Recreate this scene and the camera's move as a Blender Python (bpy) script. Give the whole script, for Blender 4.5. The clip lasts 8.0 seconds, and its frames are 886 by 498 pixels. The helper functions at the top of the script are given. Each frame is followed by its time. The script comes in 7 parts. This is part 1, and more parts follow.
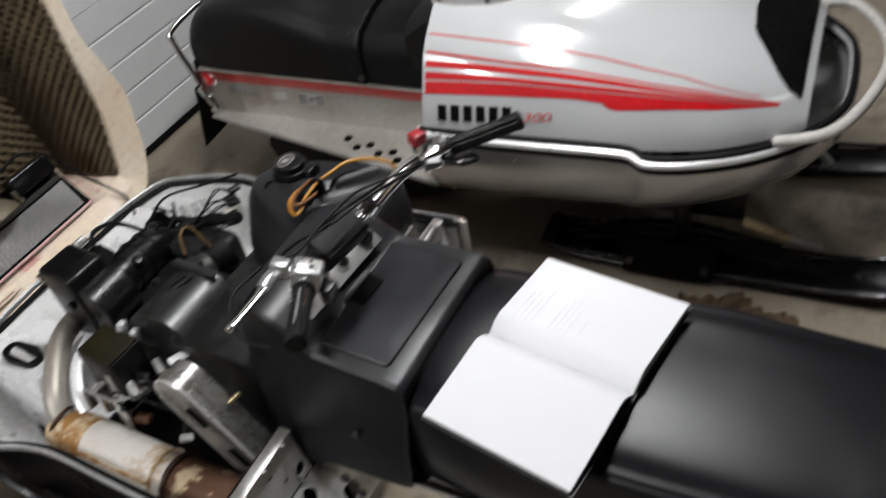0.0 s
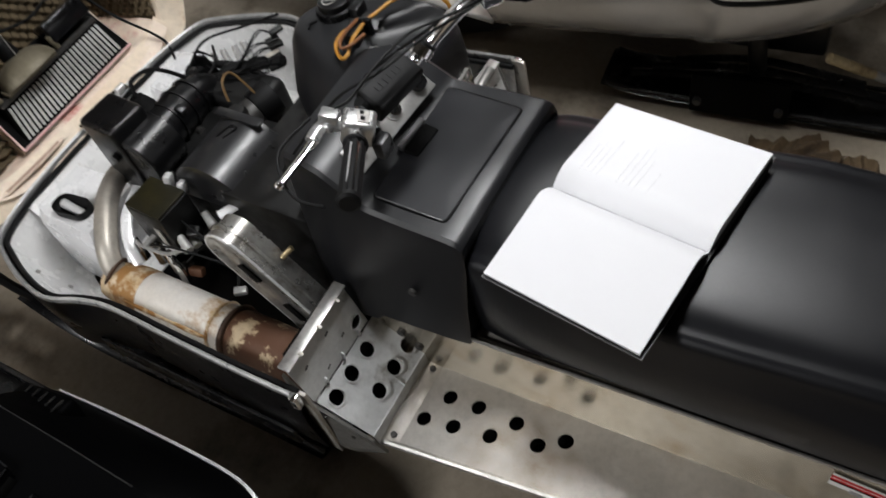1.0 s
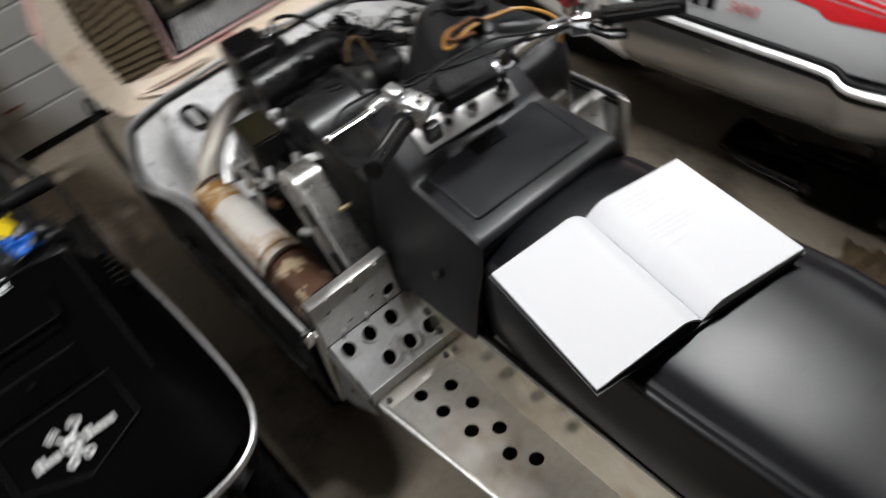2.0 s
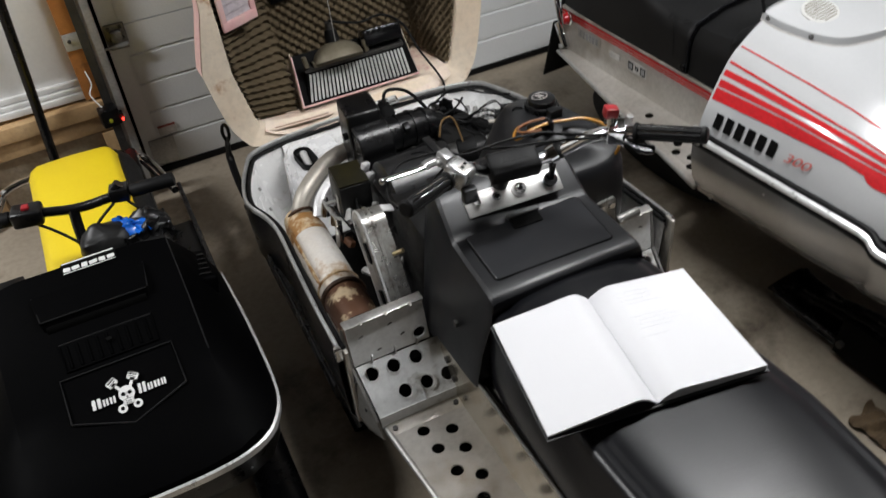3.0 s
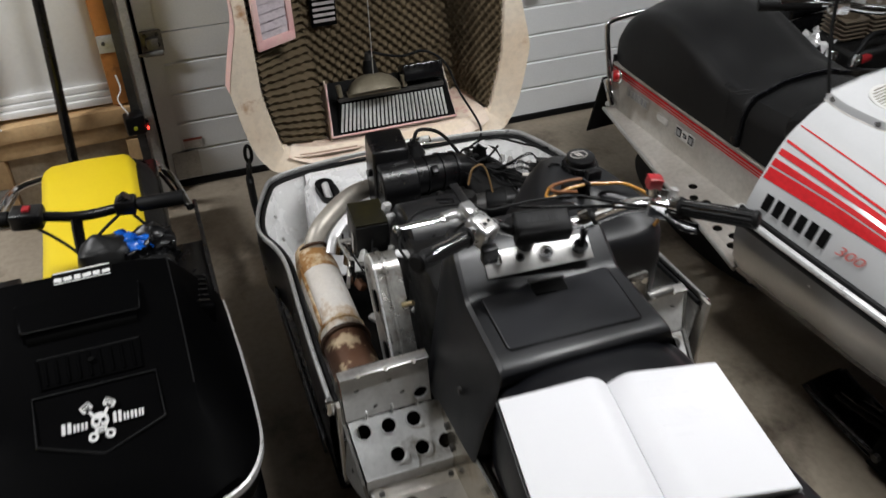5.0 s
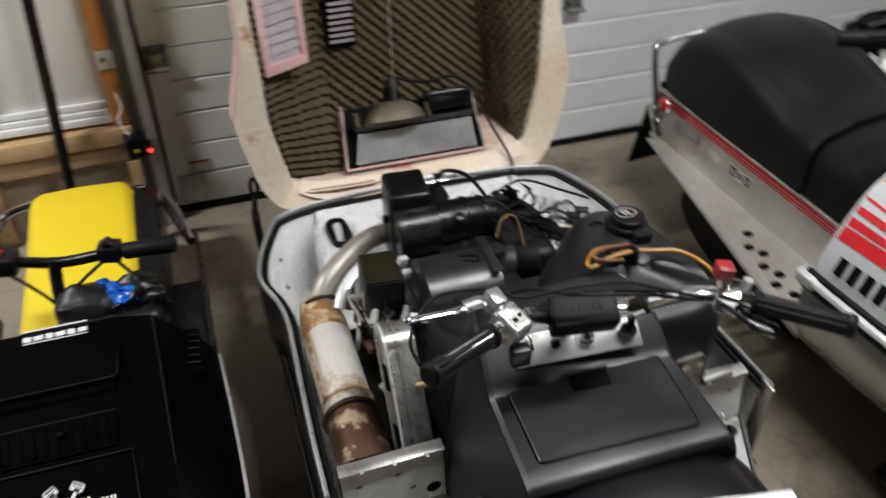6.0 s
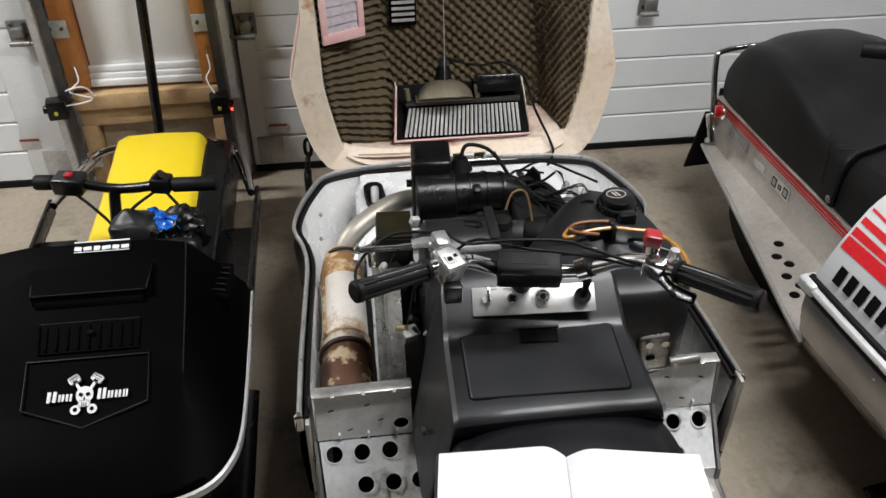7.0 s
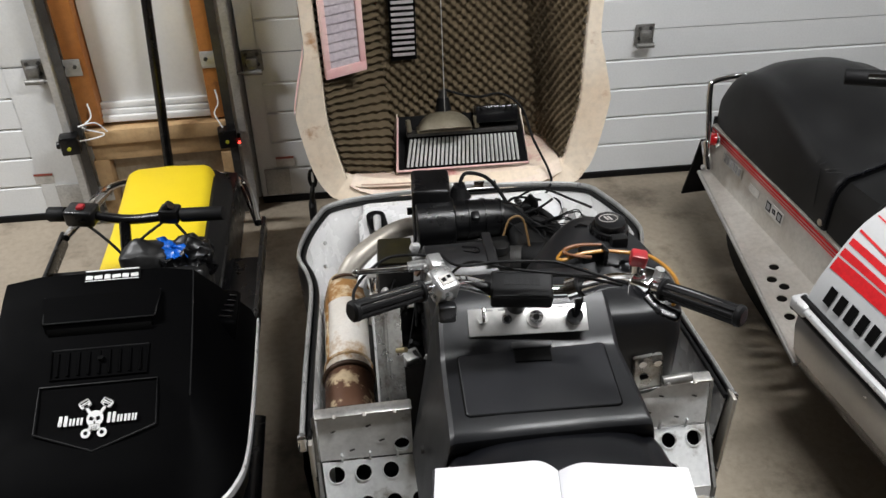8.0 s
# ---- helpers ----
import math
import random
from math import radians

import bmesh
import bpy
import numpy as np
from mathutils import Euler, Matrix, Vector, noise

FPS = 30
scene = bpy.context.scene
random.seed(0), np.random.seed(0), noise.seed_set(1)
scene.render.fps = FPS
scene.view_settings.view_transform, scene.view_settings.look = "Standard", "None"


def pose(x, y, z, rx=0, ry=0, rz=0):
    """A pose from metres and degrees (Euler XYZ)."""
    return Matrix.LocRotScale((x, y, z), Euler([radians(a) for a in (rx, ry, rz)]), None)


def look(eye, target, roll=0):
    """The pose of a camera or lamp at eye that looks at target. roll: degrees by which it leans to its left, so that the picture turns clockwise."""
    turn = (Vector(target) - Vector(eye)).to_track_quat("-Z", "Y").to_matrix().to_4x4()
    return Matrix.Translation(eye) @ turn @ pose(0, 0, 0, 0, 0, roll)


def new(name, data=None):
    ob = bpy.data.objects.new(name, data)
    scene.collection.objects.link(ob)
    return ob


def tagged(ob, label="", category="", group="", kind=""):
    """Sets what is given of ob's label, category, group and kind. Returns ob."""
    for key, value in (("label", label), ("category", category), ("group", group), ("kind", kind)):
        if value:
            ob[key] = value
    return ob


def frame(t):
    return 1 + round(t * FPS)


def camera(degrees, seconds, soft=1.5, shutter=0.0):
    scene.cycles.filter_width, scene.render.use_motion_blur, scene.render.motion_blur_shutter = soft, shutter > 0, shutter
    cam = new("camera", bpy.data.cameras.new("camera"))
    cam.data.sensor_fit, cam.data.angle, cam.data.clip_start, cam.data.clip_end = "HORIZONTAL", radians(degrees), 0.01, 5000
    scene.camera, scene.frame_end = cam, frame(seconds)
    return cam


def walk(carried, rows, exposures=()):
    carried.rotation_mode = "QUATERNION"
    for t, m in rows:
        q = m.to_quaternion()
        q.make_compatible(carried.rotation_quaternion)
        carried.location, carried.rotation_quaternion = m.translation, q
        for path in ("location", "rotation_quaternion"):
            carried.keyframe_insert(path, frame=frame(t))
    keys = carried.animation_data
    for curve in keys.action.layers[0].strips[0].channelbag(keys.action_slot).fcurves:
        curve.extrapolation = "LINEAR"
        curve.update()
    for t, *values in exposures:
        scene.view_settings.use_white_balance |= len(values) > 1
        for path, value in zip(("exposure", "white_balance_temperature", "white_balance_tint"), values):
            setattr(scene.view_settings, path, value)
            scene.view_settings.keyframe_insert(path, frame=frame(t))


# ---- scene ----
cam = camera(54.4, 8.0, shutter=0.7)
PATH = [
    (0, (-0.771, -0.793, 1.674), (0.428, 0.059, 0.32), -11.6),
    (0.5, (-0.757, -0.749, 1.651), (0.272, 0.153, 0.191), -16.3),
    (1, (-0.72, -0.736, 1.63), (0.163, 0.113, 0.05), -18.3),
    (1.5, (-0.711, -0.709, 1.626), (0.222, 0.065, 0.035), -15.7),
    (2, (-0.657, -0.925, 1.649), (0.028, 0.186, 0.133), -12.1),
    (2.2, (-0.675, -1.032, 1.683), (-0.061, 0.181, 0.217), -10.9),
    (3.5, (-0.619, -1.209, 1.727), (-0.039, 0.216, 0.45), -3.5),
    (4, (-0.616, -1.215, 1.729), (-0.039, 0.223, 0.464), -2.3),
    (4.5, (-0.599, -1.203, 1.719), (-0.048, 0.242, 0.451), -1.1),
    (4.7, (-0.594, -1.183, 1.696), (-0.057, 0.29, 0.455), -0.1),
    (5.8, (-0.501, -0.845, 1.621), (0.033, 0.607, 0.354), -0.6),
    (6, (-0.481, -0.847, 1.617), (-0.003, 0.637, 0.364), -0.0),
    (6.5, (-0.352, -0.977, 1.61), (-0.107, 0.589, 0.39), 1.1),
    (7, (-0.283, -1.046, 1.622), (-0.083, 0.512, 0.383), 0.2),
    (7.5, (-0.271, -1.086, 1.638), (-0.085, 0.511, 0.448), -1.0),
    (8, (-0.266, -1.099, 1.641), (-0.084, 0.507, 0.463), -0.9),
]
walk(cam, [(t, look(eye, target, roll)) for t, eye, target, roll in PATH], [(0.0, -0.18), (2.0, -0.14), (4.5, -0.16), (6.0, -0.06), (6.8, 0.1), (8.0, 0.14)])


# ---- world and light ----
world = bpy.data.worlds.new("garage_world")
scene.world = world
world.use_nodes = True
world.node_tree.nodes["Background"].inputs[0].default_value = (0.75, 0.85, 1.0, 1)
world.node_tree.nodes["Background"].inputs[1].default_value = 0.0
CEILING = 2.45
# First lamp placed from the shadows; the other three are added fill.
LIGHTS = [(0.64, -0.05, 0.0, 47.0), (-2.45, 0.65, 0.0, 70.0), (2.8, 0.1, 0.0, 13.0), (0.6, -2.7, 0.0, 5.0)]
for lx, ly, turn, power in LIGHTS:
    lamp = bpy.data.lights.new("main_and_fill_lamp", "AREA")
    lamp.shape, lamp.size, lamp.size_y, lamp.energy, lamp.color = "RECTANGLE", 1.15, 0.12, power, (0.985, 0.99, 1.0)
    ob = new("main_and_fill_lamp", lamp)
    ob.matrix_world = pose(lx, ly, CEILING - 0.115, 0, 0, turn)


# ---- materials ----
def surf(name, c1, c2=None, rough=0.5, rough2=None, metal=0.0, scale=6.0, fine=90.0, bump=0.0, bump_scale=200.0,
         spots=None, spot_scale=4.0, spot_lo=0.55, spot_hi=0.7, coat=0.0, spec=0.5, vary=0.0, grit=0.35):
    """Two-scale procedural surface: broad mottling c1 to c2, fine grain, stains of a third colour, roughness wear and fine relief."""
    m = bpy.data.materials.new(name)
    m.use_nodes = True
    nt = m.node_tree
    nd, ln = nt.nodes, nt.links
    bs = nd["Principled BSDF"]
    c2 = c2 or tuple(min(1, v * 0.8) for v in c1)
    tc = nd.new("ShaderNodeTexCoord")

    def noise_at(s, detail=5.0, rou=0.6):
        n = nd.new("ShaderNodeTexNoise")
        n.inputs["Scale"].default_value, n.inputs["Detail"].default_value, n.inputs["Roughness"].default_value = s, detail, rou
        ln.new(tc.outputs["Object"], n.inputs["Vector"])
        return n.outputs["Fac"]

    def ramp(fac, lo, hi):
        r = nd.new("ShaderNodeMapRange")
        r.inputs["From Min"].default_value, r.inputs["From Max"].default_value = lo, hi
        ln.new(fac, r.inputs["Value"])
        return r.outputs["Result"]

    def mix(fac, a, b):
        x = nd.new("ShaderNodeMix")
        x.data_type = "RGBA"
        ln.new(fac, x.inputs[0])
        for sock, v in ((x.inputs[6], a), (x.inputs[7], b)):
            if isinstance(v, tuple):
                sock.default_value = (*v, 1)
            else:
                ln.new(v, sock)
        return x.outputs[2]

    broad, grain = noise_at(scale), noise_at(fine, 3.0)
    col = mix(ramp(broad, 0.3, 0.7), c1, c2)
    g = nd.new("ShaderNodeMix")
    g.data_type, g.blend_type = "RGBA", "MULTIPLY"
    g.inputs[0].default_value = grit
    ln.new(col, g.inputs[6])
    gr = nd.new("ShaderNodeCombineColor")
    v = ramp(grain, 0.1, 0.6)
    for k in range(3):
        ln.new(v, gr.inputs[k])
    ln.new(gr.outputs[0], g.inputs[7])
    col = g.outputs[2]
    if spots:
        col = mix(ramp(noise_at(spot_scale, 8.0, 0.68), spot_lo, spot_hi), col, spots)
    if vary:
        info = nd.new("ShaderNodeObjectInfo")
        hs = nd.new("ShaderNodeHueSaturation")
        ln.new(ramp(info.outputs["Random"], 0.0, 1.0), hs.inputs["Value"])
        hs.inputs["Value"].default_value = 1.0
        rr = nd.new("ShaderNodeMapRange")
        rr.inputs["To Min"].default_value, rr.inputs["To Max"].default_value = 1 - vary, 1 + vary
        ln.new(info.outputs["Random"], rr.inputs["Value"])
        ln.new(rr.outputs["Result"], hs.inputs["Value"])
        ln.new(col, hs.inputs["Color"])
        col = hs.outputs["Color"]
    ln.new(col, bs.inputs["Base Color"])
    rr = nd.new("ShaderNodeMapRange")
    rr.inputs["From Min"].default_value, rr.inputs["From Max"].default_value = 0.3, 0.7
    rr.inputs["To Min"].default_value, rr.inputs["To Max"].default_value = rough, rough if rough2 is None else rough2
    ln.new(noise_at(scale * 2.3), rr.inputs["Value"])
    ln.new(rr.outputs["Result"], bs.inputs["Roughness"])
    bs.inputs["Metallic"].default_value = metal
    bs.inputs["Specular IOR Level"].default_value = spec
    bs.inputs["Coat Weight"].default_value = coat
    bs.inputs["Coat Roughness"].default_value = 0.06
    if bump:
        b = nd.new("ShaderNodeBump")
        b.inputs["Strength"].default_value, b.inputs["Distance"].default_value = bump, 0.002
        ln.new(noise_at(bump_scale, 4.0), b.inputs["Height"])
        ln.new(b.outputs["Normal"], bs.inputs["Normal"])
    return m


def emit(name, col, strength):
    m = bpy.data.materials.new(name)
    m.use_nodes = True
    bs = m.node_tree.nodes["Principled BSDF"]
    bs.inputs["Base Color"].default_value = (*col, 1)
    bs.inputs["Emission Color"].default_value = (*col, 1)
    bs.inputs["Emission Strength"].default_value = strength
    return m


def clear(name, col, rough=0.05, ior=1.45):
    m = bpy.data.materials.new(name)
    m.use_nodes = True
    bs = m.node_tree.nodes["Principled BSDF"]
    bs.inputs["Base Color"].default_value = (*col, 1)
    bs.inputs["Transmission Weight"].default_value = 1.0
    bs.inputs["Roughness"].default_value, bs.inputs["IOR"].default_value = rough, ior
    return m


CONCRETE = surf("concrete", (0.41, 0.35, 0.272), (0.275, 0.23, 0.175), 0.5, 0.75, scale=1.7, fine=55, bump=0.25, bump_scale=120, spots=(0.07, 0.052, 0.035), spot_scale=2.3, spot_lo=0.53, spot_hi=0.70, grit=0.25)
DOOR_WHITE = surf("door_white", (0.76, 0.775, 0.78), (0.70, 0.71, 0.715), 0.38, 0.5, scale=3, fine=160, bump=0.12, bump_scale=260, spots=(0.50, 0.48, 0.44), spot_scale=5, spot_lo=0.66, spot_hi=0.85, grit=0.1)
WALL_WHITE = surf("wall_white", (0.74, 0.74, 0.72), (0.68, 0.68, 0.66), 0.6, scale=2, bump=0.1, bump_scale=90, grit=0.1)
# Very dark colour for the unseen walls and ceiling, holding down bounced light.
WALL_DULL = surf("dark_unseen_wall", (0.085, 0.072, 0.058), (0.06, 0.05, 0.04), 0.8, scale=2, bump=0.1, bump_scale=90)
TRIM_WHITE = surf("trim_white", (0.86, 0.86, 0.85), (0.81, 0.81, 0.80), 0.35, scale=5, grit=0.06)
JAMB_WOOD = surf("stained_wood", (0.52, 0.215, 0.055), (0.40, 0.145, 0.035), 0.45, 0.6, scale=4, fine=60, bump=0.15, bump_scale=60, spots=(0.18, 0.065, 0.02), spot_scale=9, spot_lo=0.62, spot_hi=0.75, grit=0.25)
PINE = surf("weathered_pine", (0.60, 0.41, 0.215), (0.46, 0.28, 0.13), 0.6, 0.75, scale=7, fine=80, bump=0.25, bump_scale=70, spots=(0.18, 0.095, 0.045), spot_scale=6, spot_lo=0.58, spot_hi=0.72, grit=0.25)
GALV = surf("galvanised_steel", (0.56, 0.555, 0.54), (0.40, 0.395, 0.38), 0.34, 0.52, metal=0.45, scale=18, fine=120, spots=(0.26, 0.23, 0.19), spot_scale=12, spot_lo=0.6, spot_hi=0.8)
HINGE_STEEL = surf("dull_zinc", (0.30, 0.295, 0.28), (0.20, 0.195, 0.185), 0.34, 0.52, metal=0.6, scale=30, fine=140, spots=(0.10, 0.085, 0.065), spot_scale=22, spot_lo=0.55, spot_hi=0.75)
DARK_STEEL = surf("dark_steel", (0.10, 0.10, 0.10), (0.06, 0.055, 0.05), 0.4, 0.6, metal=0.7, scale=12)
BLACK_PLASTIC = surf("black_plastic", (0.0055, 0.0055, 0.006), (0.003, 0.003, 0.0035), 0.24, 0.38, scale=9, fine=240, bump=0.10, bump_scale=420, spots=(0.018, 0.017, 0.016), spot_scale=16, spot_lo=0.66, spot_hi=0.9, spec=0.4)
BLACK_GLOSS = surf("black_gloss", (0.005, 0.005, 0.0055), (0.0035, 0.0035, 0.004), 0.2, 0.32, scale=6, fine=200, bump=0.03, bump_scale=150, spec=0.4)
# Paler copy of the hood black, painting highlights along its edges.
HOOD_GLINT = surf("black_hood_glint", (0.012, 0.012, 0.0125), (0.007, 0.007, 0.0075), 0.32, 0.44, scale=20, fine=160, spec=0.28)
BLACK_HOOD = surf("black_hood", (0.0016, 0.0016, 0.0018), (0.0010, 0.0010, 0.0012), 0.46, 0.56, scale=6, fine=200, bump=0.012, bump_scale=160, spec=0.02)
ENGINE_BLACK = surf("engine_black", (0.009, 0.009, 0.009), (0.004, 0.004, 0.004), 0.3, 0.6, scale=14, bump=0.15, bump_scale=150, spots=(0.035, 0.028, 0.022), spot_scale=20, spot_lo=0.62, spot_hi=0.8, spec=0.4)
VINYL = surf("black_vinyl", (0.0058, 0.006, 0.0078), (0.0036, 0.0037, 0.005), 0.21, 0.31, scale=6, fine=180, bump=0.08, bump_scale=220, spec=0.30)
SEAT_VINYL = surf("wrinkled_seat_vinyl", (0.0054, 0.0057, 0.0073), (0.0043, 0.0045, 0.0059), 0.30, 0.36, scale=4, fine=180, spec=0.35)


def wrinkle(m, sx, sy, strength, lo, hi):
    """Adds fine wrinkles that run across the seat, in patches."""
    nd, ln = m.node_tree.nodes, m.node_tree.links
    tc, mp, n = nd.new("ShaderNodeTexCoord"), nd.new("ShaderNodeMapping"), nd.new("ShaderNodeTexNoise")
    mp.inputs["Scale"].default_value = (sx, sy, 2.0)
    mp.inputs["Rotation"].default_value = (0, 0, 0.16)
    n.inputs["Scale"].default_value, n.inputs["Detail"].default_value, n.inputs["Distortion"].default_value = 1.0, 3.0, 0.9
    ln.new(tc.outputs["Object"], mp.inputs["Vector"])
    ln.new(mp.outputs["Vector"], n.inputs["Vector"])
    near = nd.new("ShaderNodeMapRange")
    near.interpolation_type = "SMOOTHSTEP"
    near.inputs["From Min"].default_value, near.inputs["From Max"].default_value = lo, hi
    patch = nd.new("ShaderNodeTexNoise")
    patch.inputs["Scale"].default_value, patch.inputs["Detail"].default_value = 7.0, 2.0
    ln.new(tc.outputs["Object"], patch.inputs["Vector"])
    ln.new(patch.outputs["Fac"], near.inputs["Value"])
    h = nd.new("ShaderNodeMath")
    h.operation = "MULTIPLY"
    ln.new(n.outputs["Fac"], h.inputs[0])
    ln.new(near.outputs["Result"], h.inputs[1])
    b = nd.new("ShaderNodeBump")
    b.inputs["Strength"].default_value, b.inputs["Distance"].default_value = strength, 0.004
    ln.new(h.outputs["Value"], b.inputs["Height"])
    ln.new(b.outputs["Normal"], nd["Principled BSDF"].inputs["Normal"])


wrinkle(SEAT_VINYL, 26.0, 170.0, 0.09, 0.47, 0.66)
COVER_VINYL = surf("black_seat_cover", (0.0036, 0.0036, 0.0040), (0.0024, 0.0024, 0.0028), 0.40, 0.50, scale=4, fine=220, bump=0.22, bump_scale=420, spec=0.34)
CONSOLE = surf("console_plastic", (0.0066, 0.0070, 0.0086), (0.0052, 0.0055, 0.0068), 0.34, 0.42, scale=7, fine=240, bump=0.08, bump_scale=520, spots=(0.024, 0.024, 0.025), spot_scale=22, spot_lo=0.66, spot_hi=0.90, spec=0.46, grit=0.15)
# Console plastic with a lighter base, painting the door's reflection; pale scuffs too.
LID_SHEEN = surf("lid_sheen_plastic", (0.0150, 0.0156, 0.0182), (0.0115, 0.0120, 0.0142), 0.30, 0.36, scale=9, fine=240, bump=0.06, bump_scale=520, spots=(0.045, 0.045, 0.046), spot_scale=14, spot_lo=0.64, spot_hi=0.92, spec=0.55, grit=0.15)
GUARD = surf("oily_guard_metal", (0.50, 0.495, 0.475), (0.34, 0.33, 0.305), 0.24, 0.36, metal=0.8, scale=14, fine=120, bump=0.04, bump_scale=60, spots=(0.10, 0.065, 0.035), spot_scale=12, spot_lo=0.50, spot_hi=0.68)
TUNNEL_ALU = surf("shiny_tunnel", (0.68, 0.63, 0.54), (0.52, 0.47, 0.38), 0.12, 0.28, metal=0.92, scale=6, fine=80, bump=0.09, bump_scale=26, spots=(0.36, 0.26, 0.15), spot_scale=5, spot_lo=0.52, spot_hi=0.72, grit=0.18)
YELLOW = surf("yellow_vinyl", (0.80, 0.61, 0.012), (0.76, 0.565, 0.01), 0.45, 0.55, scale=4, fine=200, bump=0.08, bump_scale=300, grit=0.06)
ALU = surf("aluminium", (0.60, 0.59, 0.57), (0.46, 0.45, 0.43), 0.30, 0.48, metal=0.92, scale=9, fine=110, bump=0.06, bump_scale=120, spots=(0.33, 0.28, 0.22), spot_scale=7, spot_lo=0.6, spot_hi=0.8)
ALU_WORN = surf("worn_aluminium", (0.62, 0.595, 0.555), (0.46, 0.43, 0.385), 0.30, 0.5, metal=0.6, scale=7, fine=80, bump=0.1, bump_scale=110, spots=(0.29, 0.225, 0.15), spot_scale=5, spot_lo=0.54, spot_hi=0.74, grit=0.2)
PAN_ALU = surf("polished_pan", (0.56, 0.56, 0.56), (0.44, 0.44, 0.435), 0.17, 0.30, metal=0.62, scale=3, fine=90, bump=0.04, bump_scale=25, spots=(0.28, 0.255, 0.22), spot_scale=4, spot_lo=0.60, spot_hi=0.85, grit=0.06)
TANK_BLACK = surf("tank_plastic", (0.0085, 0.0088, 0.0100), (0.0066, 0.0068, 0.0078), 0.36, 0.44, scale=9, fine=240, bump=0.08, bump_scale=420, spots=(0.022, 0.0215, 0.021), spot_scale=12, spot_lo=0.64, spot_hi=0.9, spec=0.38)
ALU_PAINT = surf("silver_paint", (0.86, 0.86, 0.865), (0.75, 0.75, 0.76), 0.20, 0.32, metal=0.14, scale=6, fine=90, bump=0.05, bump_scale=50, spots=(0.38, 0.34, 0.29), spot_scale=9, spot_lo=0.63, spot_hi=0.78, grit=0.12)
LINER_PAINT = surf("dirty_silver_paint", (0.88, 0.88, 0.875), (0.78, 0.775, 0.76), 0.22, 0.32, metal=0.12, scale=5, fine=90, bump=0.05, bump_scale=40, spots=(0.40, 0.36, 0.31), spot_scale=13, spot_lo=0.62, spot_hi=0.76, grit=0.1)
CAST = surf("cast_aluminium", (0.48, 0.48, 0.475), (0.36, 0.36, 0.355), 0.24, 0.36, metal=0.78, scale=30, fine=160, bump=0.1, bump_scale=260, spots=(0.16, 0.155, 0.14), spot_scale=26, spot_lo=0.58, spot_hi=0.74, grit=0.2)
PANEL_ALU = surf("matt_aluminium", (0.56, 0.555, 0.54), (0.46, 0.455, 0.44), 0.34, 0.44, metal=0.72, scale=20, fine=150, spots=(0.36, 0.33, 0.28), spot_scale=18, spot_lo=0.62, spot_hi=0.8, grit=0.15)
FOOT_ALU = surf("scuffed_footrest", (0.80, 0.81, 0.81), (0.64, 0.65, 0.645), 0.30, 0.5, metal=0.2, scale=8, fine=90, bump=0.08, bump_scale=120, spots=(0.17, 0.145, 0.11), spot_scale=8, spot_lo=0.58, spot_hi=0.72, grit=0.2)
CHROME = surf("chrome", (0.88, 0.88, 0.88), (0.78, 0.78, 0.78), 0.07, 0.16, metal=1.0, scale=25, fine=200, grit=0.1)
BRIGHT_TRIM = surf("bright_trim", (0.80, 0.80, 0.80), (0.66, 0.66, 0.66), 0.25, 0.38, metal=0.45, scale=20, fine=120, grit=0.15)
SHROUD = surf("worn_shroud_paint", (0.016, 0.016, 0.017), (0.010, 0.010, 0.011), 0.26, 0.40, scale=16, fine=160, bump=0.06, bump_scale=90, spots=(0.05, 0.047, 0.043), spot_scale=18, spot_lo=0.62, spot_hi=0.80, spec=0.55)
SKI_STEEL = surf("worn_ski_steel", (0.09, 0.09, 0.092), (0.03, 0.03, 0.031), 0.16, 0.30, metal=0.7, scale=18, fine=140, spots=(0.06, 0.03, 0.018), spot_scale=12, spot_lo=0.6, spot_hi=0.75)
TRIM_GREY = surf("grey_edge_trim", (0.52, 0.52, 0.515), (0.36, 0.36, 0.355), 0.26, 0.38, metal=0.5, scale=14)
MUFFLER = surf("muffler_steel", (0.80, 0.77, 0.725), (0.74, 0.69, 0.62), 0.30, 0.44, metal=0.35, scale=9, fine=110, bump=0.08, bump_scale=140, spots=(0.40, 0.235, 0.08), spot_scale=7.0, spot_lo=0.57, spot_hi=0.68, grit=0.15)
RUST = surf("rusty_steel", (0.54, 0.44, 0.30), (0.44, 0.30, 0.16), 0.5, 0.75, metal=0.2, scale=9, fine=110, bump=0.2, bump_scale=110, spots=(0.085, 0.034, 0.014), spot_scale=9, spot_lo=0.465, spot_hi=0.505)
RUST_TAN = surf("tan_rust", (0.66, 0.56, 0.42), (0.52, 0.36, 0.18), 0.5, 0.75, metal=0.15, scale=22, fine=120, bump=0.25, bump_scale=130, spots=(0.30, 0.150, 0.045), spot_scale=24, spot_lo=0.48, spot_hi=0.58)
PIPE = surf("exhaust_pipe", (0.52, 0.485, 0.43), (0.40, 0.37, 0.32), 0.42, 0.58, metal=0.6, scale=10, fine=90, spots=(0.26, 0.2, 0.14), spot_scale=8, grit=0.2)
RUBBER = surf("rubber", (0.0055, 0.0055, 0.0058), (0.0038, 0.0038, 0.0040), 0.50, 0.64, scale=12, bump=0.15, bump_scale=320, spec=0.18)
CREAM = surf("bare_fibreglass", (0.80, 0.70, 0.57), (0.72, 0.58, 0.43), 0.5, 0.65, scale=5, fine=60, bump=0.2, bump_scale=60, spots=(0.42, 0.23, 0.11), spot_scale=9, spot_lo=0.60, spot_hi=0.72, grit=0.2)
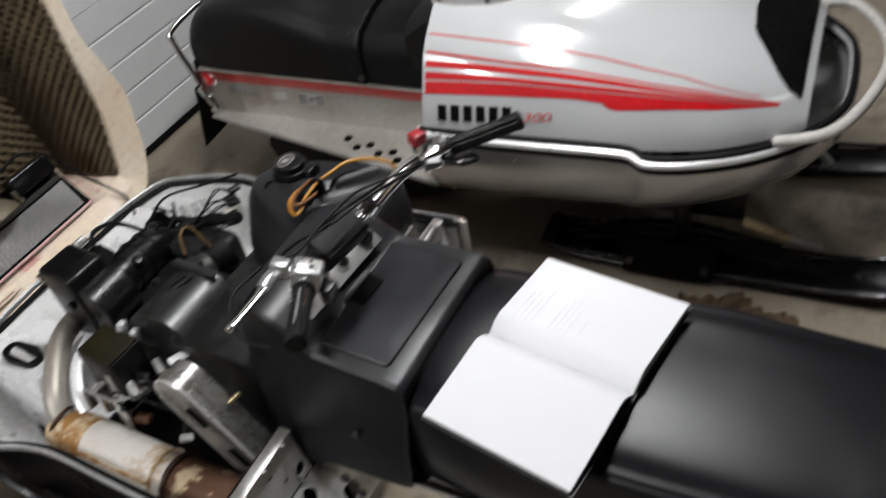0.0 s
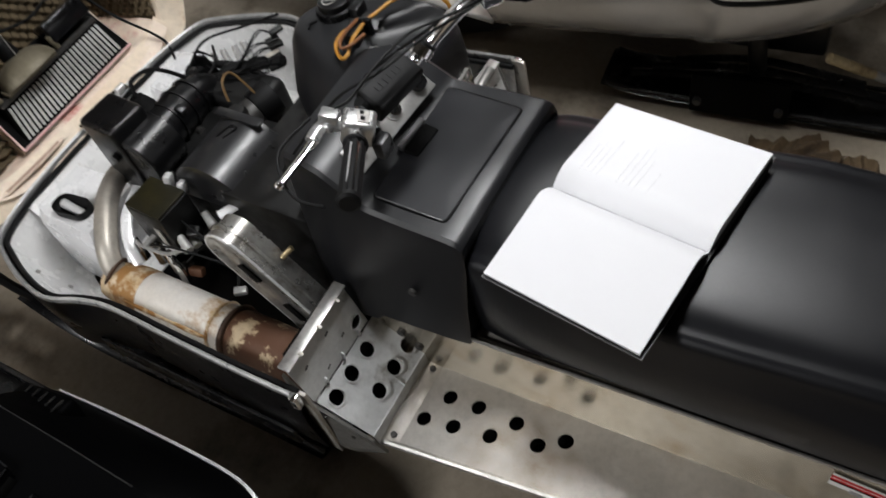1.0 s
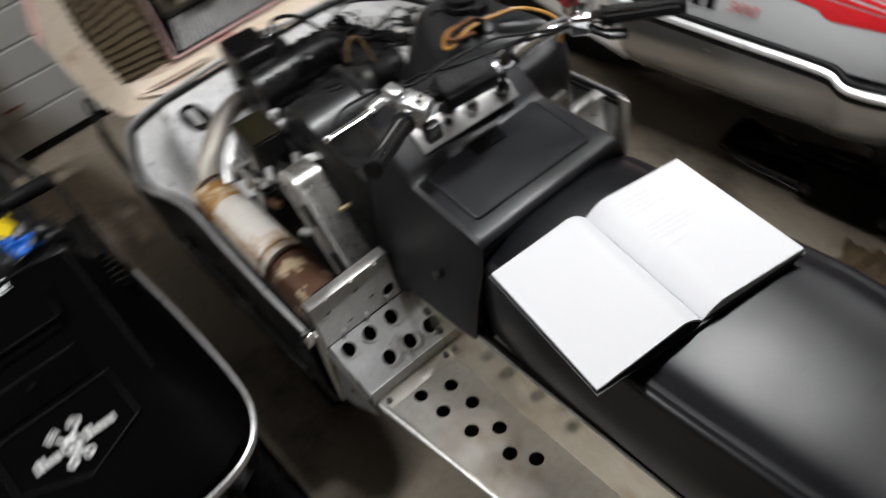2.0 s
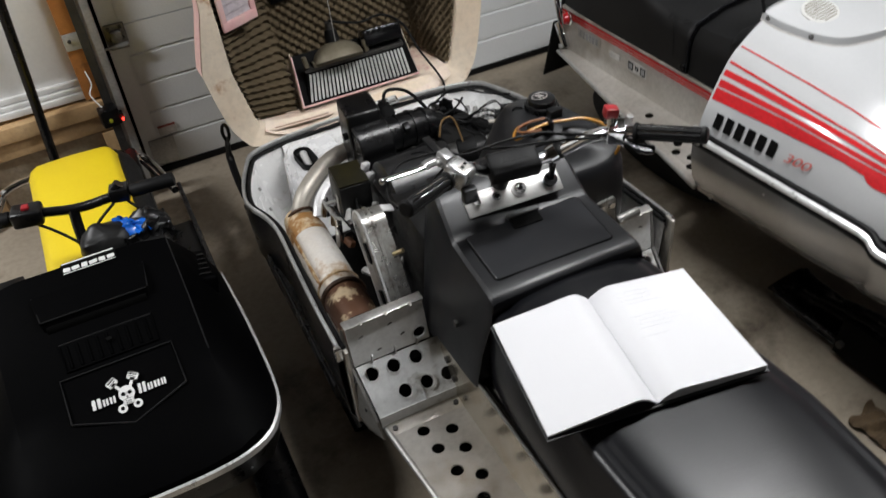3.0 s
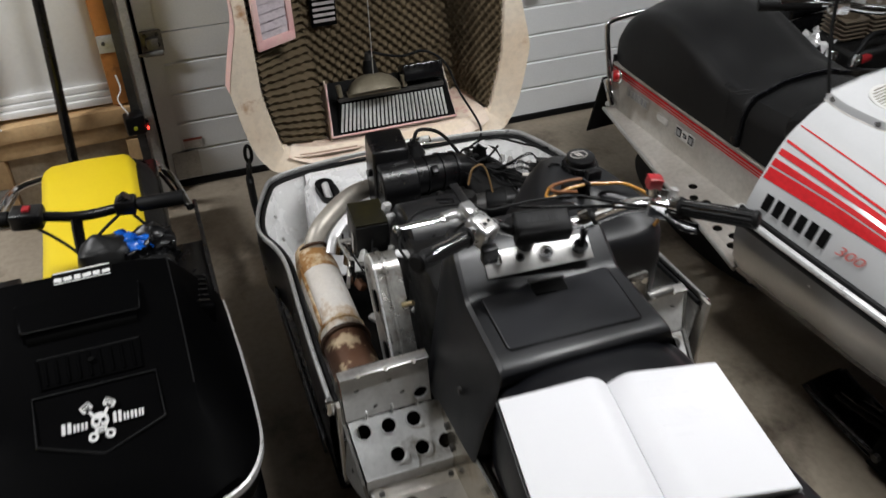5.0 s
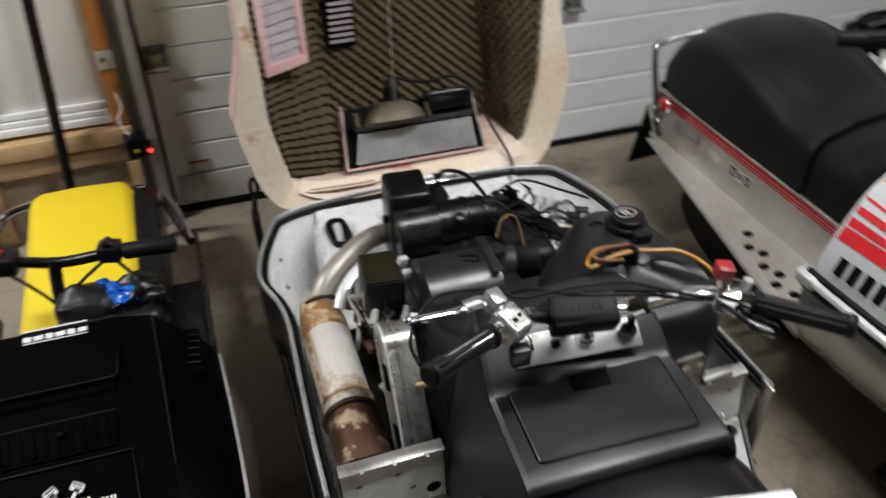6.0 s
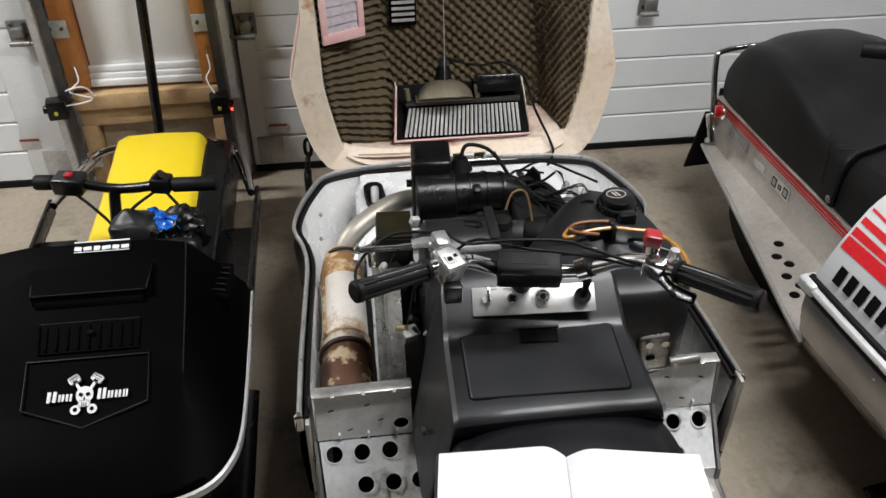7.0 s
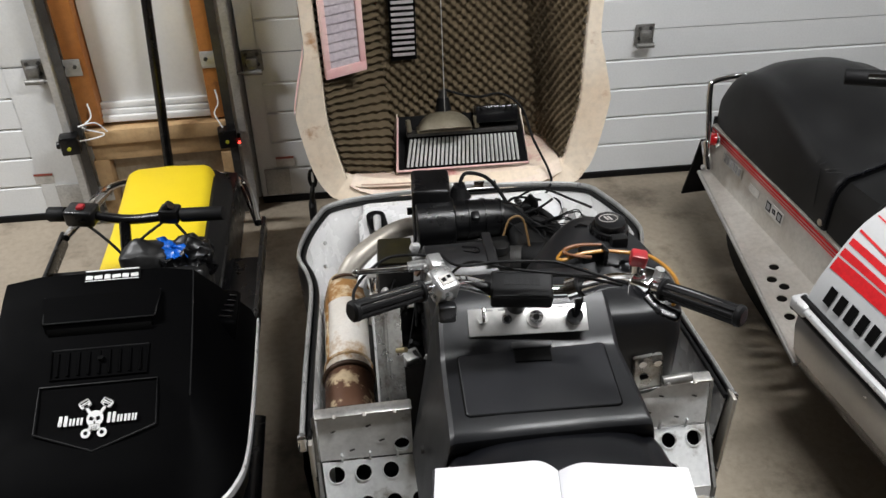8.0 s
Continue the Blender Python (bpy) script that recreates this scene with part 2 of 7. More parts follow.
CREAM_PINK = surf("stained_fibreglass", (0.80, 0.69, 0.57), (0.72, 0.55, 0.44), 0.5, 0.65, scale=9, fine=60, bump=0.2, bump_scale=60, spots=(0.52, 0.19, 0.17), spot_scale=7, spot_lo=0.57, spot_hi=0.70, grit=0.2)
PINK = surf("pink_overspray", (0.70, 0.38, 0.38), (0.72, 0.52, 0.48), 0.5, scale=9, fine=60, spots=(0.66, 0.53, 0.44), spot_scale=8, spot_lo=0.53, spot_hi=0.72, grit=0.1)
FOAM = surf("acoustic_foam", (0.125, 0.094, 0.056), (0.085, 0.063, 0.037), 0.9, scale=7, fine=300, bump=0.4, bump_scale=500, spec=0.2)
WHITE_GLOSS = surf("white_paint", (0.49, 0.495, 0.50), (0.465, 0.47, 0.475), 0.12, 0.18, scale=5, fine=120, coat=0.6, grit=0.03)
RED = surf("red_decal", (0.60, 0.012, 0.018), (0.54, 0.010, 0.015), 0.38, 0.46, scale=8, spec=0.22)
RED_PLASTIC = surf("red_plastic", (0.36, 0.018, 0.024), (0.28, 0.012, 0.017), 0.35, scale=20)
LENS_RED = surf("red_lens", (0.50, 0.01, 0.012), (0.30, 0.006, 0.006), 0.1, scale=60, coat=0.8)
PAPER = surf("white_paper", (0.71, 0.71, 0.73), (0.69, 0.69, 0.71), 0.7, scale=4, fine=90, grit=0.0)
PAGE_EDGE = surf("page_edges", (0.66, 0.66, 0.65), (0.5, 0.5, 0.5), 0.8, scale=30, fine=400)
BOOK_COVER = surf("book_cover", (0.02, 0.02, 0.022), (0.015, 0.015, 0.016), 0.5, scale=20)
PENCIL = surf("pencil_marks", (0.765, 0.765, 0.78), (0.73, 0.73, 0.745), 0.7, scale=40)
DECAL_WHITE = surf("white_decal", (0.82, 0.82, 0.81), (0.75, 0.75, 0.74), 0.4, scale=30, grit=0.05)
# Flat black for print and dark parts, and for shade painted inside openings.
INK_AND_SHADE = surf("black_ink_and_shade", (0.004, 0.004, 0.004), (0.003, 0.003, 0.003), 0.6, scale=30, spec=0.06)
GREY_INK = surf("grey_ink", (0.30, 0.30, 0.30), (0.24, 0.24, 0.24), 0.4, scale=30)
BLUE = surf("blue_plastic", (0.01, 0.14, 0.62), (0.008, 0.10, 0.50), 0.25, scale=15)
AMBER = surf("amber_hose", (0.44, 0.22, 0.03), (0.32, 0.13, 0.012), 0.4, scale=25, coat=0.1)
PLUG_WHITE = surf("ivory_plug_plastic", (0.62, 0.58, 0.52), (0.46, 0.42, 0.37), 0.4, scale=60)
CARDBOARD = surf("cardboard", (0.15, 0.10, 0.052), (0.08, 0.052, 0.027), 0.8, scale=14, fine=90, spots=(0.05, 0.032, 0.018), spot_scale=12, spot_lo=0.48, spot_hi=0.62)
SHOCK_TAN = surf("tan_shock_body", (0.50, 0.40, 0.24), (0.36, 0.27, 0.14), 0.4, scale=18, spots=(0.12, 0.07, 0.03), spot_scale=20)
LAMP_BACK = surf("dull_lamp_back", (0.20, 0.175, 0.125), (0.14, 0.12, 0.08), 0.5, 0.62, metal=0.35, scale=12, spots=(0.30, 0.27, 0.2), spot_scale=9)
FIN = surf("cooler_fins", (0.72, 0.72, 0.71), (0.62, 0.62, 0.61), 0.45, metal=0.2, scale=40)
LABEL_GREY = surf("faded_label", (0.55, 0.53, 0.5), (0.45, 0.43, 0.40), 0.5, scale=30)
GOLD = surf("brass", (0.70, 0.60, 0.38), (0.6, 0.48, 0.27), 0.3, metal=0.9, scale=40)
SMOKED = clear("clear_windshield", (0.93, 0.94, 0.95), 0.02, 1.3)
GLOW_RED = emit("red_indicator", (1.0, 0.03, 0.02), 6.0)
GLOW_GREEN = surf("yellow_button", (0.45, 0.45, 0.03), (0.4, 0.4, 0.03), 0.4, scale=30)
TUBE_GLOW = emit("tube_diffuser", (1.0, 0.97, 0.92), 2.0)


# ---- shape helpers ----
def V(*a):
    return Vector(a)


def mesh_of(bm, name, smooth=35):
    bmesh.ops.recalc_face_normals(bm, faces=bm.faces)
    me = bpy.data.meshes.new(name)
    bm.to_mesh(me)
    bm.free()
    if smooth:
        me.polygons.foreach_set("use_smooth", [True] * len(me.polygons))
        me.set_sharp_from_angle(angle=radians(smooth))
    return me


def thing(name, base=(0, 0, 0), label="", category="", group="", kind="", m=None):
    ob = new(name)
    ob.empty_display_size = 0.05
    ob.matrix_world = m if m is not None else Matrix.Translation(base)
    ob["base"] = tuple(ob.matrix_world.translation) if m is None else (0.0, 0.0, 0.0)
    return tagged(ob, label, category, group, kind)


def part(name, bm, material, parent, label="", smooth=35):
    """Links a bmesh, drawn in the thing's frame of construction, as one mesh object under a thing or a part."""
    top = parent
    while top.parent:
        top = top.parent
    base = Vector(top["base"]) if "base" in top else Vector((0, 0, 0))
    bmesh.ops.translate(bm, vec=-base, verts=bm.verts)
    ob = new(name, mesh_of(bm, name, smooth))
    ob.data.materials.append(material)
    ob.parent = parent
    return tagged(ob, label)


def solo(name, bm, material, label, category, kind="", group="", smooth=35):
    ob = new(name, mesh_of(bm, name, smooth))
    ob.data.materials.append(material)
    return tagged(ob, label, category, group, kind)


def box(bm, c, s, rot=(0, 0, 0), bevel=0.0, seg=2):
    m = pose(*c, *rot) @ Matrix.Diagonal((*s, 1))
    vs = bmesh.ops.create_cube(bm, size=1, matrix=m)["verts"]
    if bevel:
        es = list({e for v in vs for e in v.link_edges})
        bmesh.ops.bevel(bm, geom=es, offset=bevel, segments=seg, profile=0.5, affect="EDGES")
    return bm


def B(c, s, rot=(0, 0, 0), bevel=0.0, seg=2):
    return box(bmesh.new(), c, s, rot, bevel, seg)


def loft(bm, rings, closed=True, cap=True):
    vs = [[bm.verts.new(p) for p in r] for r in rings]
    n = len(rings[0])
    for a, b in zip(vs, vs[1:]):
        for i in range(n if closed else n - 1):
            j = (i + 1) % n
            try:
                bm.faces.new((a[i], a[j], b[j], b[i]))
            except ValueError:
                pass
    if cap and closed:
        for r in (vs[0], vs[-1]):
            try:
                bm.faces.new(r)
            except ValueError:
                pass
    return bm


def curve(pts, n=6):
    """Smooth polyline through points."""
    p = [Vector(q) for q in pts]
    out = []
    for i in range(len(p) - 1):
        a, b, c, d = p[max(i - 1, 0)], p[i], p[i + 1], p[min(i + 2, len(p) - 1)]
        for k in range(n):
            t = k / n
            out.append(0.5 * ((2 * b) + (c - a) * t + (2 * a - 5 * b + 4 * c - d) * t * t + (3 * b - a - 3 * c + d) * t ** 3))
    out.append(p[-1])
    return out


def tube(bm, pts, r, seg=10, cap=True, flat=1.0):
    """A tube along a polyline; r is a number or one per point."""
    pts = [Vector(q) for q in pts]
    rs = r if isinstance(r, (list, tuple)) else [r] * len(pts)
    rings, side = [], None
    for i, p in enumerate(pts):
        d = (pts[min(i + 1, len(pts) - 1)] - pts[max(i - 1, 0)]).normalized()
        if side is None:
            side = d.cross(V(0, 0, 1) if abs(d.z) < 0.9 else V(1, 0, 0)).normalized()
        side = (side - d * side.dot(d)).normalized()
        up = side.cross(d)
        rings.append([p + rs[i] * (side * math.cos(k * math.tau / seg) + up * flat * math.sin(k * math.tau / seg)) for k in range(seg)])
    return loft(bm, rings, True, cap)


def T(pts, r, seg=10, n=6, flat=1.0):
    return tube(bmesh.new(), curve(pts, n) if n > 1 else pts, r, seg, True, flat)


def cyl(bm, a, b, r0, r1=None, seg=20, bevel=0.0):
    a, b = Vector(a), Vector(b)
    r1 = r0 if r1 is None else r1
    d = (b - a).normalized()
    if bevel:
        return tube(bm, [a, a + d * bevel * 0.3, a + d * bevel, b - d * bevel, b - d * bevel * 0.3, b],
                    [r0 - bevel, r0 - bevel * 0.3, r0, r1, r1 - bevel * 0.3, r1 - bevel], seg)
    return tube(bm, [a, b], [r0, r1], seg)


def C(a, b, r0, r1=None, seg=20, bevel=0.0):
    return cyl(bmesh.new(), a, b, r0, r1, seg, bevel)


def ring_pts(o, ax, ay, r, n=16, a0=0.0):
    return [Vector(o) + Vector(ax) * (r * math.cos(a0 + k * math.tau / n)) + Vector(ay) * (r * math.sin(a0 + k * math.tau / n)) for k in range(n)]


def plate(outline, holes, thick, n=16):
    """A flat sheet with round holes through it. outline: 3D points in one plane; holes: (centre, radius)."""
    bm = bmesh.new()
    o = [Vector(p) for p in outline]
    ax = (o[1] - o[0]).normalized()
    nrm = ax.cross(o[2] - o[0]).normalized()
    ay = nrm.cross(ax)
    loops = [o] + [ring_pts(o[0] + (Vector(c) - o[0]) - nrm * (Vector(c) - o[0]).dot(nrm), ax, ay, r, n) for c, r in holes]
    edges = []
    for lp in loops:
        vs = [bm.verts.new(p) for p in lp]
        edges += [bm.edges.new((vs[i], vs[(i + 1) % len(vs)])) for i in range(len(vs))]
    bmesh.ops.triangle_fill(bm, use_beauty=True, use_dissolve=False, edges=edges, normal=nrm)
    ext = bmesh.ops.extrude_face_region(bm, geom=bm.faces[:])["geom"]
    bmesh.ops.translate(bm, vec=nrm * thick, verts=[v for v in ext if isinstance(v, bmesh.types.BMVert)])
    return bm


def prism(outline, vec):
    bm = bmesh.new()
    o = [Vector(p) for p in outline]
    return loft(bm, [o, [p + Vector(vec) for p in o]])


def grid(bm, f, nu, nv):
    vs = [[bm.verts.new(f(i / nu, j / nv)) for j in range(nv + 1)] for i in range(nu + 1)]
    for i in range(nu):
        for j in range(nv):
            bm.faces.new((vs[i][j], vs[i + 1][j], vs[i + 1][j + 1], vs[i][j + 1]))
    return bm


def thicken(bm, vec):
    ext = bmesh.ops.extrude_face_region(bm, geom=bm.faces[:])["geom"]
    bmesh.ops.translate(bm, vec=Vector(vec), verts=[v for v in ext if isinstance(v, bmesh.types.BMVert)])
    return bm


# ---- the garage ----
DOOR_Y = 1.5
solo("floor", B((0.6, -1.1, -0.05), (7.4, 5.6, 0.1)), CONCRETE, "stained grey-brown concrete garage floor slab", "floor", "structure")
# Unseen ceiling and three walls close the room; their darkness limits bounce.
solo("ceiling", B((0.6, -1.1, CEILING + 0.05), (7.4, 5.6, 0.1)), WALL_DULL, "plain unseen garage ceiling, darkened to cut bounced light", "ceiling", "structure")
solo("wall_south", B((0.6, -3.95, CEILING / 2), (7.4, 0.1, CEILING)), WALL_DULL, "plain unseen garage wall, darkened to cut bounced light", "wall", "structure")
solo("wall_west", B((-3.15, -1.1, CEILING / 2), (0.1, 5.6, CEILING)), WALL_DULL, "plain unseen garage wall, darkened to cut bounced light", "wall", "structure")
solo("wall_east", B((4.35, -1.1, CEILING / 2), (0.1, 5.6, CEILING)), WALL_DULL, "plain unseen garage wall, darkened to cut bounced light", "wall", "structure")
solo("wall_header", B((0.6, 1.66, 2.3), (7.4, 0.12, 0.3)), WALL_WHITE, "white wall above the garage doors", "wall", "structure")


# Fixture added out of view around each lamp, fill lamps included.
def assumed_ceiling_light(x, y, turn):
    th = thing("assumed_ceiling_light", (x, y, CEILING), "assumed white twin-tube ceiling fixture for an unseen lamp", "ceiling light", "ceiling lights")
    part("housing", B((x, y, CEILING - 0.03), (1.25, 0.16, 0.06), (0, 0, turn), 0.008), WALL_WHITE, th)
    for s in (-0.04, 0.04):
        part("tube", C((x - 0.58, y + s, CEILING - 0.085), (x + 0.58, y + s, CEILING - 0.085), 0.014, seg=12), TUBE_GLOW, th)


for lx, ly, turn, power in LIGHTS:
    assumed_ceiling_light(lx, ly, turn)


def garage_door(name, x0, x1, rib0, rib1):
    th = thing(name, (x0, DOOR_Y, 0), "white ribbed steel sectional garage door, closed", "garage door", kind="structure")
    hgt = 0.53
    for s in range(4):
        z0 = 0.025 + s * hgt
        # section with grooved ribs between two flat end stiles
        prof = [(0.0, z0)]
        for k in range(1, 5):
            zc = z0 + k * hgt / 5
            prof += [(0.0, zc - 0.006), (0.007, zc - 0.002), (0.007, zc + 0.002), (0.0, zc + 0.006)]
        prof += [(0.0, z0 + hgt - 0.004), (0.02, z0 + hgt)]
        bm = bmesh.new()
        loft(bm, [[V(x, DOOR_Y + d, z) for d, z in prof] for x in (rib0, rib1)], closed=False)
        for a, b in ((x0, rib0 - 0.002), (rib1 + 0.002, x1)):
            loft(bm, [[V(x, DOOR_Y + (-0.003 if 0 < i < len(prof) - 1 else 0.0), z) for i, (d, z) in enumerate(((0, z0), (0, z0 + 0.01), (0, z0 + hgt - 0.012), (0.012, z0 + hgt - 0.003)))] for x in (a, b)], closed=False)
        box(bm, ((x0 + x1) / 2, DOOR_Y + 0.035, z0 + hgt / 2), (x1 - x0, 0.02, hgt))
        part("door_section", bm, DOOR_WHITE, th)
    part("bottom_seal", B(((x0 + x1) / 2, DOOR_Y + 0.015, 0.0125), (x1 - x0, 0.045, 0.025), bevel=0.004), RUBBER, th, "black rubber bottom seal")
    return th


right_door = garage_door("garage_door", -0.60, 3.3, -0.545, 3.1)
left_door = garage_door("garage_door", -3.1, -1.18, -3.0, -1.32)


def roller_hinge(x, z, door, side):
    """Roller bracket on the door: a bolted plate over a knuckle, its axle running into the track."""
    hinge = part("roller_hinge", B((x, DOOR_Y - 0.009, z), (0.064, 0.007, 0.072), bevel=0.004), HINGE_STEEL, door, "galvanised steel hinge")
    part("knuckle", B((x, DOOR_Y - 0.024, z + 0.004), (0.036, 0.024, 0.030), bevel=0.006), HINGE_STEEL, hinge)
    part("barrel", C((x - 0.028, DOOR_Y - 0.034, z - 0.028), (x + 0.028, DOOR_Y - 0.034, z - 0.028), 0.0085), HINGE_STEEL, hinge)
    part("tongue", B((x, DOOR_Y - 0.020, z - 0.020), (0.030, 0.022, 0.026), bevel=0.004), HINGE_STEEL, hinge)
    for dx, dz in ((-0.018, 0.024), (0.018, 0.024), (-0.018, -0.010), (0.018, -0.010)):
        part("bolt", C((x + dx, DOOR_Y - 0.012, z + dz), (x + dx, DOOR_Y - 0.018, z + dz), 0.006, seg=6), DARK_STEEL, hinge)
    if side:
        part("axle", C((x, DOOR_Y - 0.034, z - 0.028), (x + side * 0.075, DOOR_Y - 0.034, z - 0.028), 0.005), HINGE_STEEL, hinge)


roller_hinge(-0.566, 0.532, right_door, -1)
roller_hinge(0.700, 0.540, right_door, 0)
roller_hinge(-1.222, 0.545, left_door, 1)
for x, sx, door in ((-0.53, -0.508, right_door), (-1.22, -1.30, left_door)):
    part("corner_bracket", B((x - 0.01, DOOR_Y - 0.007, 0.085), (0.085, 0.005, 0.1), bevel=0.002), GALV, door, "galvanised bottom corner bracket")
    part("sticker", B((sx, DOOR_Y - 0.004, 0.158), (0.06, 0.001, 0.030)), LABEL_GREY, door, "small faded warning sticker")
    part("sticker", B((sx, DOOR_Y - 0.005, 0.176), (0.06, 0.001, 0.008)), surf("sticker_band", (0.30, 0.06, 0.04), rough=0.5), door, "dark red sticker band")


def door_track(x, side):
    th = thing("door_track", (x, DOOR_Y - 0.05, 0), "vertical galvanised garage door track with brackets", "door track", "door tracks", "structure")
    y = DOOR_Y - 0.036
    bm = bmesh.new()
    prof = [(0.022 * side, -0.022), (0.0, -0.024), (-0.012 * side, -0.016), (-0.014 * side, 0.016), (0.0, 0.024), (0.022 * side, 0.022)]
    inner = [(u * 0.86, v * 0.9) for u, v in reversed(prof)]
    loft(bm, [[V(x + u, y + v, z) for u, v in prof + inner] for z in (0.005, 2.2)])
    part("rail", bm, GALV, th)
    for z, w in ((0.56, 0.075), (0.11, 0.06)):
        br = part("wall_bracket", B((x - side * 0.045, y - 0.008, z), (w, 0.005, 0.055), bevel=0.003), GALV, th)
        for dx in (-0.018, 0.016):
            part("bolt", C((x - side * (0.05 + dx), y - 0.010, z + 0.004), (x - side * (0.05 + dx), y - 0.017, z + 0.004), 0.006, seg=6), DARK_STEEL, br)
    part("angle_iron", B((x - side * 0.024, y - 0.026, 1.1), (0.026, 0.004, 2.18)), DARK_STEEL, th)
    return th


door_track(-0.635, 1)
door_track(-1.155, -1)

# wall between the two doors
solo("wall_pier", B((-0.92, DOOR_Y + 0.08, 1.1), (0.62, 0.08, 2.2)), WALL_WHITE, "white panel wall between two garage doors", "wall", "structure")
solo("wall_panel", B((-0.885, DOOR_Y + 0.018, 1.3), (0.338, 0.03, 1.83), bevel=0.004), TRIM_WHITE, "smooth white panel between wooden door jambs", "wall panel", "structure")
th = thing("trim", (-0.885, DOOR_Y, 0.37), "white moulded trim board with three steps", "trim", kind="structure")
for k, (d, h) in enumerate(((0.014, 0.020), (0.020, 0.016), (0.028, 0.022))):
    part("moulding", B((-0.885, DOOR_Y - d / 2 + 0.003, 0.412 - 0.0205 * k), (0.345, d, h), bevel=0.003), TRIM_WHITE, th)
for x, w in ((-1.088, 0.062), (-0.688, 0.06)):
    j = solo("door_jamb", B((x, DOOR_Y - 0.005, 1.28), (w, 0.07, 1.84), bevel=0.003), JAMB_WOOD, "reddish stained wooden garage door jamb", "door jamb", "structure", "door jambs")
solo("sill_board", B((-0.888, DOOR_Y - 0.012, 0.322), (0.46, 0.075, 0.052), (0, -1.0, 0), 0.004), PINE, "rough weathered pine sill board", "timber", "structure")
solo("sill_board", B((-0.888, DOOR_Y - 0.002, 0.262), (0.45, 0.06, 0.060), (0, -1.2, 0), 0.004), PINE, "rough weathered pine lower board", "timber", "structure")
solo("stub_post", B((-1.095, DOOR_Y - 0.002, 0.115), (0.05, 0.06, 0.228), bevel=0.003), PINE, "short weathered pine post under the sill", "timber", "structure")
solo("stub_post", B((-0.685, DOOR_Y - 0.002, 0.115), (0.05, 0.06, 0.228), bevel=0.003), PINE, "short weathered pine post under the sill", "timber", "structure")
solo("kick_board", B((-0.888, DOOR_Y + 0.02, 0.112), (0.36, 0.03, 0.222), bevel=0.003), surf("old_board", (0.52, 0.45, 0.35), (0.40, 0.31, 0.21), 0.8, scale=8, bump=0.3), "grey weathered board under the sill", "board", "structure")


def safety_sensor(x, lit, up=0.0):
    th = thing("safety_sensor", (x, DOOR_Y - 0.1, 0.315), "small black garage door safety sensor on a bracket", "sensor", "door sensors")
    y = DOOR_Y - 0.095
    part("body", B((x, y, 0.318 + up), (0.058, 0.045, 0.062), (0, 0, 8), 0.006), BLACK_PLASTIC, th)
    part("button", C((x, y - 0.022, 0.312 + up), (x, y - 0.027, 0.312 + up), 0.006), GLOW_GREEN, th, "yellow button")
    part("bracket", B((x, y + 0.03, 0.318 + up), (0.035, 0.06, 0.006), bevel=0.002), DARK_STEEL, th)
    part("lens", C((x + lit * 0.028, y, 0.315 + up), (x + lit * 0.04, y, 0.315 + up), 0.012), BLACK_GLOSS, th)
    if lit > 0:
        part("indicator", C((x + 0.036, y - 0.018, 0.306 + up), (x + 0.036, y - 0.024, 0.306 + up), 0.004, seg=10), GLOW_RED, th, "glowing red indicator")


safety_sensor(-0.668, 1)
safety_sensor(-1.152, -1, 0.013)
th = thing("sensor_wire", (-0.67, DOOR_Y - 0.05, 0.35), "thin white wires running from the sensors into the jambs", "wire")
for pts in (((-0.69, 1.455, 0.46), (-0.685, 1.44, 0.42), (-0.70, 1.43, 0.39), (-0.68, 1.41, 0.35)),
            ((-1.085, 1.455, 0.44), (-1.08, 1.44, 0.40), (-1.11, 1.43, 0.37), (-1.05, 1.43, 0.345), (-1.09, 1.43, 0.33), (-1.13, 1.41, 0.335)),
            ((-1.12, 1.42, 0.38), (-1.07, 1.43, 0.385), (-1.04, 1.435, 0.35))):
    part("wire", T(pts, 0.0025, 6), TRIM_WHITE, th)
th = thing("broom_pole", (-0.895, 1.41, 0), "black metal pole leaning on the wall", "pole")
part("shaft", C((-0.886, 1.40, 0.0), (-0.786, 1.455, 1.45), 0.0150), BLACK_GLOSS, th)


# ---- the opened silver and black snowmobile ----
sled = thing("snowmobile", (0, 0, 0), "old black and aluminium snowmobile with its hood tipped open, on concrete", "snowmobile")
RIM = [(-0.405, -0.012, 0.447), (-0.403, 0.13, 0.436), (-0.397, 0.30, 0.424), (-0.392, 0.44, 0.416), (-0.402, 0.52, 0.409), (-0.424, 0.60, 0.402),
       (-0.412, 0.69, 0.396), (-0.378, 0.785, 0.392), (-0.345, 0.835, 0.39), (-0.25, 0.862, 0.389), (-0.1, 0.874, 0.389)]
RIM = [Vector(p) for p in curve(RIM + [(-x, y, z) for x, y, z in reversed(RIM)], 4)]


def inset(pts, d, z=None, mid=V(0, 0.35, 0)):
    out = []
    for i, p in enumerate(pts):
        t = (pts[min(i + 1, len(pts) - 1)] - pts[max(i - 1, 0)])
        n = V(t.y, -t.x, 0).normalized()
        if n.dot(mid - V(p.x, p.y, 0)) < 0:
            n = -n
        out.append(V(p.x + n.x * d, p.y + n.y * d, p.z if z is None else z))
    return out


bm = bmesh.new()
loft(bm, [RIM, inset(RIM, -0.006, 0.36), inset(RIM, 0.0, 0.24), inset(RIM, 0.05, 0.15), inset(RIM, 0.11, 0.13), inset(RIM, 0.12, 0.14), inset(RIM, 0.06, 0.16),
          inset(RIM, 0.008, 0.25), inset(RIM, 0.004, 0.36), inset(RIM, 0.008)], closed=False)
part("belly_pan", bm, BLACK_PLASTIC, sled, "black moulded belly pan")
bm = bmesh.new()
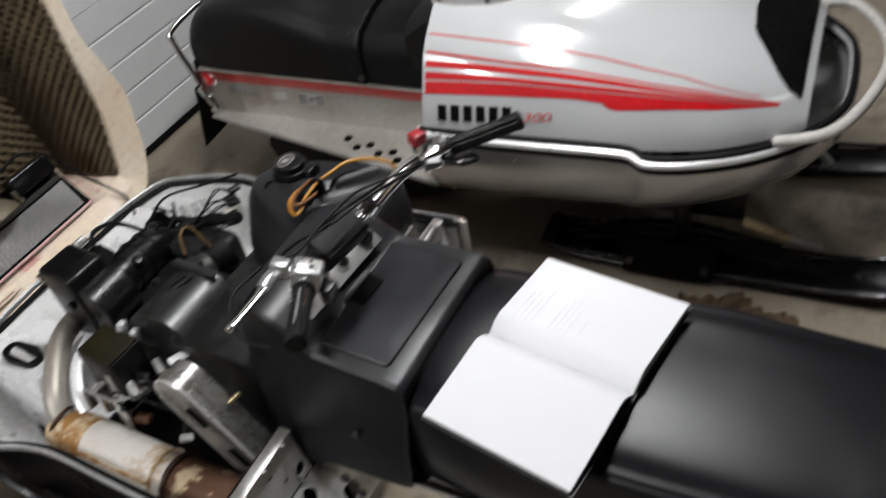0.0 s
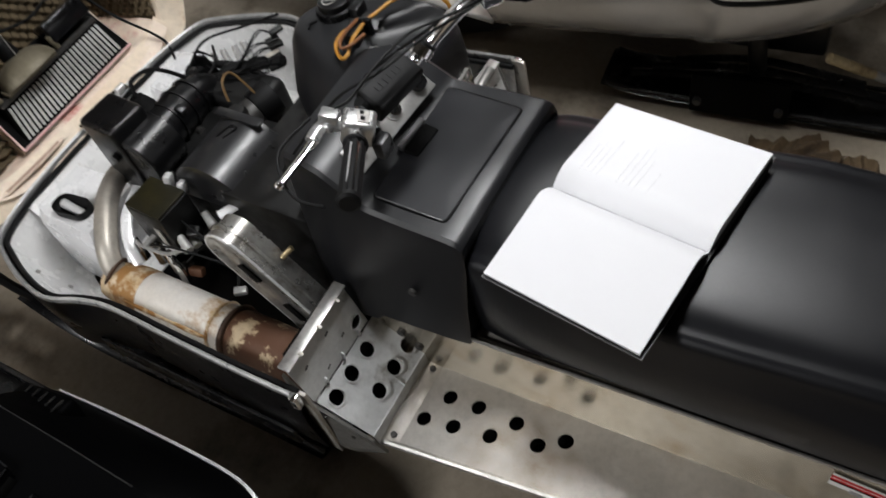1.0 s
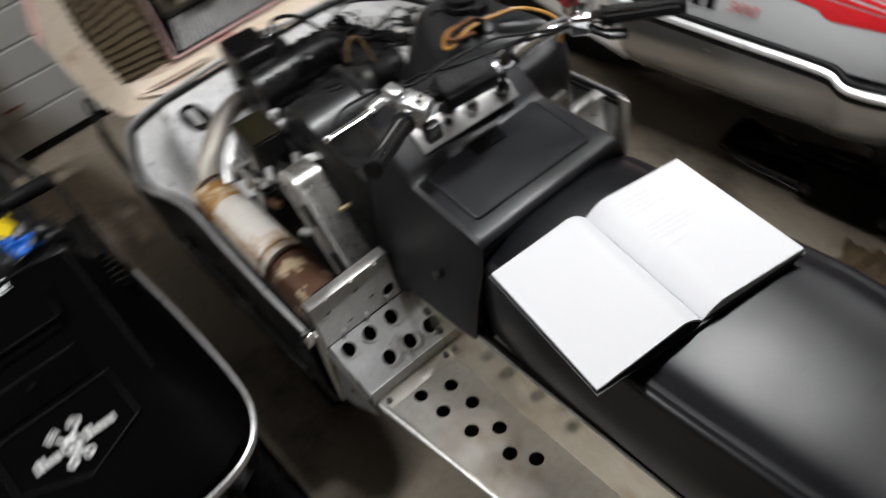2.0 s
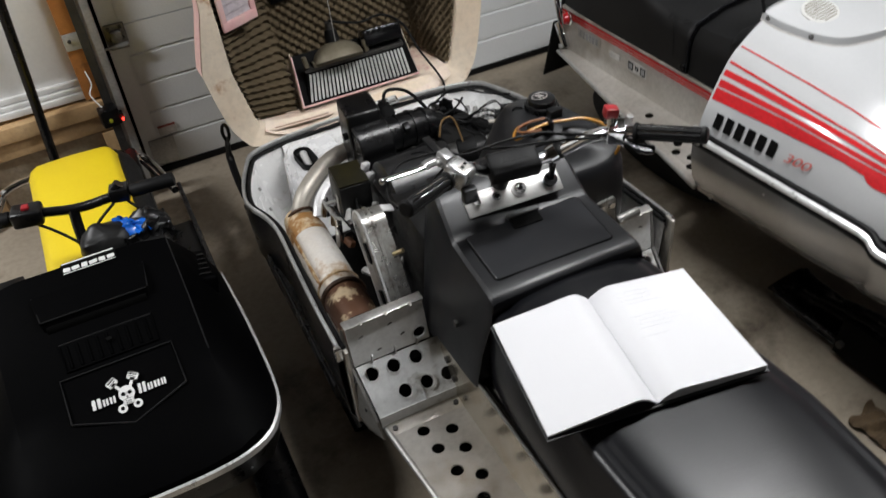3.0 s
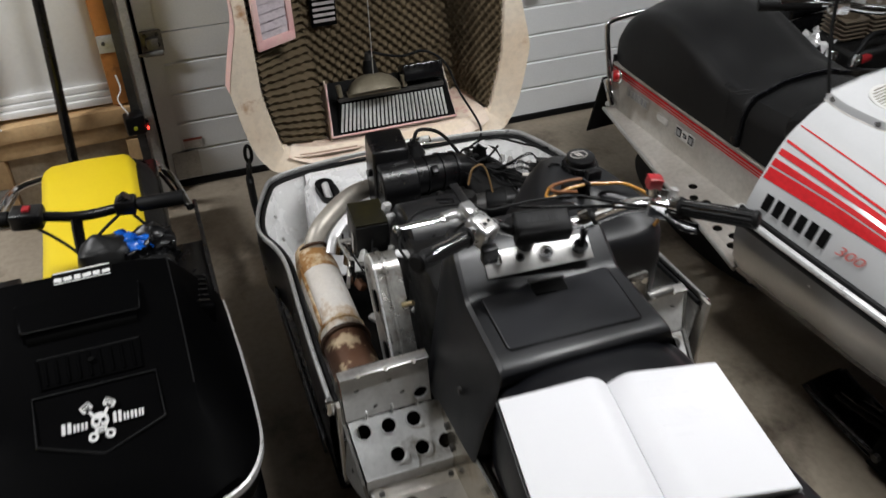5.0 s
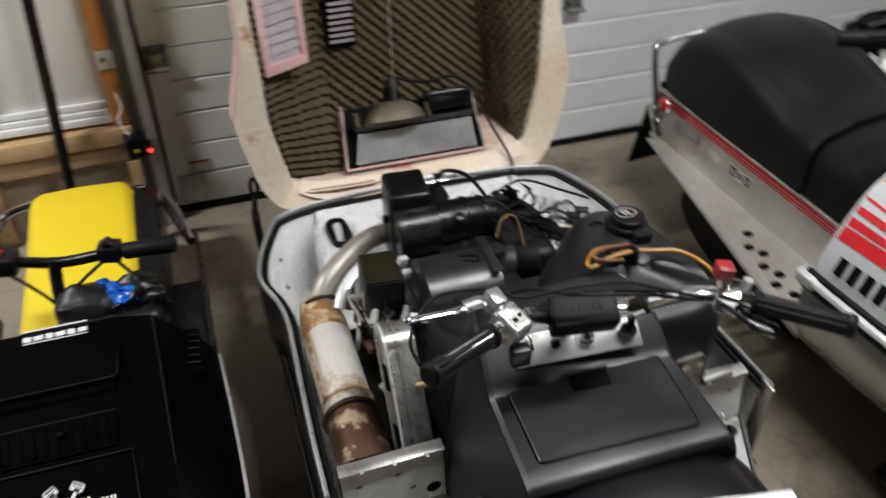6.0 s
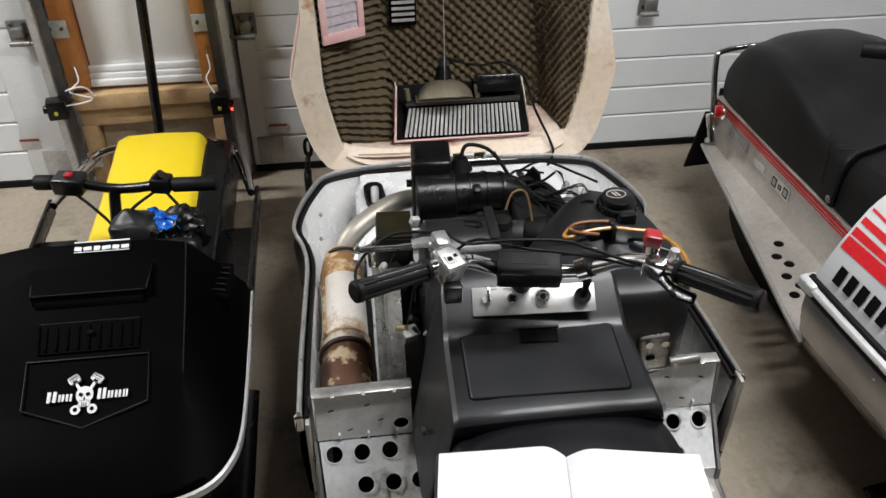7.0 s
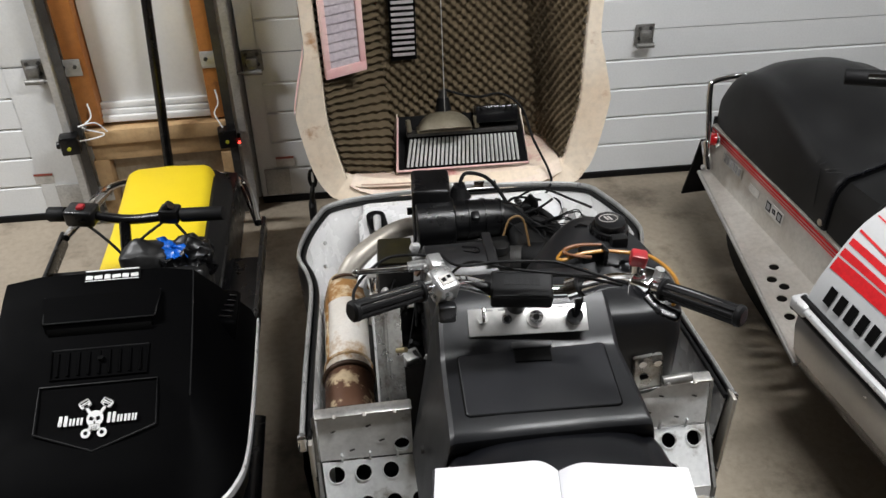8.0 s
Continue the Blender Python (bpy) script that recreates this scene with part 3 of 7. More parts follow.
loft(bm, [inset(RIM, 0.010), inset(RIM, 0.014, 0.37), inset(RIM, 0.025, 0.27), inset(RIM, 0.06, 0.215), inset(RIM, 0.10, 0.20)], closed=False)
part("liner", bm, LINER_PAINT, sled, "dirty silver painted inner liner")
part("bay_floor", B((0, 0.42, 0.17), (0.66, 0.84, 0.02), bevel=0.003), ENGINE_BLACK, sled, "oily black engine bay floor")
rim_trim = part("edge_trim", tube(bmesh.new(), [p + V(0, 0, 0.004) for p in RIM], 0.0050, 8, True, 1.7), TRIM_GREY, sled, "grey rubber edge trim with a pale top")
part("dark_bead", tube(bmesh.new(), [p + V(0, 0, -0.004) for p in inset(RIM, 0.012)], 0.0058, 6), RUBBER, rim_trim)
for s in (-1, 1):
    part("trim_clip", B((s * 0.406, -0.016, 0.436), (0.016, 0.014, 0.034), bevel=0.003), CHROME, sled)
# raised corner with a slotted hole at the front
for s in (-1, 1):
    bm = bmesh.new()
    outline = lambda k, z: [V(s * x, y, z) for x, y in ((0.278 - k, 0.63 + k), (0.278 - k, 0.80 - k), (0.250, 0.832 - k), (0.13, 0.832 - k), (0.11 + k, 0.80 - k), (0.11 + k, 0.63 + k))]
    loft(bm, [outline(0, 0.20), outline(0.004, 0.37), outline(0.016, 0.392)])
    blk = part("raised_corner", bm, ALU_PAINT, sled)
    part("slot", B((s * 0.227, 0.722, 0.3925), (0.048, 0.092, 0.006), (0, 0, s * -6), 0.0225, 5), RUBBER, blk, "black slotted opening")
    part("rod_end", C((s * 0.228, 0.688, 0.391), (s * 0.226, 0.752, 0.4015), 0.010, seg=12), BRIGHT_TRIM, blk)
    for y in (0.50, 0.64, 0.74):
        part("rivet", C((s * 0.368, y, 0.34), (s * 0.362, y, 0.343), 0.005, seg=8), GALV, sled)
bm = bmesh.new()
loft(bm, [[V(x, y, z) for x in (-0.26, 0.0, 0.26)] for y, z in ((0.54, 0.27), (0.70, 0.285), (0.79, 0.30), (0.845, 0.385))], closed=False)
part("nose_tray", thicken(bm, (0, 0, -0.004)), LINER_PAINT, sled, "bright aluminium tray at the nose")

# --- footrests, running boards and tunnel ---
def footrest(s):
    dx = 0.0 if s < 0 else -0.013
    q = lambda x: s * (x + dx)
    top = [(q(0.378), 0.010, 0.475), (q(0.205), 0.012, 0.473), (q(0.205), -0.010, 0.374), (q(0.378), -0.010, 0.374)]
    low = [(q(0.376), -0.012, 0.372), (q(0.184), -0.012, 0.372), (q(0.184), -0.102, 0.300), (q(0.368), -0.102, 0.300)]
    fr = part("footrest", plate(top, [((q(0.225), 0, 0.397), 0.0145)], 0.004 * -s, 20), FOOT_ALU, sled, "perforated aluminium footrest")
    centres = [(q(x), -0.031, 0.3572) for x in (0.350, 0.300, 0.249)] + [(q(x), -0.076, 0.3212) for x in (0.297, 0.247, 0.199)]
    tread = part("tread", plate(low, [(c, 0.0145) for c in centres], 0.004 * -s, 20), FOOT_ALU, fr)
    for c in centres:
        ring = ring_pts(Vector(c) + V(0, -0.0022, 0.0028), V(1, 0, 0), V(0, 0.78, 0.625), 0.0158, 20)
        part("hole_rim", tube(bmesh.new(), ring + [ring[0]], 0.0013, 6, False), FOOT_ALU, tread)
    ring = ring_pts((q(0.225), -0.0075, 0.397), V(1, 0, 0), V(0, 0.2, 0.98), 0.0158, 20)
    part("hole_rim", tube(bmesh.new(), ring + [ring[0]], 0.0013, 6, False), FOOT_ALU, fr)
    # Added black sheets paint the shade seen through the footrest holes.
    part("kick_panel", plate([(s * min(0.355, max(0.212, abs(x))), y + 0.014, z - 0.018) for x, y, z in low], [], 0.004 * -s), INK_AND_SHADE, fr, "black sheet painting the shade behind the tread holes")
    part("upper_backing", plate([(s * min(0.355, max(0.212, abs(x))), y + 0.022, z - 0.006) for x, y, z in top], [], 0.004 * -s), INK_AND_SHADE, fr)
    part("riser", B((q(0.276), -0.1035, 0.284), (0.184, 0.003, 0.034), (-6, 0, 0)), FOOT_ALU, fr)
    foot = part("mounting_flange", B((q(0.274), -0.121, 0.2745), (0.172, 0.032, 0.003), (4.3, 0, 0), 0.001), ALU_WORN, fr)
    for x in (0.345, 0.205):
        part("bolt", C((q(x), -0.123, 0.275), (q(x), -0.123, 0.281), 0.006, seg=8), DARK_STEEL, foot)
    for x, z in ((0.262, 0.412), (0.318, 0.396), (0.350, 0.440), (0.285, 0.446)):
        part("chip", B((q(x), 0.0105 - 0.198 * (0.475 - z) - 0.0035, z), (0.010, 0.001, 0.003), (-11, s * 20, 0)), DARK_STEEL, fr)
    part("top_flange", B((q(0.292), 0.014, 0.476), (0.178, 0.024, 0.005), (4, 0, s * -1.5), 0.002), ALU, fr)
    for x in (0.235, 0.29, 0.345):
        part("clip", B((q(x), 0.000, 0.4785), (0.006, 0.010, 0.003), (0, 0, 0), 0.001), ALU_WORN, fr)
    for x in (0.235, 0.286, 0.338):
        part("rib", B((q(x), -0.0125, 0.381), (0.004, 0.007, 0.026), (11, 0, 0), 0.0015), FOOT_ALU, fr)
    part("lower_rib", B((q(0.262), -0.094, 0.309), (0.004, 0.026, 0.004), (38.7, 0, 0), 0.0015), FOOT_ALU, tread)
    # flange against the tunnel, with its hinge bolts
    part("inner_flange", prism([(q(0.186), -0.015, 0.371), (q(0.186), -0.105, 0.300), (q(0.184), -0.135, 0.268), (q(0.184), -0.128, 0.33), (q(0.184), -0.05, 0.40)], (s * 0.003, 0, 0)), ALU_WORN, fr)
    for y, z in ((-0.068, 0.352), (-0.098, 0.322)):
        part("bolt", C((q(0.188), y, z), (q(0.197), y, z), 0.008, seg=10), DARK_STEEL, fr)
    # outer side sheet down to the running board
    bm = prism([(q(0.382), 0.012, 0.470), (q(0.380), -0.012, 0.374), (q(0.372), -0.106, 0.298), (q(0.366), -0.118, 0.25), (q(0.374), -0.04, 0.20), (q(0.396), 0.012, 0.24)], (s * 0.006, 0, 0))
    # Darker metal than the footrest: the inner face's shade is in the colour.
    part("side_sheet", bm, HINGE_STEEL, fr, "side sheet, coloured dark for its shaded inner face")
    for y, z in ((-0.03, 0.35), (-0.075, 0.31)):
        part("rivet", C((q(0.386), y, z), (q(0.389), y, z), 0.004, seg=8), DARK_STEEL, fr)
    return fr


for s in (-1, 1):
    footrest(s)


def board_z(y):
    return 0.268 + 0.075 * (-0.09 - y)


BOARD_HOLES = [(0.296, -0.156), (0.242, -0.180), (0.289, -0.212), (0.240, -0.237), (0.280, -0.280), (0.242, -0.312), (0.264, -0.362), (0.240, -0.402)]
for s in (-1, 1):
    o = [(s * x, y, board_z(y)) for x, y in ((0.362, -0.09), (0.192, -0.09), (0.192, -1.25), (0.262, -1.25))]
    b = part("running_board", plate(o, [((s * x, y, board_z(y)), 0.0135) for x, y in BOARD_HOLES], 0.003 * s, 18), ALU_WORN, sled, "worn perforated aluminium running board")
    e = [V(s * (0.362 - 0.0862 * (-0.09 - y)), y, board_z(y)) for y in (-0.09, -0.5, -0.9, -1.25)]
    part("rolled_edge", tube(bmesh.new(), e, 0.0065, 8), ALU, b)
    # Added black sheet standing in for the shaded floor below the holes.
    part("under_shield", prism([(s * x, y, board_z(y) - 0.032) for x, y in ((0.330, -0.10), (0.198, -0.10), (0.198, -0.62), (0.300, -0.62))], (0, 0, -0.004)), BLACK_PLASTIC, b, "black sheet added under the board to darken its holes")
    t = [[V(s * 0.196, y, board_z(y) - 0.02), V(s * 0.193, y - d * 0.4, board_z(y) + 0.02), V(s * 0.190, y - d, 0.44 + 0.075 * (-0.2 - y + d)), V(s * 0.199, y - d, 0.446 + 0.075 * (-0.2 - y + d))] for y, d in ((-0.02, 0.02), (-0.4, 0.0), (-0.8, 0.0), (-1.25, 0.0))]
    tn = part("tunnel_side", thicken(loft(bmesh.new(), t, closed=False), (-s * 0.003, 0, 0)), TUNNEL_ALU, sled, "smudged bare aluminium tunnel side")
    part("flange_edge", tube(bmesh.new(), [r[3] for r in t], 0.003, 6), ALU, tn)
    bm = B((s * 0.1945, -0.86, 0.435), (0.002, 0.16, 0.034), (4.3, 0, 0))
    dec = part("decal", bm, DECAL_WHITE, tn, "white model decal with red and black stripes")
    for k, (zz, hh, mt) in enumerate(((0.0125, 0.005, RED), (0.004, 0.003, RED), (-0.001, 0.003, INK_AND_SHADE))):
        part("stripe", B((s * 0.1962, -0.86, 0.435 + zz), (0.001, 0.16, hh), (4.3, 0, 0)), mt, dec)
    for k in range(4):
        part("bar", B((s * 0.1962, -0.815 - 0.026 * k, 0.4235 + 0.002 * k), (0.001, 0.016, 0.009), (4.3, 0, 0)), GREY_INK, dec)
part("tunnel_top", B((0, -0.65, 0.46), (0.37, 1.2, 0.006), (-4.3, 0, 0)), ALU_WORN, sled)
bm = bmesh.new()
loft(bm, [[V(x, -0.62 + 0.60 * math.cos(a) * (1 if math.cos(a) > 0 else 1.0), 0.155 + 0.135 * math.sin(a)) for a in [k * math.tau / 40 for k in range(40)]] for x in (-0.16, 0.16)], cap=True)
track = part("track", bm, RUBBER, sled, "black rubber drive track")

# --- seat ---
def seat_ring(y, half, z0, z1, crown=0.012):
    r = [(-half, z0), (-half, z0 + (z1 - z0) * 0.55), (-half + 0.006, z1 - 0.035), (-half + 0.024, z1 - 0.010), (-half + 0.06, z1), (-half * 0.4, z1 + crown * 0.8), (0, z1 + crown)]
    return [V(x, y, z) for x, z in r] + [V(-x, y, z) for x, z in reversed(r[:-1])]


def padded_ring(y, half, top, z0, z1, wider=0.0):
    """Seat section: sides sloping in to a flat top with a groove pressed along each edge."""
    r = [(half, z0), (half - 0.001, z0 + (z1 - z0) * 0.40), (max(half - 0.010, top + 0.036), z1 - 0.064), (top + 0.0335, z1 - 0.041), (top + 0.0305, z1 - 0.0275), (top + 0.0265, z1 - 0.0205), (top + 0.0205, z1 - 0.0155), (top + 0.0140, z1 - 0.0135), (top + 0.0080, z1 - 0.0125), (top + 0.0020, z1 - 0.0100), (top - 0.004, z1 - 0.0065), (top - 0.012, z1 - 0.0030), (top - 0.024, z1 + 0.0005), (top * 0.6, z1 + 0.006), (top * 0.3, z1 + 0.008)]
    return [V(-x, y, z) for x, z in r] + [V(0, y, z1 + 0.009)] + [V(x + wider * x / half, y, z) for x, z in reversed(r)]


SEAT = ((-0.185, 0.150, 0.118, 0.585), (-0.20, 0.160, 0.124, 0.612), (-0.225, 0.170, 0.130, 0.626), (-0.27, 0.181, 0.137, 0.634), (-0.36, 0.190, 0.143, 0.632), (-0.48, 0.193, 0.143, 0.631), (-0.6, 0.195, 0.140, 0.632), (-0.75, 0.196, 0.133, 0.638), (-0.9, 0.197, 0.128, 0.645), (-1.15, 0.196, 0.126, 0.66), (-1.22, 0.175, 0.115, 0.64), (-1.25, 0.15, 0.10, 0.60))
cols = [curve([(y, h, 0) for y, h, t, z in SEAT], 4), curve([(y, t, z) for y, h, t, z in SEAT], 4)]
seat = part("seat", loft(bmesh.new(), [padded_ring(a[0], a[1], b[1], 0.452 + 0.075 * (-0.2 - a[0]), b[2], 0.036 * min(1.0, max(0.0, (-0.42 - a[0]) / 0.22))) for a, b in zip(*cols)]), SEAT_VINYL, sled, "long padded black vinyl seat with fine wrinkles", 60)

# --- console over the steering column ---
def console_ring(y, top, half, left, right, z0, crown=0.003):
    """Cross-section of the console: steep sides, tight shoulders and a nearly flat top."""
    def flank(base):
        return [(base, z0), (base * 0.62 + half * 0.38, z0 + (top - z0) * 0.45), (half + 0.007, top - 0.040), (half + 0.004, top - 0.014), (half + 0.001, top - 0.005), (half - 0.006, top)]
    return [V(-x - 0.004, y, z) for x, z in flank(left)] + [V(-half * 0.5, y, top + crown), V(half * 0.5, y, top + crown)] + [V(x - 0.004, y, z) for x, z in reversed(flank(right))]


bm = bmesh.new()
loft(bm, [console_ring(*r) for r in ((-0.228, 0.600, 0.156, 0.198, 0.180, 0.447), (-0.233, 0.622, 0.157, 0.200, 0.181, 0.445), (-0.2345, 0.632, 0.157, 0.200, 0.181, 0.445), (-0.232, 0.641, 0.1565, 0.201, 0.181, 0.443), (-0.226, 0.6465, 0.156, 0.202, 0.182, 0.442),
                                     (-0.216, 0.6492, 0.1555, 0.203, 0.182, 0.442), (-0.19, 0.6505, 0.1545, 0.204, 0.182, 0.44), (-0.12, 0.651, 0.1525, 0.205, 0.183, 0.435), (-0.064, 0.652, 0.150, 0.205, 0.184, 0.43), (-0.055, 0.655, 0.1495, 0.205, 0.184, 0.42),
                                     (-0.045, 0.662, 0.149, 0.205, 0.184, 0.41), (0.002, 0.696, 0.146, 0.200, 0.184, 0.39), (0.018, 0.704, 0.144, 0.195, 0.182, 0.385), (0.05, 0.710, 0.140, 0.188, 0.178, 0.37), (0.095, 0.700, 0.128, 0.168, 0.160, 0.34), (0.115, 0.66, 0.115, 0.15, 0.15, 0.36))])
console = part("console", bm, CONSOLE, sled, "black moulded plastic console with a storage lid", 28)


def console_top(x, y):
    return 0.6505 + 0.0015 * (y + 0.19) / 0.126 + 0.003 * max(0.0, min(1.0, (0.146 - abs(x)) / 0.07))


LID = [V(-0.127, -0.060, 0), V(0.120, -0.058, 0), V(0.113, -0.198, 0), V(-0.130, -0.191, 0)]


def on_lid(u, v, h=0.0):
    p = LID[0].lerp(LID[1], u).lerp(LID[3].lerp(LID[2], u), v)
    return V(p.x, p.y, console_top(p.x, p.y) + h)


def lid_loop(k, h):
    """The lid's outline with rounded corners, shrunk to k about its middle."""
    out = []
    for cu, cv, a0 in ((0.965, 0.06, -90), (0.965, 0.94, 0), (0.035, 0.94, 90), (0.035, 0.06, 180)):
        for j in range(6):
            a = radians(a0 + 18 * j)
            u, v = cu + 0.035 * math.cos(a), cv + 0.06 * math.sin(a)
            out.append(on_lid(0.5 + (u - 0.5) * k, 0.5 + (v - 0.5) * k, h))
    return out


bm = loft(bmesh.new(), [lid_loop(1.0, -0.004), lid_loop(1.0, 0.0022), lid_loop(0.988, 0.0034)] + [lid_loop(k, 0.0034) for k in (0.9, 0.75, 0.6, 0.45, 0.3, 0.15, 0.02)])
lid = part("storage_lid", bm, LID_SHEEN, console, "flat black glovebox lid")
seam = [p + V(0, 0, 0.0009) for p in lid_loop(1.008, 0.0)]
part("lid_seam", tube(bmesh.new(), seam + [seam[0]], 0.0017, 6, False), INK_AND_SHADE, lid)
# No hollow is cut; a black block paints the recess's shade.
pull = part("lid_pull", B((-0.004, -0.076, 0.6585), (0.062, 0.030, 0.010), (8, 0, -3), 0.003), INK_AND_SHADE, lid, "black block painting the shaded finger pull recess")
part("pull_lip", B((-0.003, -0.0600, 0.6665), (0.068, 0.012, 0.010), (24, 0, -3), 0.003), surf("scuffed_lip", (0.05, 0.05, 0.05), (0.03, 0.03, 0.031), 0.4, scale=40), pull, "scuffed grey upper lip of the pull")
for x in (-0.194, 0.176):
    part("screw", C((x, -0.14, 0.53), (x * 1.03, -0.14, 0.53), 0.007, seg=10), DARK_STEEL, console)

DM = Matrix.Translation((-0.003, -0.0215, 0.6935)) @ Euler((radians(35.5), radians(-2.0), radians(-5))).to_matrix().to_4x4()


def on_dash(u, v, h=0.0):
    return DM @ V(u, v, h)


bm = bmesh.new()
box(bm, (0, -0.004, 0), (0.200, 0.048, 0.004), (0, 0, 0), 0.0015)
bm.transform(DM)
dash = part("switch_panel", bm, PANEL_ALU, console, "brushed aluminium switch panel")
part("choke_slot", cyl(bmesh.new(), on_dash(-0.076, 0, 0.001), on_dash(-0.076, 0, 0.010), 0.009, seg=6), GALV, dash)
bm = bmesh.new(); box(bm, (-0.074, 0.004, 0.012), (0.006, 0.026, 0.012), (0, 0, 0), 0.002); bm.transform(DM)
part("choke_lever", bm, CHROME, dash)
part("warning_lamp", cyl(bmesh.new(), on_dash(-0.035, -0.002, 0.001), on_dash(-0.035, -0.002, 0.007), 0.0085), CHROME, dash)
part("lamp_glass", cyl(bmesh.new(), on_dash(-0.035, -0.002, 0.006), on_dash(-0.035, -0.002, 0.0085), 0.005), INK_AND_SHADE, dash)
part("key_bezel", cyl(bmesh.new(), on_dash(0.014, -0.002, 0.001), on_dash(0.014, -0.002, 0.005), 0.0165), GALV, dash)
part("key_switch", cyl(bmesh.new(), on_dash(0.014, -0.002, 0.004), on_dash(0.014, -0.002, 0.011), 0.0115), CHROME, dash)
part("keyhole", cyl(bmesh.new(), on_dash(0.014, -0.002, 0.010), on_dash(0.014, -0.002, 0.0125), 0.005), INK_AND_SHADE, dash)
part("choke_base", cyl(bmesh.new(), on_dash(0.078, -0.004, 0.001), on_dash(0.078, -0.004, 0.014), 0.0135), BLACK_GLOSS, dash)
part("choke_knob", tube(bmesh.new(), [on_dash(0.078, -0.004, 0.010), on_dash(0.082, 0.006, 0.022), on_dash(0.084, 0.018, 0.038), on_dash(0.085, 0.022, 0.043)], [0.006, 0.006, 0.0075, 0.005], 12), BLACK_GLOSS, dash)
for u, w in ((-0.066, 0.016), (-0.044, 0.010), (-0.030, 0.016), (-0.006, 0.010), (0.004, 0.006), (0.036, 0.010), (0.055, 0.014), (0.071, 0.010)):
    bm = bmesh.new(); box(bm, (u, 0.0155, 0.0024), (w, 0.0022, 0.0006)); bm.transform(DM)
    part("marking", bm, GREY_INK, dash)

# --- fuel tank ---
bm = bmesh.new()
def tank_ring(z, k, dz=0.0):
    pts = [(0.055, 0.05), (0.060, 0.12), (0.100, 0.215), (0.142, 0.282), (0.196, 0.296), (0.240, 0.262), (0.268, 0.20), (0.283, 0.13), (0.291, 0.06), (0.285, 0.02), (0.24, 0.006), (0.15, 0.004), (0.09, 0.01)]
    cx, cy = 0.18, 0.14
    ring = [V(cx + (x - cx) * k - 0.9 * max(0.0, min(0.06, 0.68 - z)) * max(0.0, min(1.0, (0.16 - x) / 0.05)), cy + (y - cy) * k, z + dz * (x - cx) - 0.50 * max(0, 0.06 - y) * (1 if z > 0.5 else 0)) for x, y in pts]
    n = len(ring)
    return [q for i in range(n) for q in curve([ring[i - 1], ring[i], ring[(i + 1) % n], ring[(i + 2) % n]], 3)[3:6]]


loft(bm, [tank_ring(0.44, 0.95), tank_ring(0.455, 1.0), tank_ring(0.50, 1.04), tank_ring(0.60, 1.04, -0.04), tank_ring(0.655, 1.01, -0.05), tank_ring(0.672, 0.965, -0.05), tank_ring(0.681, 0.88, -0.04), tank_ring(0.684, 0.6, -0.03), tank_ring(0.685, 0.2, 0.0)])
tank = part("fuel_tank", bm, TANK_BLACK, sled, "black moulded plastic fuel tank")
bm = bmesh.new()
cyl(bm, (0.206, 0.219, 0.668), (0.206, 0.219, 0.698), 0.036, 0.036, 28, 0.003)
for k in range(24):
    a = k * math.tau / 24
    box(bm, (0.206 + 0.0362 * math.cos(a), 0.219 + 0.0362 * math.sin(a), 0.683), (0.003, 0.004, 0.020), (0, 0, math.degrees(a)))
cap = part("fuel_cap", bm, BLACK_PLASTIC, tank, "black round fuel cap with a moulded emblem")
part("cap_top", C((0.206, 0.219, 0.697), (0.206, 0.219, 0.711), 0.031, 0.030, 28, 0.003), BLACK_PLASTIC, cap)
part("latch", B((0.212, 0.174, 0.687), (0.032, 0.020, 0.034), bevel=0.004), BLACK_GLOSS, cap)
bm = bmesh.new()
pts = ring_pts((0.204, 0.224, 0.7115), V(1, 0, 0), V(0, 0.7, 0), 0.018, 24)
tube(bm, pts + [pts[0]], 0.0009, 6, False)
for dx in (-0.004, 0.003):
    box(bm, (0.204 + dx, 0.224, 0.7117), (0.0035, 0.014, 0.001), (0, 0, 25))
part("emblem", bm, LABEL_GREY, cap, "small oval cap mark")
part("cap_strap", T(((0.169, 0.239, 0.686), (0.155, 0.245, 0.687), (0.145, 0.24, 0.686)), 0.0025, 6), BLACK_PLASTIC, cap)

# --- amber fuel hose and its clips ---
hose = part("fuel_hose", T(((0.266, 0.04, 0.62), (0.277, 0.022, 0.670), (0.275, 0.034, 0.697), (0.267, 0.071, 0.703), (0.243, 0.107, 0.705), (0.206, 0.119, 0.706), (0.169, 0.126, 0.708), (0.124, 0.123, 0.708), (0.090, 0.112, 0.706), (0.082, 0.122, 0.704), (0.108, 0.149, 0.704), (0.146, 0.154, 0.702), (0.166, 0.148, 0.690)), 0.0036, 10), AMBER, sled, "translucent amber fuel hose loop")
part("fuel_hose", T(((0.165, 0.137, 0.715), (0.128, 0.137, 0.718), (0.102, 0.132, 0.718), (0.092, 0.122, 0.717), (0.104, 0.112, 0.715), (0.14, 0.108, 0.71)), 0.0032, 10), surf("brown_hose", (0.20, 0.08, 0.03), rough=0.3), sled, "brown rubber hose")
part("fuel_tap", B((0.150, 0.138, 0.697), (0.05, 0.026, 0.028), (0, 0, 15), 0.005), BLACK_PLASTIC, sled)
part("hose_clip", B((0.169, 0.126, 0.700), (0.007, 0.026, 0.034), (0, 0, 8), 0.002), BLACK_GLOSS, sled)
part("vent_cap", C((0.118, 0.080, 0.680), (0.118, 0.078, 0.700), 0.0135, bevel=0.002), CHROME, sled, "small chrome cap")

# --- handlebar ---
HB = Matrix.Translation((-0.001, -0.045, 0.0)) @ Matrix.Rotation(radians(-9.0), 4, "Z")


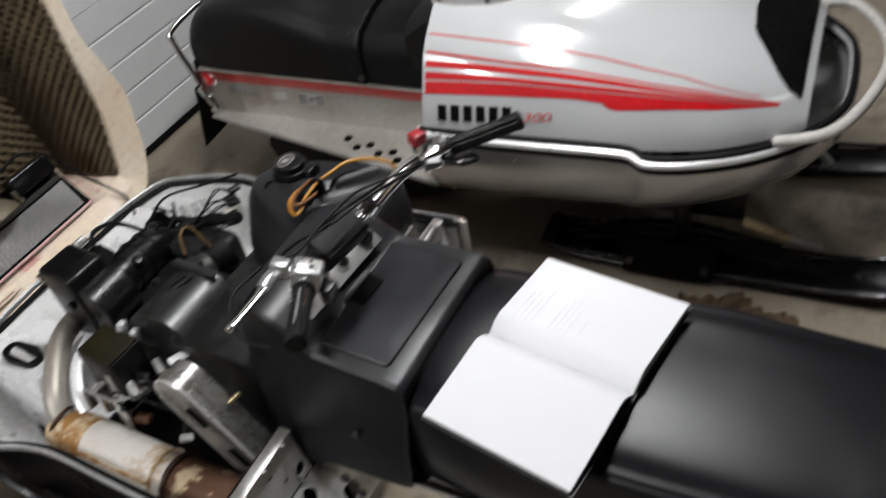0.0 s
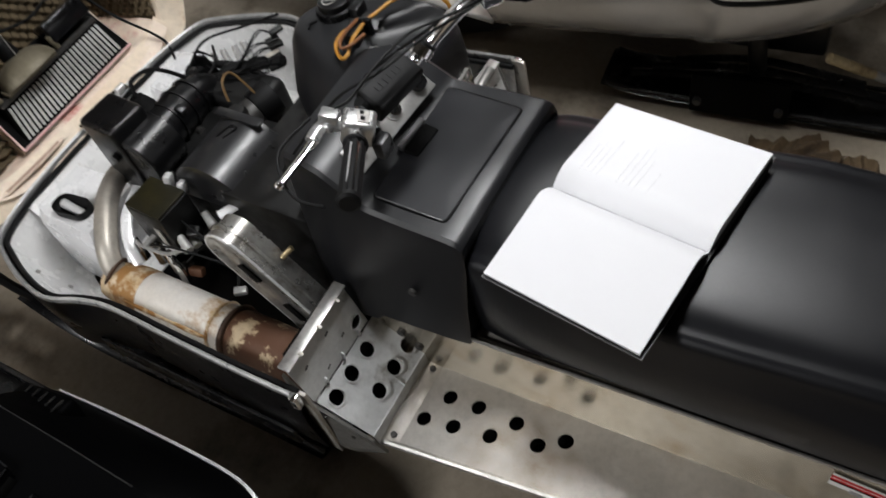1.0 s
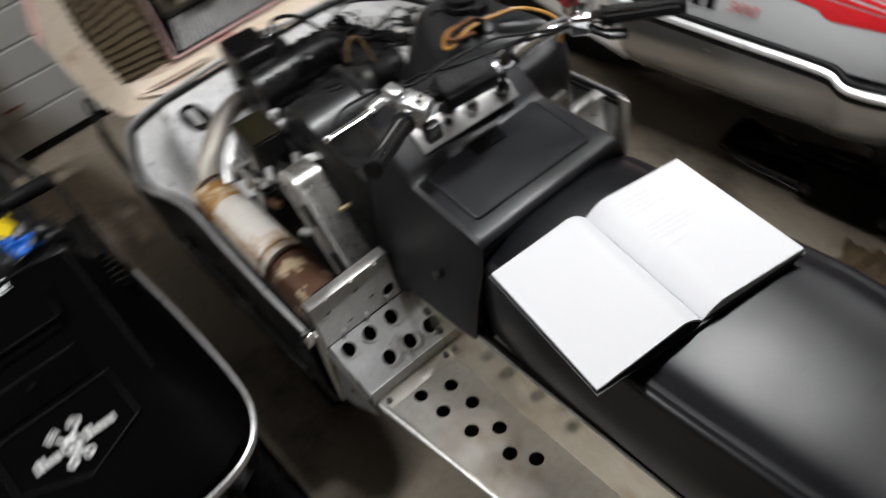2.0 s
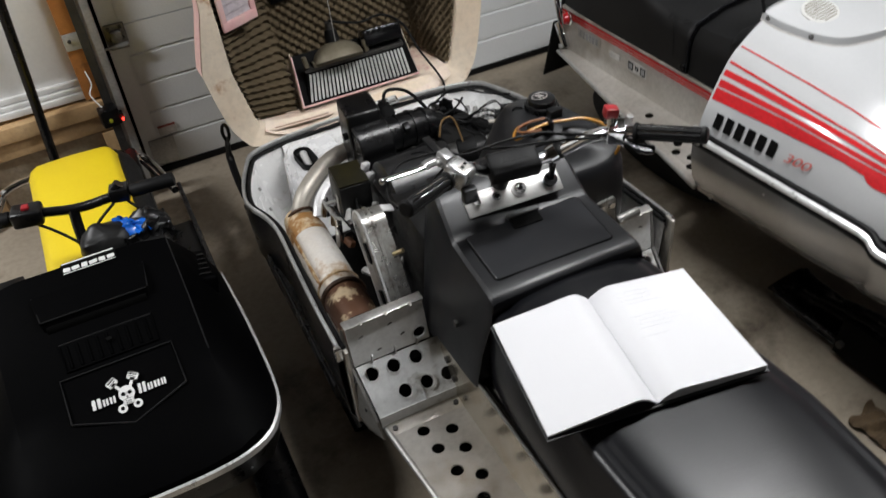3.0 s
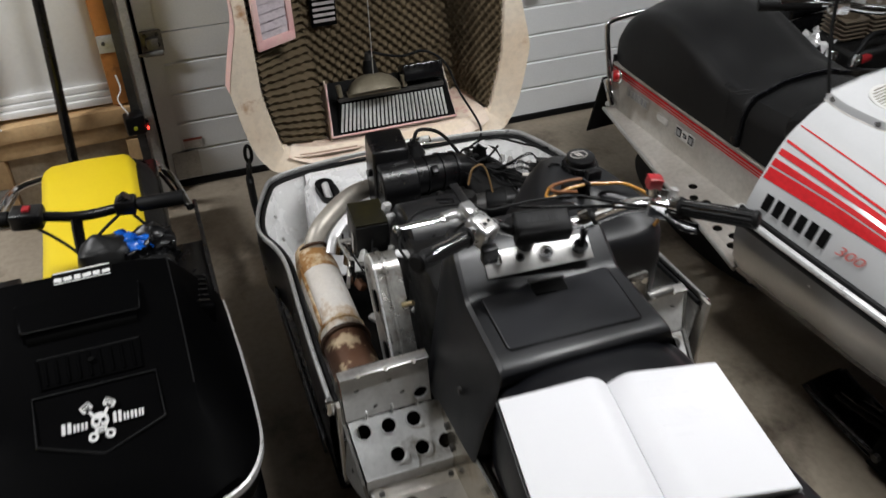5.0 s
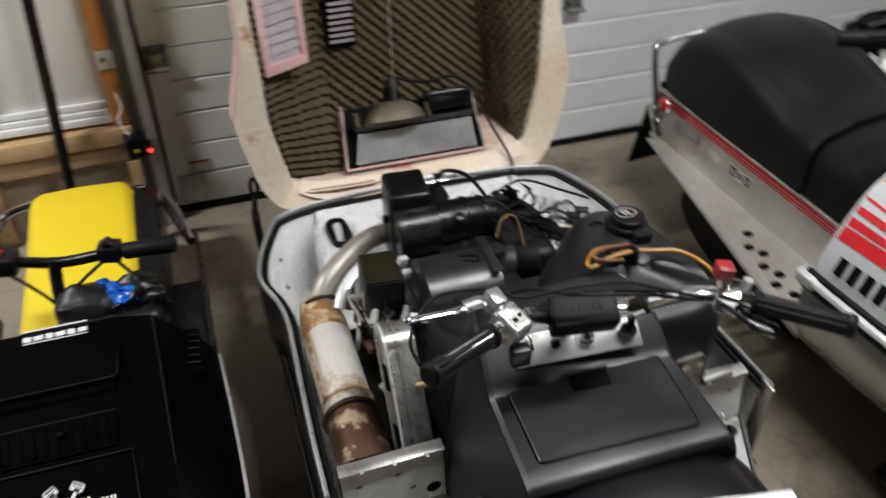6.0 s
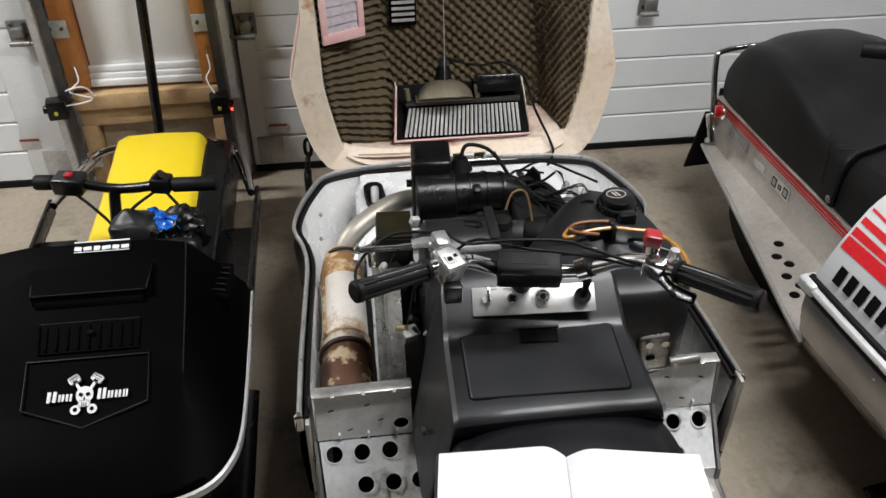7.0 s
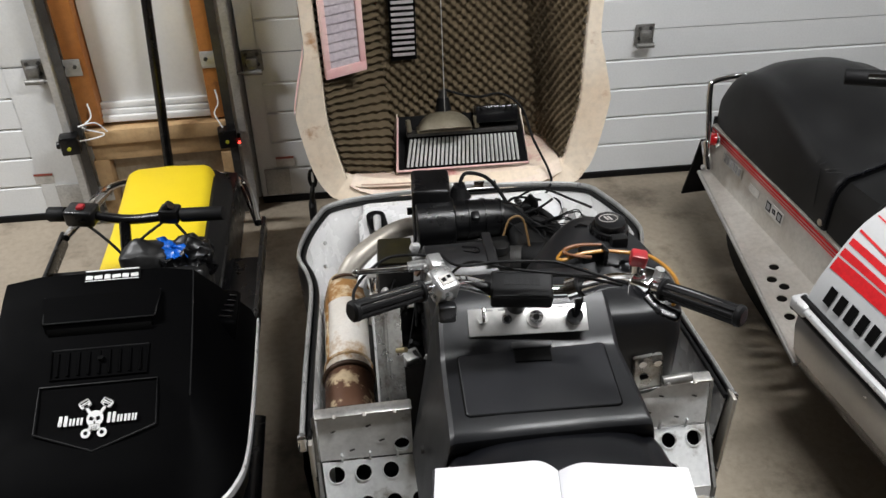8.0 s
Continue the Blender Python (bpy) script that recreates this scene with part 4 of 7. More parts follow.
def hb(u, v, z):
    return HB @ V(u, v, z)


near_bar = [(0.255, -0.194, 0.889), (0.20, -0.146, 0.874), (0.145, -0.098, 0.857), (0.115, -0.066, 0.838), (0.085, -0.036, 0.806), (0.055, -0.022, 0.788)]
far_bar = [(0.255, -0.194, 0.889), (0.20, -0.146, 0.880), (0.15, -0.100, 0.866), (0.115, -0.066, 0.845), (0.085, -0.036, 0.810), (0.055, -0.022, 0.789)]
bar_pts = [hb(-u, v, z) for u, v, z in near_bar] + [hb(0, -0.022, 0.786)] + [hb(u, v, z) for u, v, z in reversed(far_bar)]
handlebar = part("handlebar", T(bar_pts, 0.0115, 14, 6), CHROME, sled, "chrome handlebar with ribbed black rubber grips")
for s in (-1, 1):
    a, b = hb(s * 0.262, -0.200, 0.890), hb(s * 0.165, -0.115, 0.863 if s < 0 else 0.871)
    d = (b - a).normalized()
    side = d.cross(V(0, 0, 1)).normalized()
    up = side.cross(d)
    rings = []
    for t, r in ((0, 0.011), (0.003, 0.0150), (0.009, 0.0156), (0.011, 0.0145), (0.116, 0.0140), (0.118, 0.0165), (0.123, 0.0165)):
        rings.append([a + d * t + (side * math.cos(k * math.tau / 40) + up * math.sin(k * math.tau / 40)) * (r * (0.86 if (k % 5 < 2 and 0.010 < t < 0.117) else 1.0)) for k in range(40)])
    part("grip", loft(bmesh.new(), rings), RUBBER, handlebar, "ribbed black rubber grip", 20)
m = HB @ pose(-0.022, -0.030, 0.797, 25, 0, 0)
bm = bmesh.new(); box(bm, (0, 0, 0), (0.096, 0.050, 0.036), (0, 0, 0), 0.005, 3); bm.transform(m)
pad = part("bar_pad", bm, RUBBER, handlebar, "black moulded bar pad with a raised maker's mark")
bm = bmesh.new()
for k in range(6):
    box(bm, (-0.024 + 0.0096 * k, 0.004, 0.0185), (0.0066, 0.011, 0.0012))
bm.transform(m)
part("raised_mark", bm, RUBBER, pad)
bm = bmesh.new()
for y in (-0.020, 0.020):
    box(bm, (0, y, 0.0182), (0.084, 0.0016, 0.0014))
bm.transform(m)
part("pad_rib", bm, RUBBER, pad)
for s in (-1, 1):
    part("bar_clamp", C(hb(s * 0.052, -0.022, 0.790), hb(s * 0.066, -0.023, 0.797), 0.018), CHROME, handlebar)
    part("clamp_ring", C(hb(s * 0.068, -0.024, 0.798), hb(s * 0.074, -0.028, 0.803), 0.0155), RUBBER, handlebar)
part("steering_column", C((-0.02, -0.04, 0.78), (-0.02, 0.13, 0.45), 0.016), ENGINE_BLACK, sled)
# left control: switch block, lever perch, brake lever with ball end
c = hb(-0.143, -0.098, 0.857)
bm = bmesh.new(); box(bm, (0, 0, 0), (0.036, 0.044, 0.040), (0, 0, 0), 0.006, 3); bm.transform(Matrix.Translation(c) @ pose(0, 0, 0, 20, 0, 28))
sw = part("switch_block", bm, CAST, handlebar, "cast aluminium switch block")
bm = bmesh.new(); box(bm, (0, -0.004, 0.0205), (0.02, 0.016, 0.003), (0, 0, 0), 0.001); bm.transform(Matrix.Translation(c) @ pose(0, 0, 0, 20, 0, 28))
part("switch_face", bm, LABEL_GREY, sw)
bm = bmesh.new(); box(bm, (-0.004, -0.004, 0.0222), (0.006, 0.006, 0.003)); box(bm, (0.006, -0.002, 0.0222), (0.005, 0.005, 0.002)); bm.transform(Matrix.Translation(c) @ pose(0, 0, 0, 20, 0, 28))
part("rocker", bm, INK_AND_SHADE, sw)
bm = bmesh.new(); box(bm, (0, 0, 0), (0.022, 0.026, 0.022), (0, 0, 0), 0.003); bm.transform(Matrix.Translation(c + V(-0.006, 0.040, 0.010)) @ pose(0, 0, 0, 15, 10, 20))
part("lever_perch", bm, CAST, handlebar)
part("lever_body", T((c + V(0.0, 0.03, 0.0), c + V(-0.02, 0.045, 0.006), c + V(-0.045, 0.045, 0.004)), [0.014] * 6 + [0.010] * 7, 12, 6, 0.7), CAST, handlebar)
lever_end = V(-0.281, -0.078, 0.862)
part("brake_lever", T((c + V(-0.02, 0.044, 0.004), c + V(-0.06, 0.042, 0.004), lever_end + V(0.03, 0.0, 0.0), lever_end), [0.0075] * 6 + [0.006] * 12 + [0.0055], 12, 6, 0.55), CHROME, handlebar, "chrome brake lever with a ball end")
bm = bmesh.new(); bmesh.ops.create_uvsphere(bm, u_segments=14, v_segments=8, radius=0.0062, matrix=Matrix.Translation(lever_end))
part("lever_ball", bm, CHROME, handlebar)
bm = bmesh.new(); box(bm, (0, 0, 0), (0.026, 0.018, 0.03), (0, 0, 0), 0.004); bm.transform(Matrix.Translation(c + V(0.004, -0.028, -0.028)))
part("dimmer_switch", bm, BLACK_PLASTIC, handlebar)
# right control: throttle block, thumb lever, red stop button
c = hb(0.148, -0.098, 0.866)
bm = bmesh.new(); box(bm, (0, 0, 0), (0.034, 0.040, 0.036), (0, 0, 0), 0.006, 3); bm.transform(Matrix.Translation(c) @ pose(0, 0, 0, 10, 0, -40))
thr = part("throttle_block", bm, CHROME, handlebar, "chrome throttle block")
bm = bmesh.new(); box(bm, (0, 0, 0), (0.024, 0.023, 0.020), (0, 0, 0), 0.004); bm.transform(Matrix.Translation(c + V(-0.008, 0.012, 0.036)) @ pose(0, 0, 0, 0, 8, -15))
part("stop_button", bm, RED_PLASTIC, thr, "red emergency stop button")
part("button_post", C(c + V(-0.008, 0.010, 0.015), c + V(-0.008, 0.012, 0.028), 0.012), CHROME, thr)
part("bolt", C(c + V(0.018, -0.005, 0.015), c + V(0.020, -0.005, 0.027), 0.007, seg=8), GALV, thr)
part("thumb_lever", T((c + V(-0.002, -0.025, -0.004), c + V(0.012, -0.046, -0.012), c + V(0.034, -0.064, -0.014)), [0.009] * 6 + [0.012] * 6 + [0.008], 12, 6, 0.5), BLACK_GLOSS, thr, "black thumb throttle")
for pts in (((-0.150, -0.055, 0.864), (-0.125, -0.077, 0.858), (-0.062, -0.083, 0.863), (0.013, -0.092, 0.862), (0.045, -0.111, 0.861), (0.086, -0.142, 0.861), (0.117, -0.168, 0.864)),
            ((0.105, -0.15, 0.853), (0.03, -0.108, 0.848), (-0.05, -0.085, 0.850), (-0.105, -0.04, 0.835), (-0.13, 0.06, 0.72), (-0.10, 0.16, 0.60)),
            ((-0.165, -0.045, 0.858), (-0.225, -0.035, 0.854), (-0.262, -0.062, 0.850), (-0.285, -0.105, 0.850), (-0.286, -0.150, 0.856)),
            ((0.115, -0.14, 0.855), (0.05, -0.05, 0.80), (0.03, 0.03, 0.735))):
    part("cable", T(pts, 0.0024, 8), RUBBER, handlebar)

# --- right-hand bracket on the footrest ---
br = part("bracket", B((0.232, -0.004, 0.520), (0.056, 0.005, 0.085), (0, -6, 0), 0.006, 3), GUARD, sled, "dull galvanised bracket with bolts")
for x in (-0.014, 0.014):
    part("bolt", C((0.232 + x, -0.006, 0.548), (0.232 + x, -0.013, 0.548), 0.0075, seg=8), CHROME, br)
part("slot", B((0.226, -0.008, 0.512), (0.016, 0.003, 0.010), (0, -6, 0), 0.003), INK_AND_SHADE, br)
part("cross_tube", C((0.262, -0.010, 0.498), (0.318, -0.010, 0.504), 0.0095, bevel=0.002), HINGE_STEEL, br)
part("tube_rivet", C((0.270, -0.019, 0.498), (0.270, -0.023, 0.498), 0.005, seg=8), ALU, br)
part("rear_post", B((0.402, -0.02, 0.33), (0.008, 0.03, 0.25), bevel=0.002), ALU_WORN, sled)
part("rear_post", B((-0.392, -0.012, 0.33), (0.008, 0.03, 0.22), bevel=0.002), ALU_WORN, sled)

# --- exhaust ---
MUF = lambda y: V(-0.319, y, 0.362)
bm = bmesh.new()
tube(bm, [MUF(0.535), MUF(0.532), MUF(0.50), MUF(0.47), MUF(0.24), MUF(0.225), MUF(0.218)], [0.024, 0.037, 0.043, 0.048, 0.048, 0.050, 0.0495], 32)
muffler = part("muffler", bm, MUFFLER, sled, "steel muffler with rust stains and scorched bands")
part("scorched_end", tube(bmesh.new(), [MUF(0.205), MUF(0.20), MUF(0.05), MUF(0.035)], [0.049, 0.050, 0.050, 0.043], 32), RUST, muffler, "peeling rusty muffler end")
part("rusty_front", tube(bmesh.new(), [MUF(0.536), MUF(0.5335), MUF(0.50), MUF(0.462), MUF(0.43)], [0.026, 0.0385, 0.0445, 0.0492, 0.0488], 32), RUST_TAN, muffler, "tan rusted front collar")
bm = bmesh.new()
tube(bm, [p for p in ring_pts(MUF(0.212), V(1, 0, 0), V(0, 0, 1), 0.050, 32)] + [MUF(0.212) + V(0.050, 0, 0)], 0.006, 8, False)
BURNT = surf("burnt_band", (0.075, 0.038, 0.02), (0.035, 0.018, 0.01), 0.6, metal=0.4, scale=20)
part("clamp_band", bm, BURNT, muffler)
bm = bmesh.new()
tube(bm, [p for p in ring_pts(MUF(0.245), V(1, 0, 0), V(0, 0, 1), 0.0485, 32)] + [MUF(0.245) + V(0.0485, 0, 0)], 0.0035, 8, False)
part("weld_bead", bm, RUST_TAN, muffler)
pipe = part("exhaust_pipe", T(((-0.316, 0.510, 0.370), (-0.308, 0.525, 0.405), (-0.275, 0.553, 0.432), (-0.20, 0.608, 0.448), (-0.13, 0.628, 0.450), (-0.05, 0.62, 0.43), (0.0, 0.58, 0.38)), 0.0225, 20, 8), PIPE, sled, "dull grey bent exhaust pipe")
bm = bmesh.new()
pts = ring_pts((-0.314, 0.520, 0.388), V(1, 0, 0), V(0, -0.5, 0.86), 0.030, 24)
tube(bm, pts + [pts[0]], 0.004, 8, False)
part("gasket_ring", bm, BURNT, pipe)
part("pipe_shield", T(((-0.282, 0.478, 0.395), (-0.262, 0.508, 0.420), (-0.215, 0.548, 0.436), (-0.150, 0.572, 0.442)), 0.012, 10, 6, 0.6), ALU_PAINT, sled, "pale curved heat shield strip")
seam = [MUF(y) + V(-0.0405, 0, 0.026) for y in (0.455, 0.40, 0.34, 0.28, 0.25)]
part("weld_seam", tube(bmesh.new(), seam, [0.0030, 0.0052, 0.0032, 0.0056, 0.0034], 8), RUST_TAN, muffler, "rusty weld seam")
# bright fittings beside the muffler
for x, y, z, r in ((-0.256, 0.50, 0.40, 0.012), (-0.245, 0.455, 0.40, 0.014), (-0.252, 0.415, 0.395, 0.010), (-0.262, 0.39, 0.385, 0.009)):
    part("fitting", C((x, y, z - 0.03), (x + 0.008, y + 0.012, z + 0.02), r, r * 0.8, 12, 0.002), CHROME, sled)
part("oil_line", T(((-0.25, 0.50, 0.42), (-0.262, 0.46, 0.44), (-0.255, 0.41, 0.43), (-0.24, 0.36, 0.45)), 0.004, 8), GALV, sled)

# --- clutch guard ---
bm = bmesh.new()
P0, P1 = V(0, 0.185, 0.552), V(0, 0.070, 0.385)
ax = (P0 - P1).normalized()
ay = V(1, 0, 0).cross(ax)
def stadium(x, r):
    a = [P0 + (ax * math.sin(t) + ay * math.cos(t)) * r for t in [math.pi * k / 12 for k in range(13)]]
    b = [P1 - (ax * math.sin(t) + ay * math.cos(t)) * r for t in [math.pi * k / 12 for k in range(13)]]
    return [V(x, p.y, p.z) for p in a + b]


loft(bm, [stadium(-0.258, 0.028), stadium(-0.262, 0.034), stadium(-0.262, 0.041), stadium(-0.257, 0.046), stadium(-0.247, 0.046), stadium(-0.245, 0.0435), stadium(-0.242, 0.0435), stadium(-0.240, 0.047), stadium(-0.236, 0.047), stadium(-0.234, 0.044), stadium(-0.208, 0.043)])
guard = part("belt_guard", bm, GUARD, sled, "oily pressed aluminium drive belt guard")
lip = stadium(-0.2595, 0.0445)
part("guard_rim", tube(bmesh.new(), lip + [lip[0]], 0.0026, 6, False), BRIGHT_TRIM, guard, "bright rolled rim")
for q in (0.22, 0.75):
    o = P1.lerp(P0, q)
    bm = bmesh.new(); box(bm, (0, 0, 0), (0.004, 0.046, 0.020), (0, 0, 0), 0.0015); bm.transform(Matrix.Translation((-0.2615, o.y, o.z)) @ pose(0, 0, 0, 55, 0, 0))
    part("guard_slot", bm, INK_AND_SHADE, guard)
part("stud", C((-0.219, 0.108, 0.527), (-0.203, 0.093, 0.541), 0.005), GOLD, guard, "small pale brass stud")

# --- engine bay ---
part("engine_block", B((-0.03, 0.40, 0.33), (0.22, 0.26, 0.30), bevel=0.015), ENGINE_BLACK, sled, "oily black engine block")
bm = bmesh.new()
rings = []
for x in (-0.142, -0.138, 0.006, 0.010):
    r = 0.098 if x in (-0.138, 0.006) else 0.09
    rings.append([V(x, 0.345 + r * 0.95 * math.cos(a), 0.475 + r * math.sin(a)) for a in [math.pi * k / 16 for k in range(17)]])
loft(bm, rings)
shroud = part("fan_shroud", bm, SHROUD, sled, "glossy black curved engine shroud")
part("shroud_bolt", C((-0.02, 0.272, 0.538), (-0.02, 0.262, 0.546), 0.007, seg=8), ENGINE_BLACK, shroud)
part("shroud_flange", T(((-0.139, 0.262, 0.532), (-0.06, 0.258, 0.534), (0.008, 0.256, 0.536)), 0.0045, 8, 6, 0.5), SHROUD, shroud)
part("shroud_lip", B((-0.004, 0.347, 0.574), (0.020, 0.11, 0.006), (0, 0, 0), 0.0025), SHROUD, shroud)
part("support_bar", T(((-0.175, 0.300, 0.500), (-0.11, 0.262, 0.508), (-0.03, 0.245, 0.520), (0.03, 0.235, 0.530)), 0.011, 10, 6, 0.55), ALU_PAINT, sled, "pale aluminium support bar")
part("shroud_flute", T(((-0.06, 0.36, 0.5725), (-0.03, 0.35, 0.574), (-0.03, 0.335, 0.5735), (-0.06, 0.345, 0.5725)), 0.002, 6), BLACK_GLOSS, shroud)
air = part("air_box", B((-0.103, 0.580, 0.518), (0.088, 0.10, 0.182), (0, 0, -4), 0.010, 3), BLACK_PLASTIC, sled, "black plastic air silencer box")
bm = bmesh.new()
rings = []
for x in (-0.143, -0.14, -0.058, -0.055):
    r = 0.058 if x in (-0.14, -0.058) else 0.054
    rings.append([V(x, 0.530 + r * math.cos(a), 0.520 + r * math.sin(a)) for a in [math.tau * k / 28 for k in range(28)]])
loft(bm, rings)
part("drum", bm, BLACK_PLASTIC, air)
part("drum_screw", C((-0.147, 0.56, 0.54), (-0.16, 0.56, 0.54), 0.009, seg=10), BLACK_PLASTIC, air)
duct = part("intake_duct", tube(bmesh.new(), [V(-0.06, 0.545, 0.515), V(-0.045, 0.546, 0.514), V(-0.01, 0.549, 0.511), V(0.03, 0.553, 0.508), V(0.062, 0.556, 0.503), V(0.085, 0.556, 0.494), V(0.10, 0.552, 0.478), V(0.106, 0.546, 0.455)], [0.044, 0.046, 0.046, 0.045, 0.043, 0.041, 0.037, 0.033], 26), BLACK_PLASTIC, sled, "black plastic intake duct")
for x, y, z, r in ((-0.028, 0.5475, 0.5125, 0.049), (0.012, 0.551, 0.5095, 0.0485), (0.050, 0.555, 0.505, 0.047)):
    part("duct_rib", C((x, y, z), (x + 0.006, y + 0.0005, z - 0.0006), r, r, 26), BLACK_PLASTIC, duct)
part("duct_lug", B((-0.008, 0.512, 0.545), (0.018, 0.022, 0.014), (25, 0, 0), 0.004), BLACK_PLASTIC, duct)
part("duct_screw", C((0.0, 0.505, 0.478), (0.0, 0.494, 0.480), 0.009, seg=10), DARK_STEEL, duct)
for x, y, z, w, h in ((0.135, 0.60, 0.45, 0.05, 0.07), (0.12, 0.52, 0.44, 0.06, 0.05)):
    coil = part("ignition_coil", B((x, y, z), (w, 0.045, h), (8, -12, 30), 0.006, 3), ENGINE_BLACK, sled, "black ignition coil")
    part("coil_cap", C((x, y - 0.01, z + h / 2), (x + 0.012, y - 0.02, z + h / 2 + 0.018), 0.011, 0.008, 12), RUBBER, coil)
part("rubber_flap", prism([(0.105, 0.635, 0.46), (0.135, 0.60, 0.535), (0.150, 0.585, 0.525), (0.155, 0.56, 0.46)], (0.004, 0.004, 0)), RUBBER, sled, "black rubber flap")
for k in range(5):
    part("foil_fold", B((0.215 + 0.019 * k, 0.70 - 0.018 * k, 0.375), (0.014, 0.10, 0.05), (14, -6 + 5 * (k % 2), -38), 0.004), PAN_ALU, sled, "folded bright metal strip")
part("intake_boot", C((-0.035, 0.585, 0.553), (-0.035, 0.588, 0.580), 0.028, 0.015, 20), RUBBER, sled)
part("plug_cap", T(((-0.035, 0.588, 0.578), (-0.02, 0.598, 0.606), (0.02, 0.595, 0.600), (0.05, 0.585, 0.575), (0.08, 0.56, 0.53)), 0.0045, 10), RUBBER, sled)
part("hood_hinge", B((0.03, 0.866, 0.404), (0.15, 0.026, 0.008), (20, 0, 0), 0.002), CHROME, sled, "bright hood hinge strip")
bm = grid(bmesh.new(), lambda u, v: V(0.15 + 0.13 * u, 0.56 + 0.22 * v, 0.36 + 0.05 * math.sin(u * 3.1) + 0.012 * math.sin(v * 7 + u * 3)), 14, 14)
part("heat_shield", thicken(bm, (0, 0, -0.003)), ALU_PAINT, sled, "crumpled shiny aluminium heat shield")
for x in (-0.085, -0.03, 0.025):
    part("hinge_knuckle", C((x + 0.048, 0.862, 0.412), (x + 0.072, 0.862, 0.412), 0.008, seg=10), GALV, sled)
part("voltage_box", B((-0.200, 0.425, 0.475), (0.078, 0.096, 0.10), (0, 0, -3), 0.006), ENGINE_BLACK, sled, "black electrical box with a worn label")
part("box_label", B((-0.2425, 0.405, 0.47), (0.002, 0.016, 0.045), (0, 0, -3)), LABEL_GREY, sled, "small worn label")
# The olive tint is a reflection painted onto the black cover.
part("box_top", B((-0.200, 0.425, 0.528), (0.074, 0.092, 0.006), (0, 0, -3), 0.002), surf("olive_reflection", (0.026, 0.022, 0.007), (0.005, 0.005, 0.004), 0.4, scale=16, spec=0.25), sled, "black cover tinted olive to paint a reflection")
part("carburettor", C((0.03, 0.40, 0.46), (0.03, 0.40, 0.525), 0.026, 0.022, 22, 0.004), DARK_STEEL, sled, "grey cast carburettor")
part("carb_cap", C((0.03, 0.40, 0.525), (0.03, 0.40, 0.542), 0.023, 0.019, 22, 0.003), ENGINE_BLACK, sled)
part("carb_band", C((0.055, 0.42, 0.48), (0.105, 0.41, 0.485), 0.033, 0.033, 22, 0.003), DARK_STEEL, sled)
part("carb_boot", C((0.085, 0.415, 0.485), (0.13, 0.40, 0.49), 0.037, 0.04, 22, 0.004), RUBBER, sled)
part("oil_tank", B((0.12, 0.47, 0.40), (0.10, 0.16, 0.22), bevel=0.02, seg=3), ENGINE_BLACK, sled)
part("fan_housing", C((0.10, 0.64, 0.40), (0.17, 0.66, 0.40), 0.07, 0.06, 26, 0.008), ENGINE_BLACK, sled)
random.seed(4)
for k in range(4):
    a = V(random.uniform(0.04, 0.13), random.uniform(0.52, 0.60), random.uniform(0.50, 0.55))
    b = V(random.uniform(0.08, 0.2), random.uniform(0.36, 0.66), random.uniform(0.40, 0.52))
    mid = (a + b) / 2 + V(random.uniform(-0.02, 0.02), random.uniform(-0.02, 0.02), random.uniform(0.0, 0.03))
    part("engine_cable", T((a, mid, b), random.choice((0.0018, 0.0022, 0.003)), 8), RUBBER, sled)
part("engine_cable", T(((0.10, 0.58, 0.54), (0.15, 0.56, 0.575), (0.215, 0.50, 0.575), (0.225, 0.40, 0.62)), 0.0028, 8), RUBBER, sled)
part("engine_cable", T(((0.04, 0.42, 0.55), (0.055, 0.43, 0.585), (0.085, 0.43, 0.58), (0.10, 0.40, 0.50)), 0.0026, 8), surf("tan_wire", (0.20, 0.12, 0.05), rough=0.4), sled)
for k in range(7):
    x, y, z = random.uniform(0.0, 0.12), random.uniform(0.52, 0.60), random.uniform(0.50, 0.55)
    part("connector", B((x, y, z), (0.022, 0.012, 0.012), (random.uniform(-40, 40), 0, random.uniform(0, 180)), 0.002), ENGINE_BLACK if k % 2 else DARK_STEEL, sled)
for k, (x, y, z) in enumerate(((0.178, 0.412, 0.520), (0.190, 0.420, 0.532), (0.198, 0.432, 0.531), (0.212, 0.428, 0.545), (0.222, 0.446, 0.545), (0.236, 0.440, 0.560))):
    plug = part("connector", B((x, y, z), (0.030, 0.013, 0.010), (6 * k - 12, 0, -40 + 9 * (k % 3)), 0.002), PLUG_WHITE if k == 2 else ENGINE_BLACK, sled, "plastic wire plug")
    for e in (-0.004, 0.004):
        part("wire", T(((x - 0.011, y + 0.009 + e, z), (x - 0.035 + 0.01 * (k % 2), y + 0.028 + e, z + 0.006 * (k % 3) - 0.004), (0.135 + 2 * e, 0.475 + 0.004 * (5 * k % 7), 0.520 + 0.006 * (k % 2)), (0.11 + 0.006 * (3 * k % 5), 0.54, 0.505)), 0.0016, 6, 4), RUBBER, plug)
for pts, r in ((((0.10, 0.545, 0.47), (0.14, 0.52, 0.515), (0.175, 0.46, 0.515), (0.19, 0.40, 0.53)), 0.012), (((0.06, 0.56, 0.50), (0.13, 0.60, 0.50), (0.19, 0.58, 0.47), (0.20, 0.50, 0.45)), 0.009), (((0.11, 0.62, 0.46), (0.17, 0.55, 0.485), (0.20, 0.47, 0.50)), 0.007)):
    part("harness", T(pts, r, 10), RUBBER, sled, "taped black wiring harness")
for x, y, z in ((-0.24, 0.35, 0.45), (-0.215, 0.36, 0.43), (-0.18, 0.33, 0.46)):
    part("fitting", C((x, y, z), (x + 0.015, y + 0.03, z + 0.01), 0.010, 0.008, 12), GALV, sled)
greasy = random.Random(11)
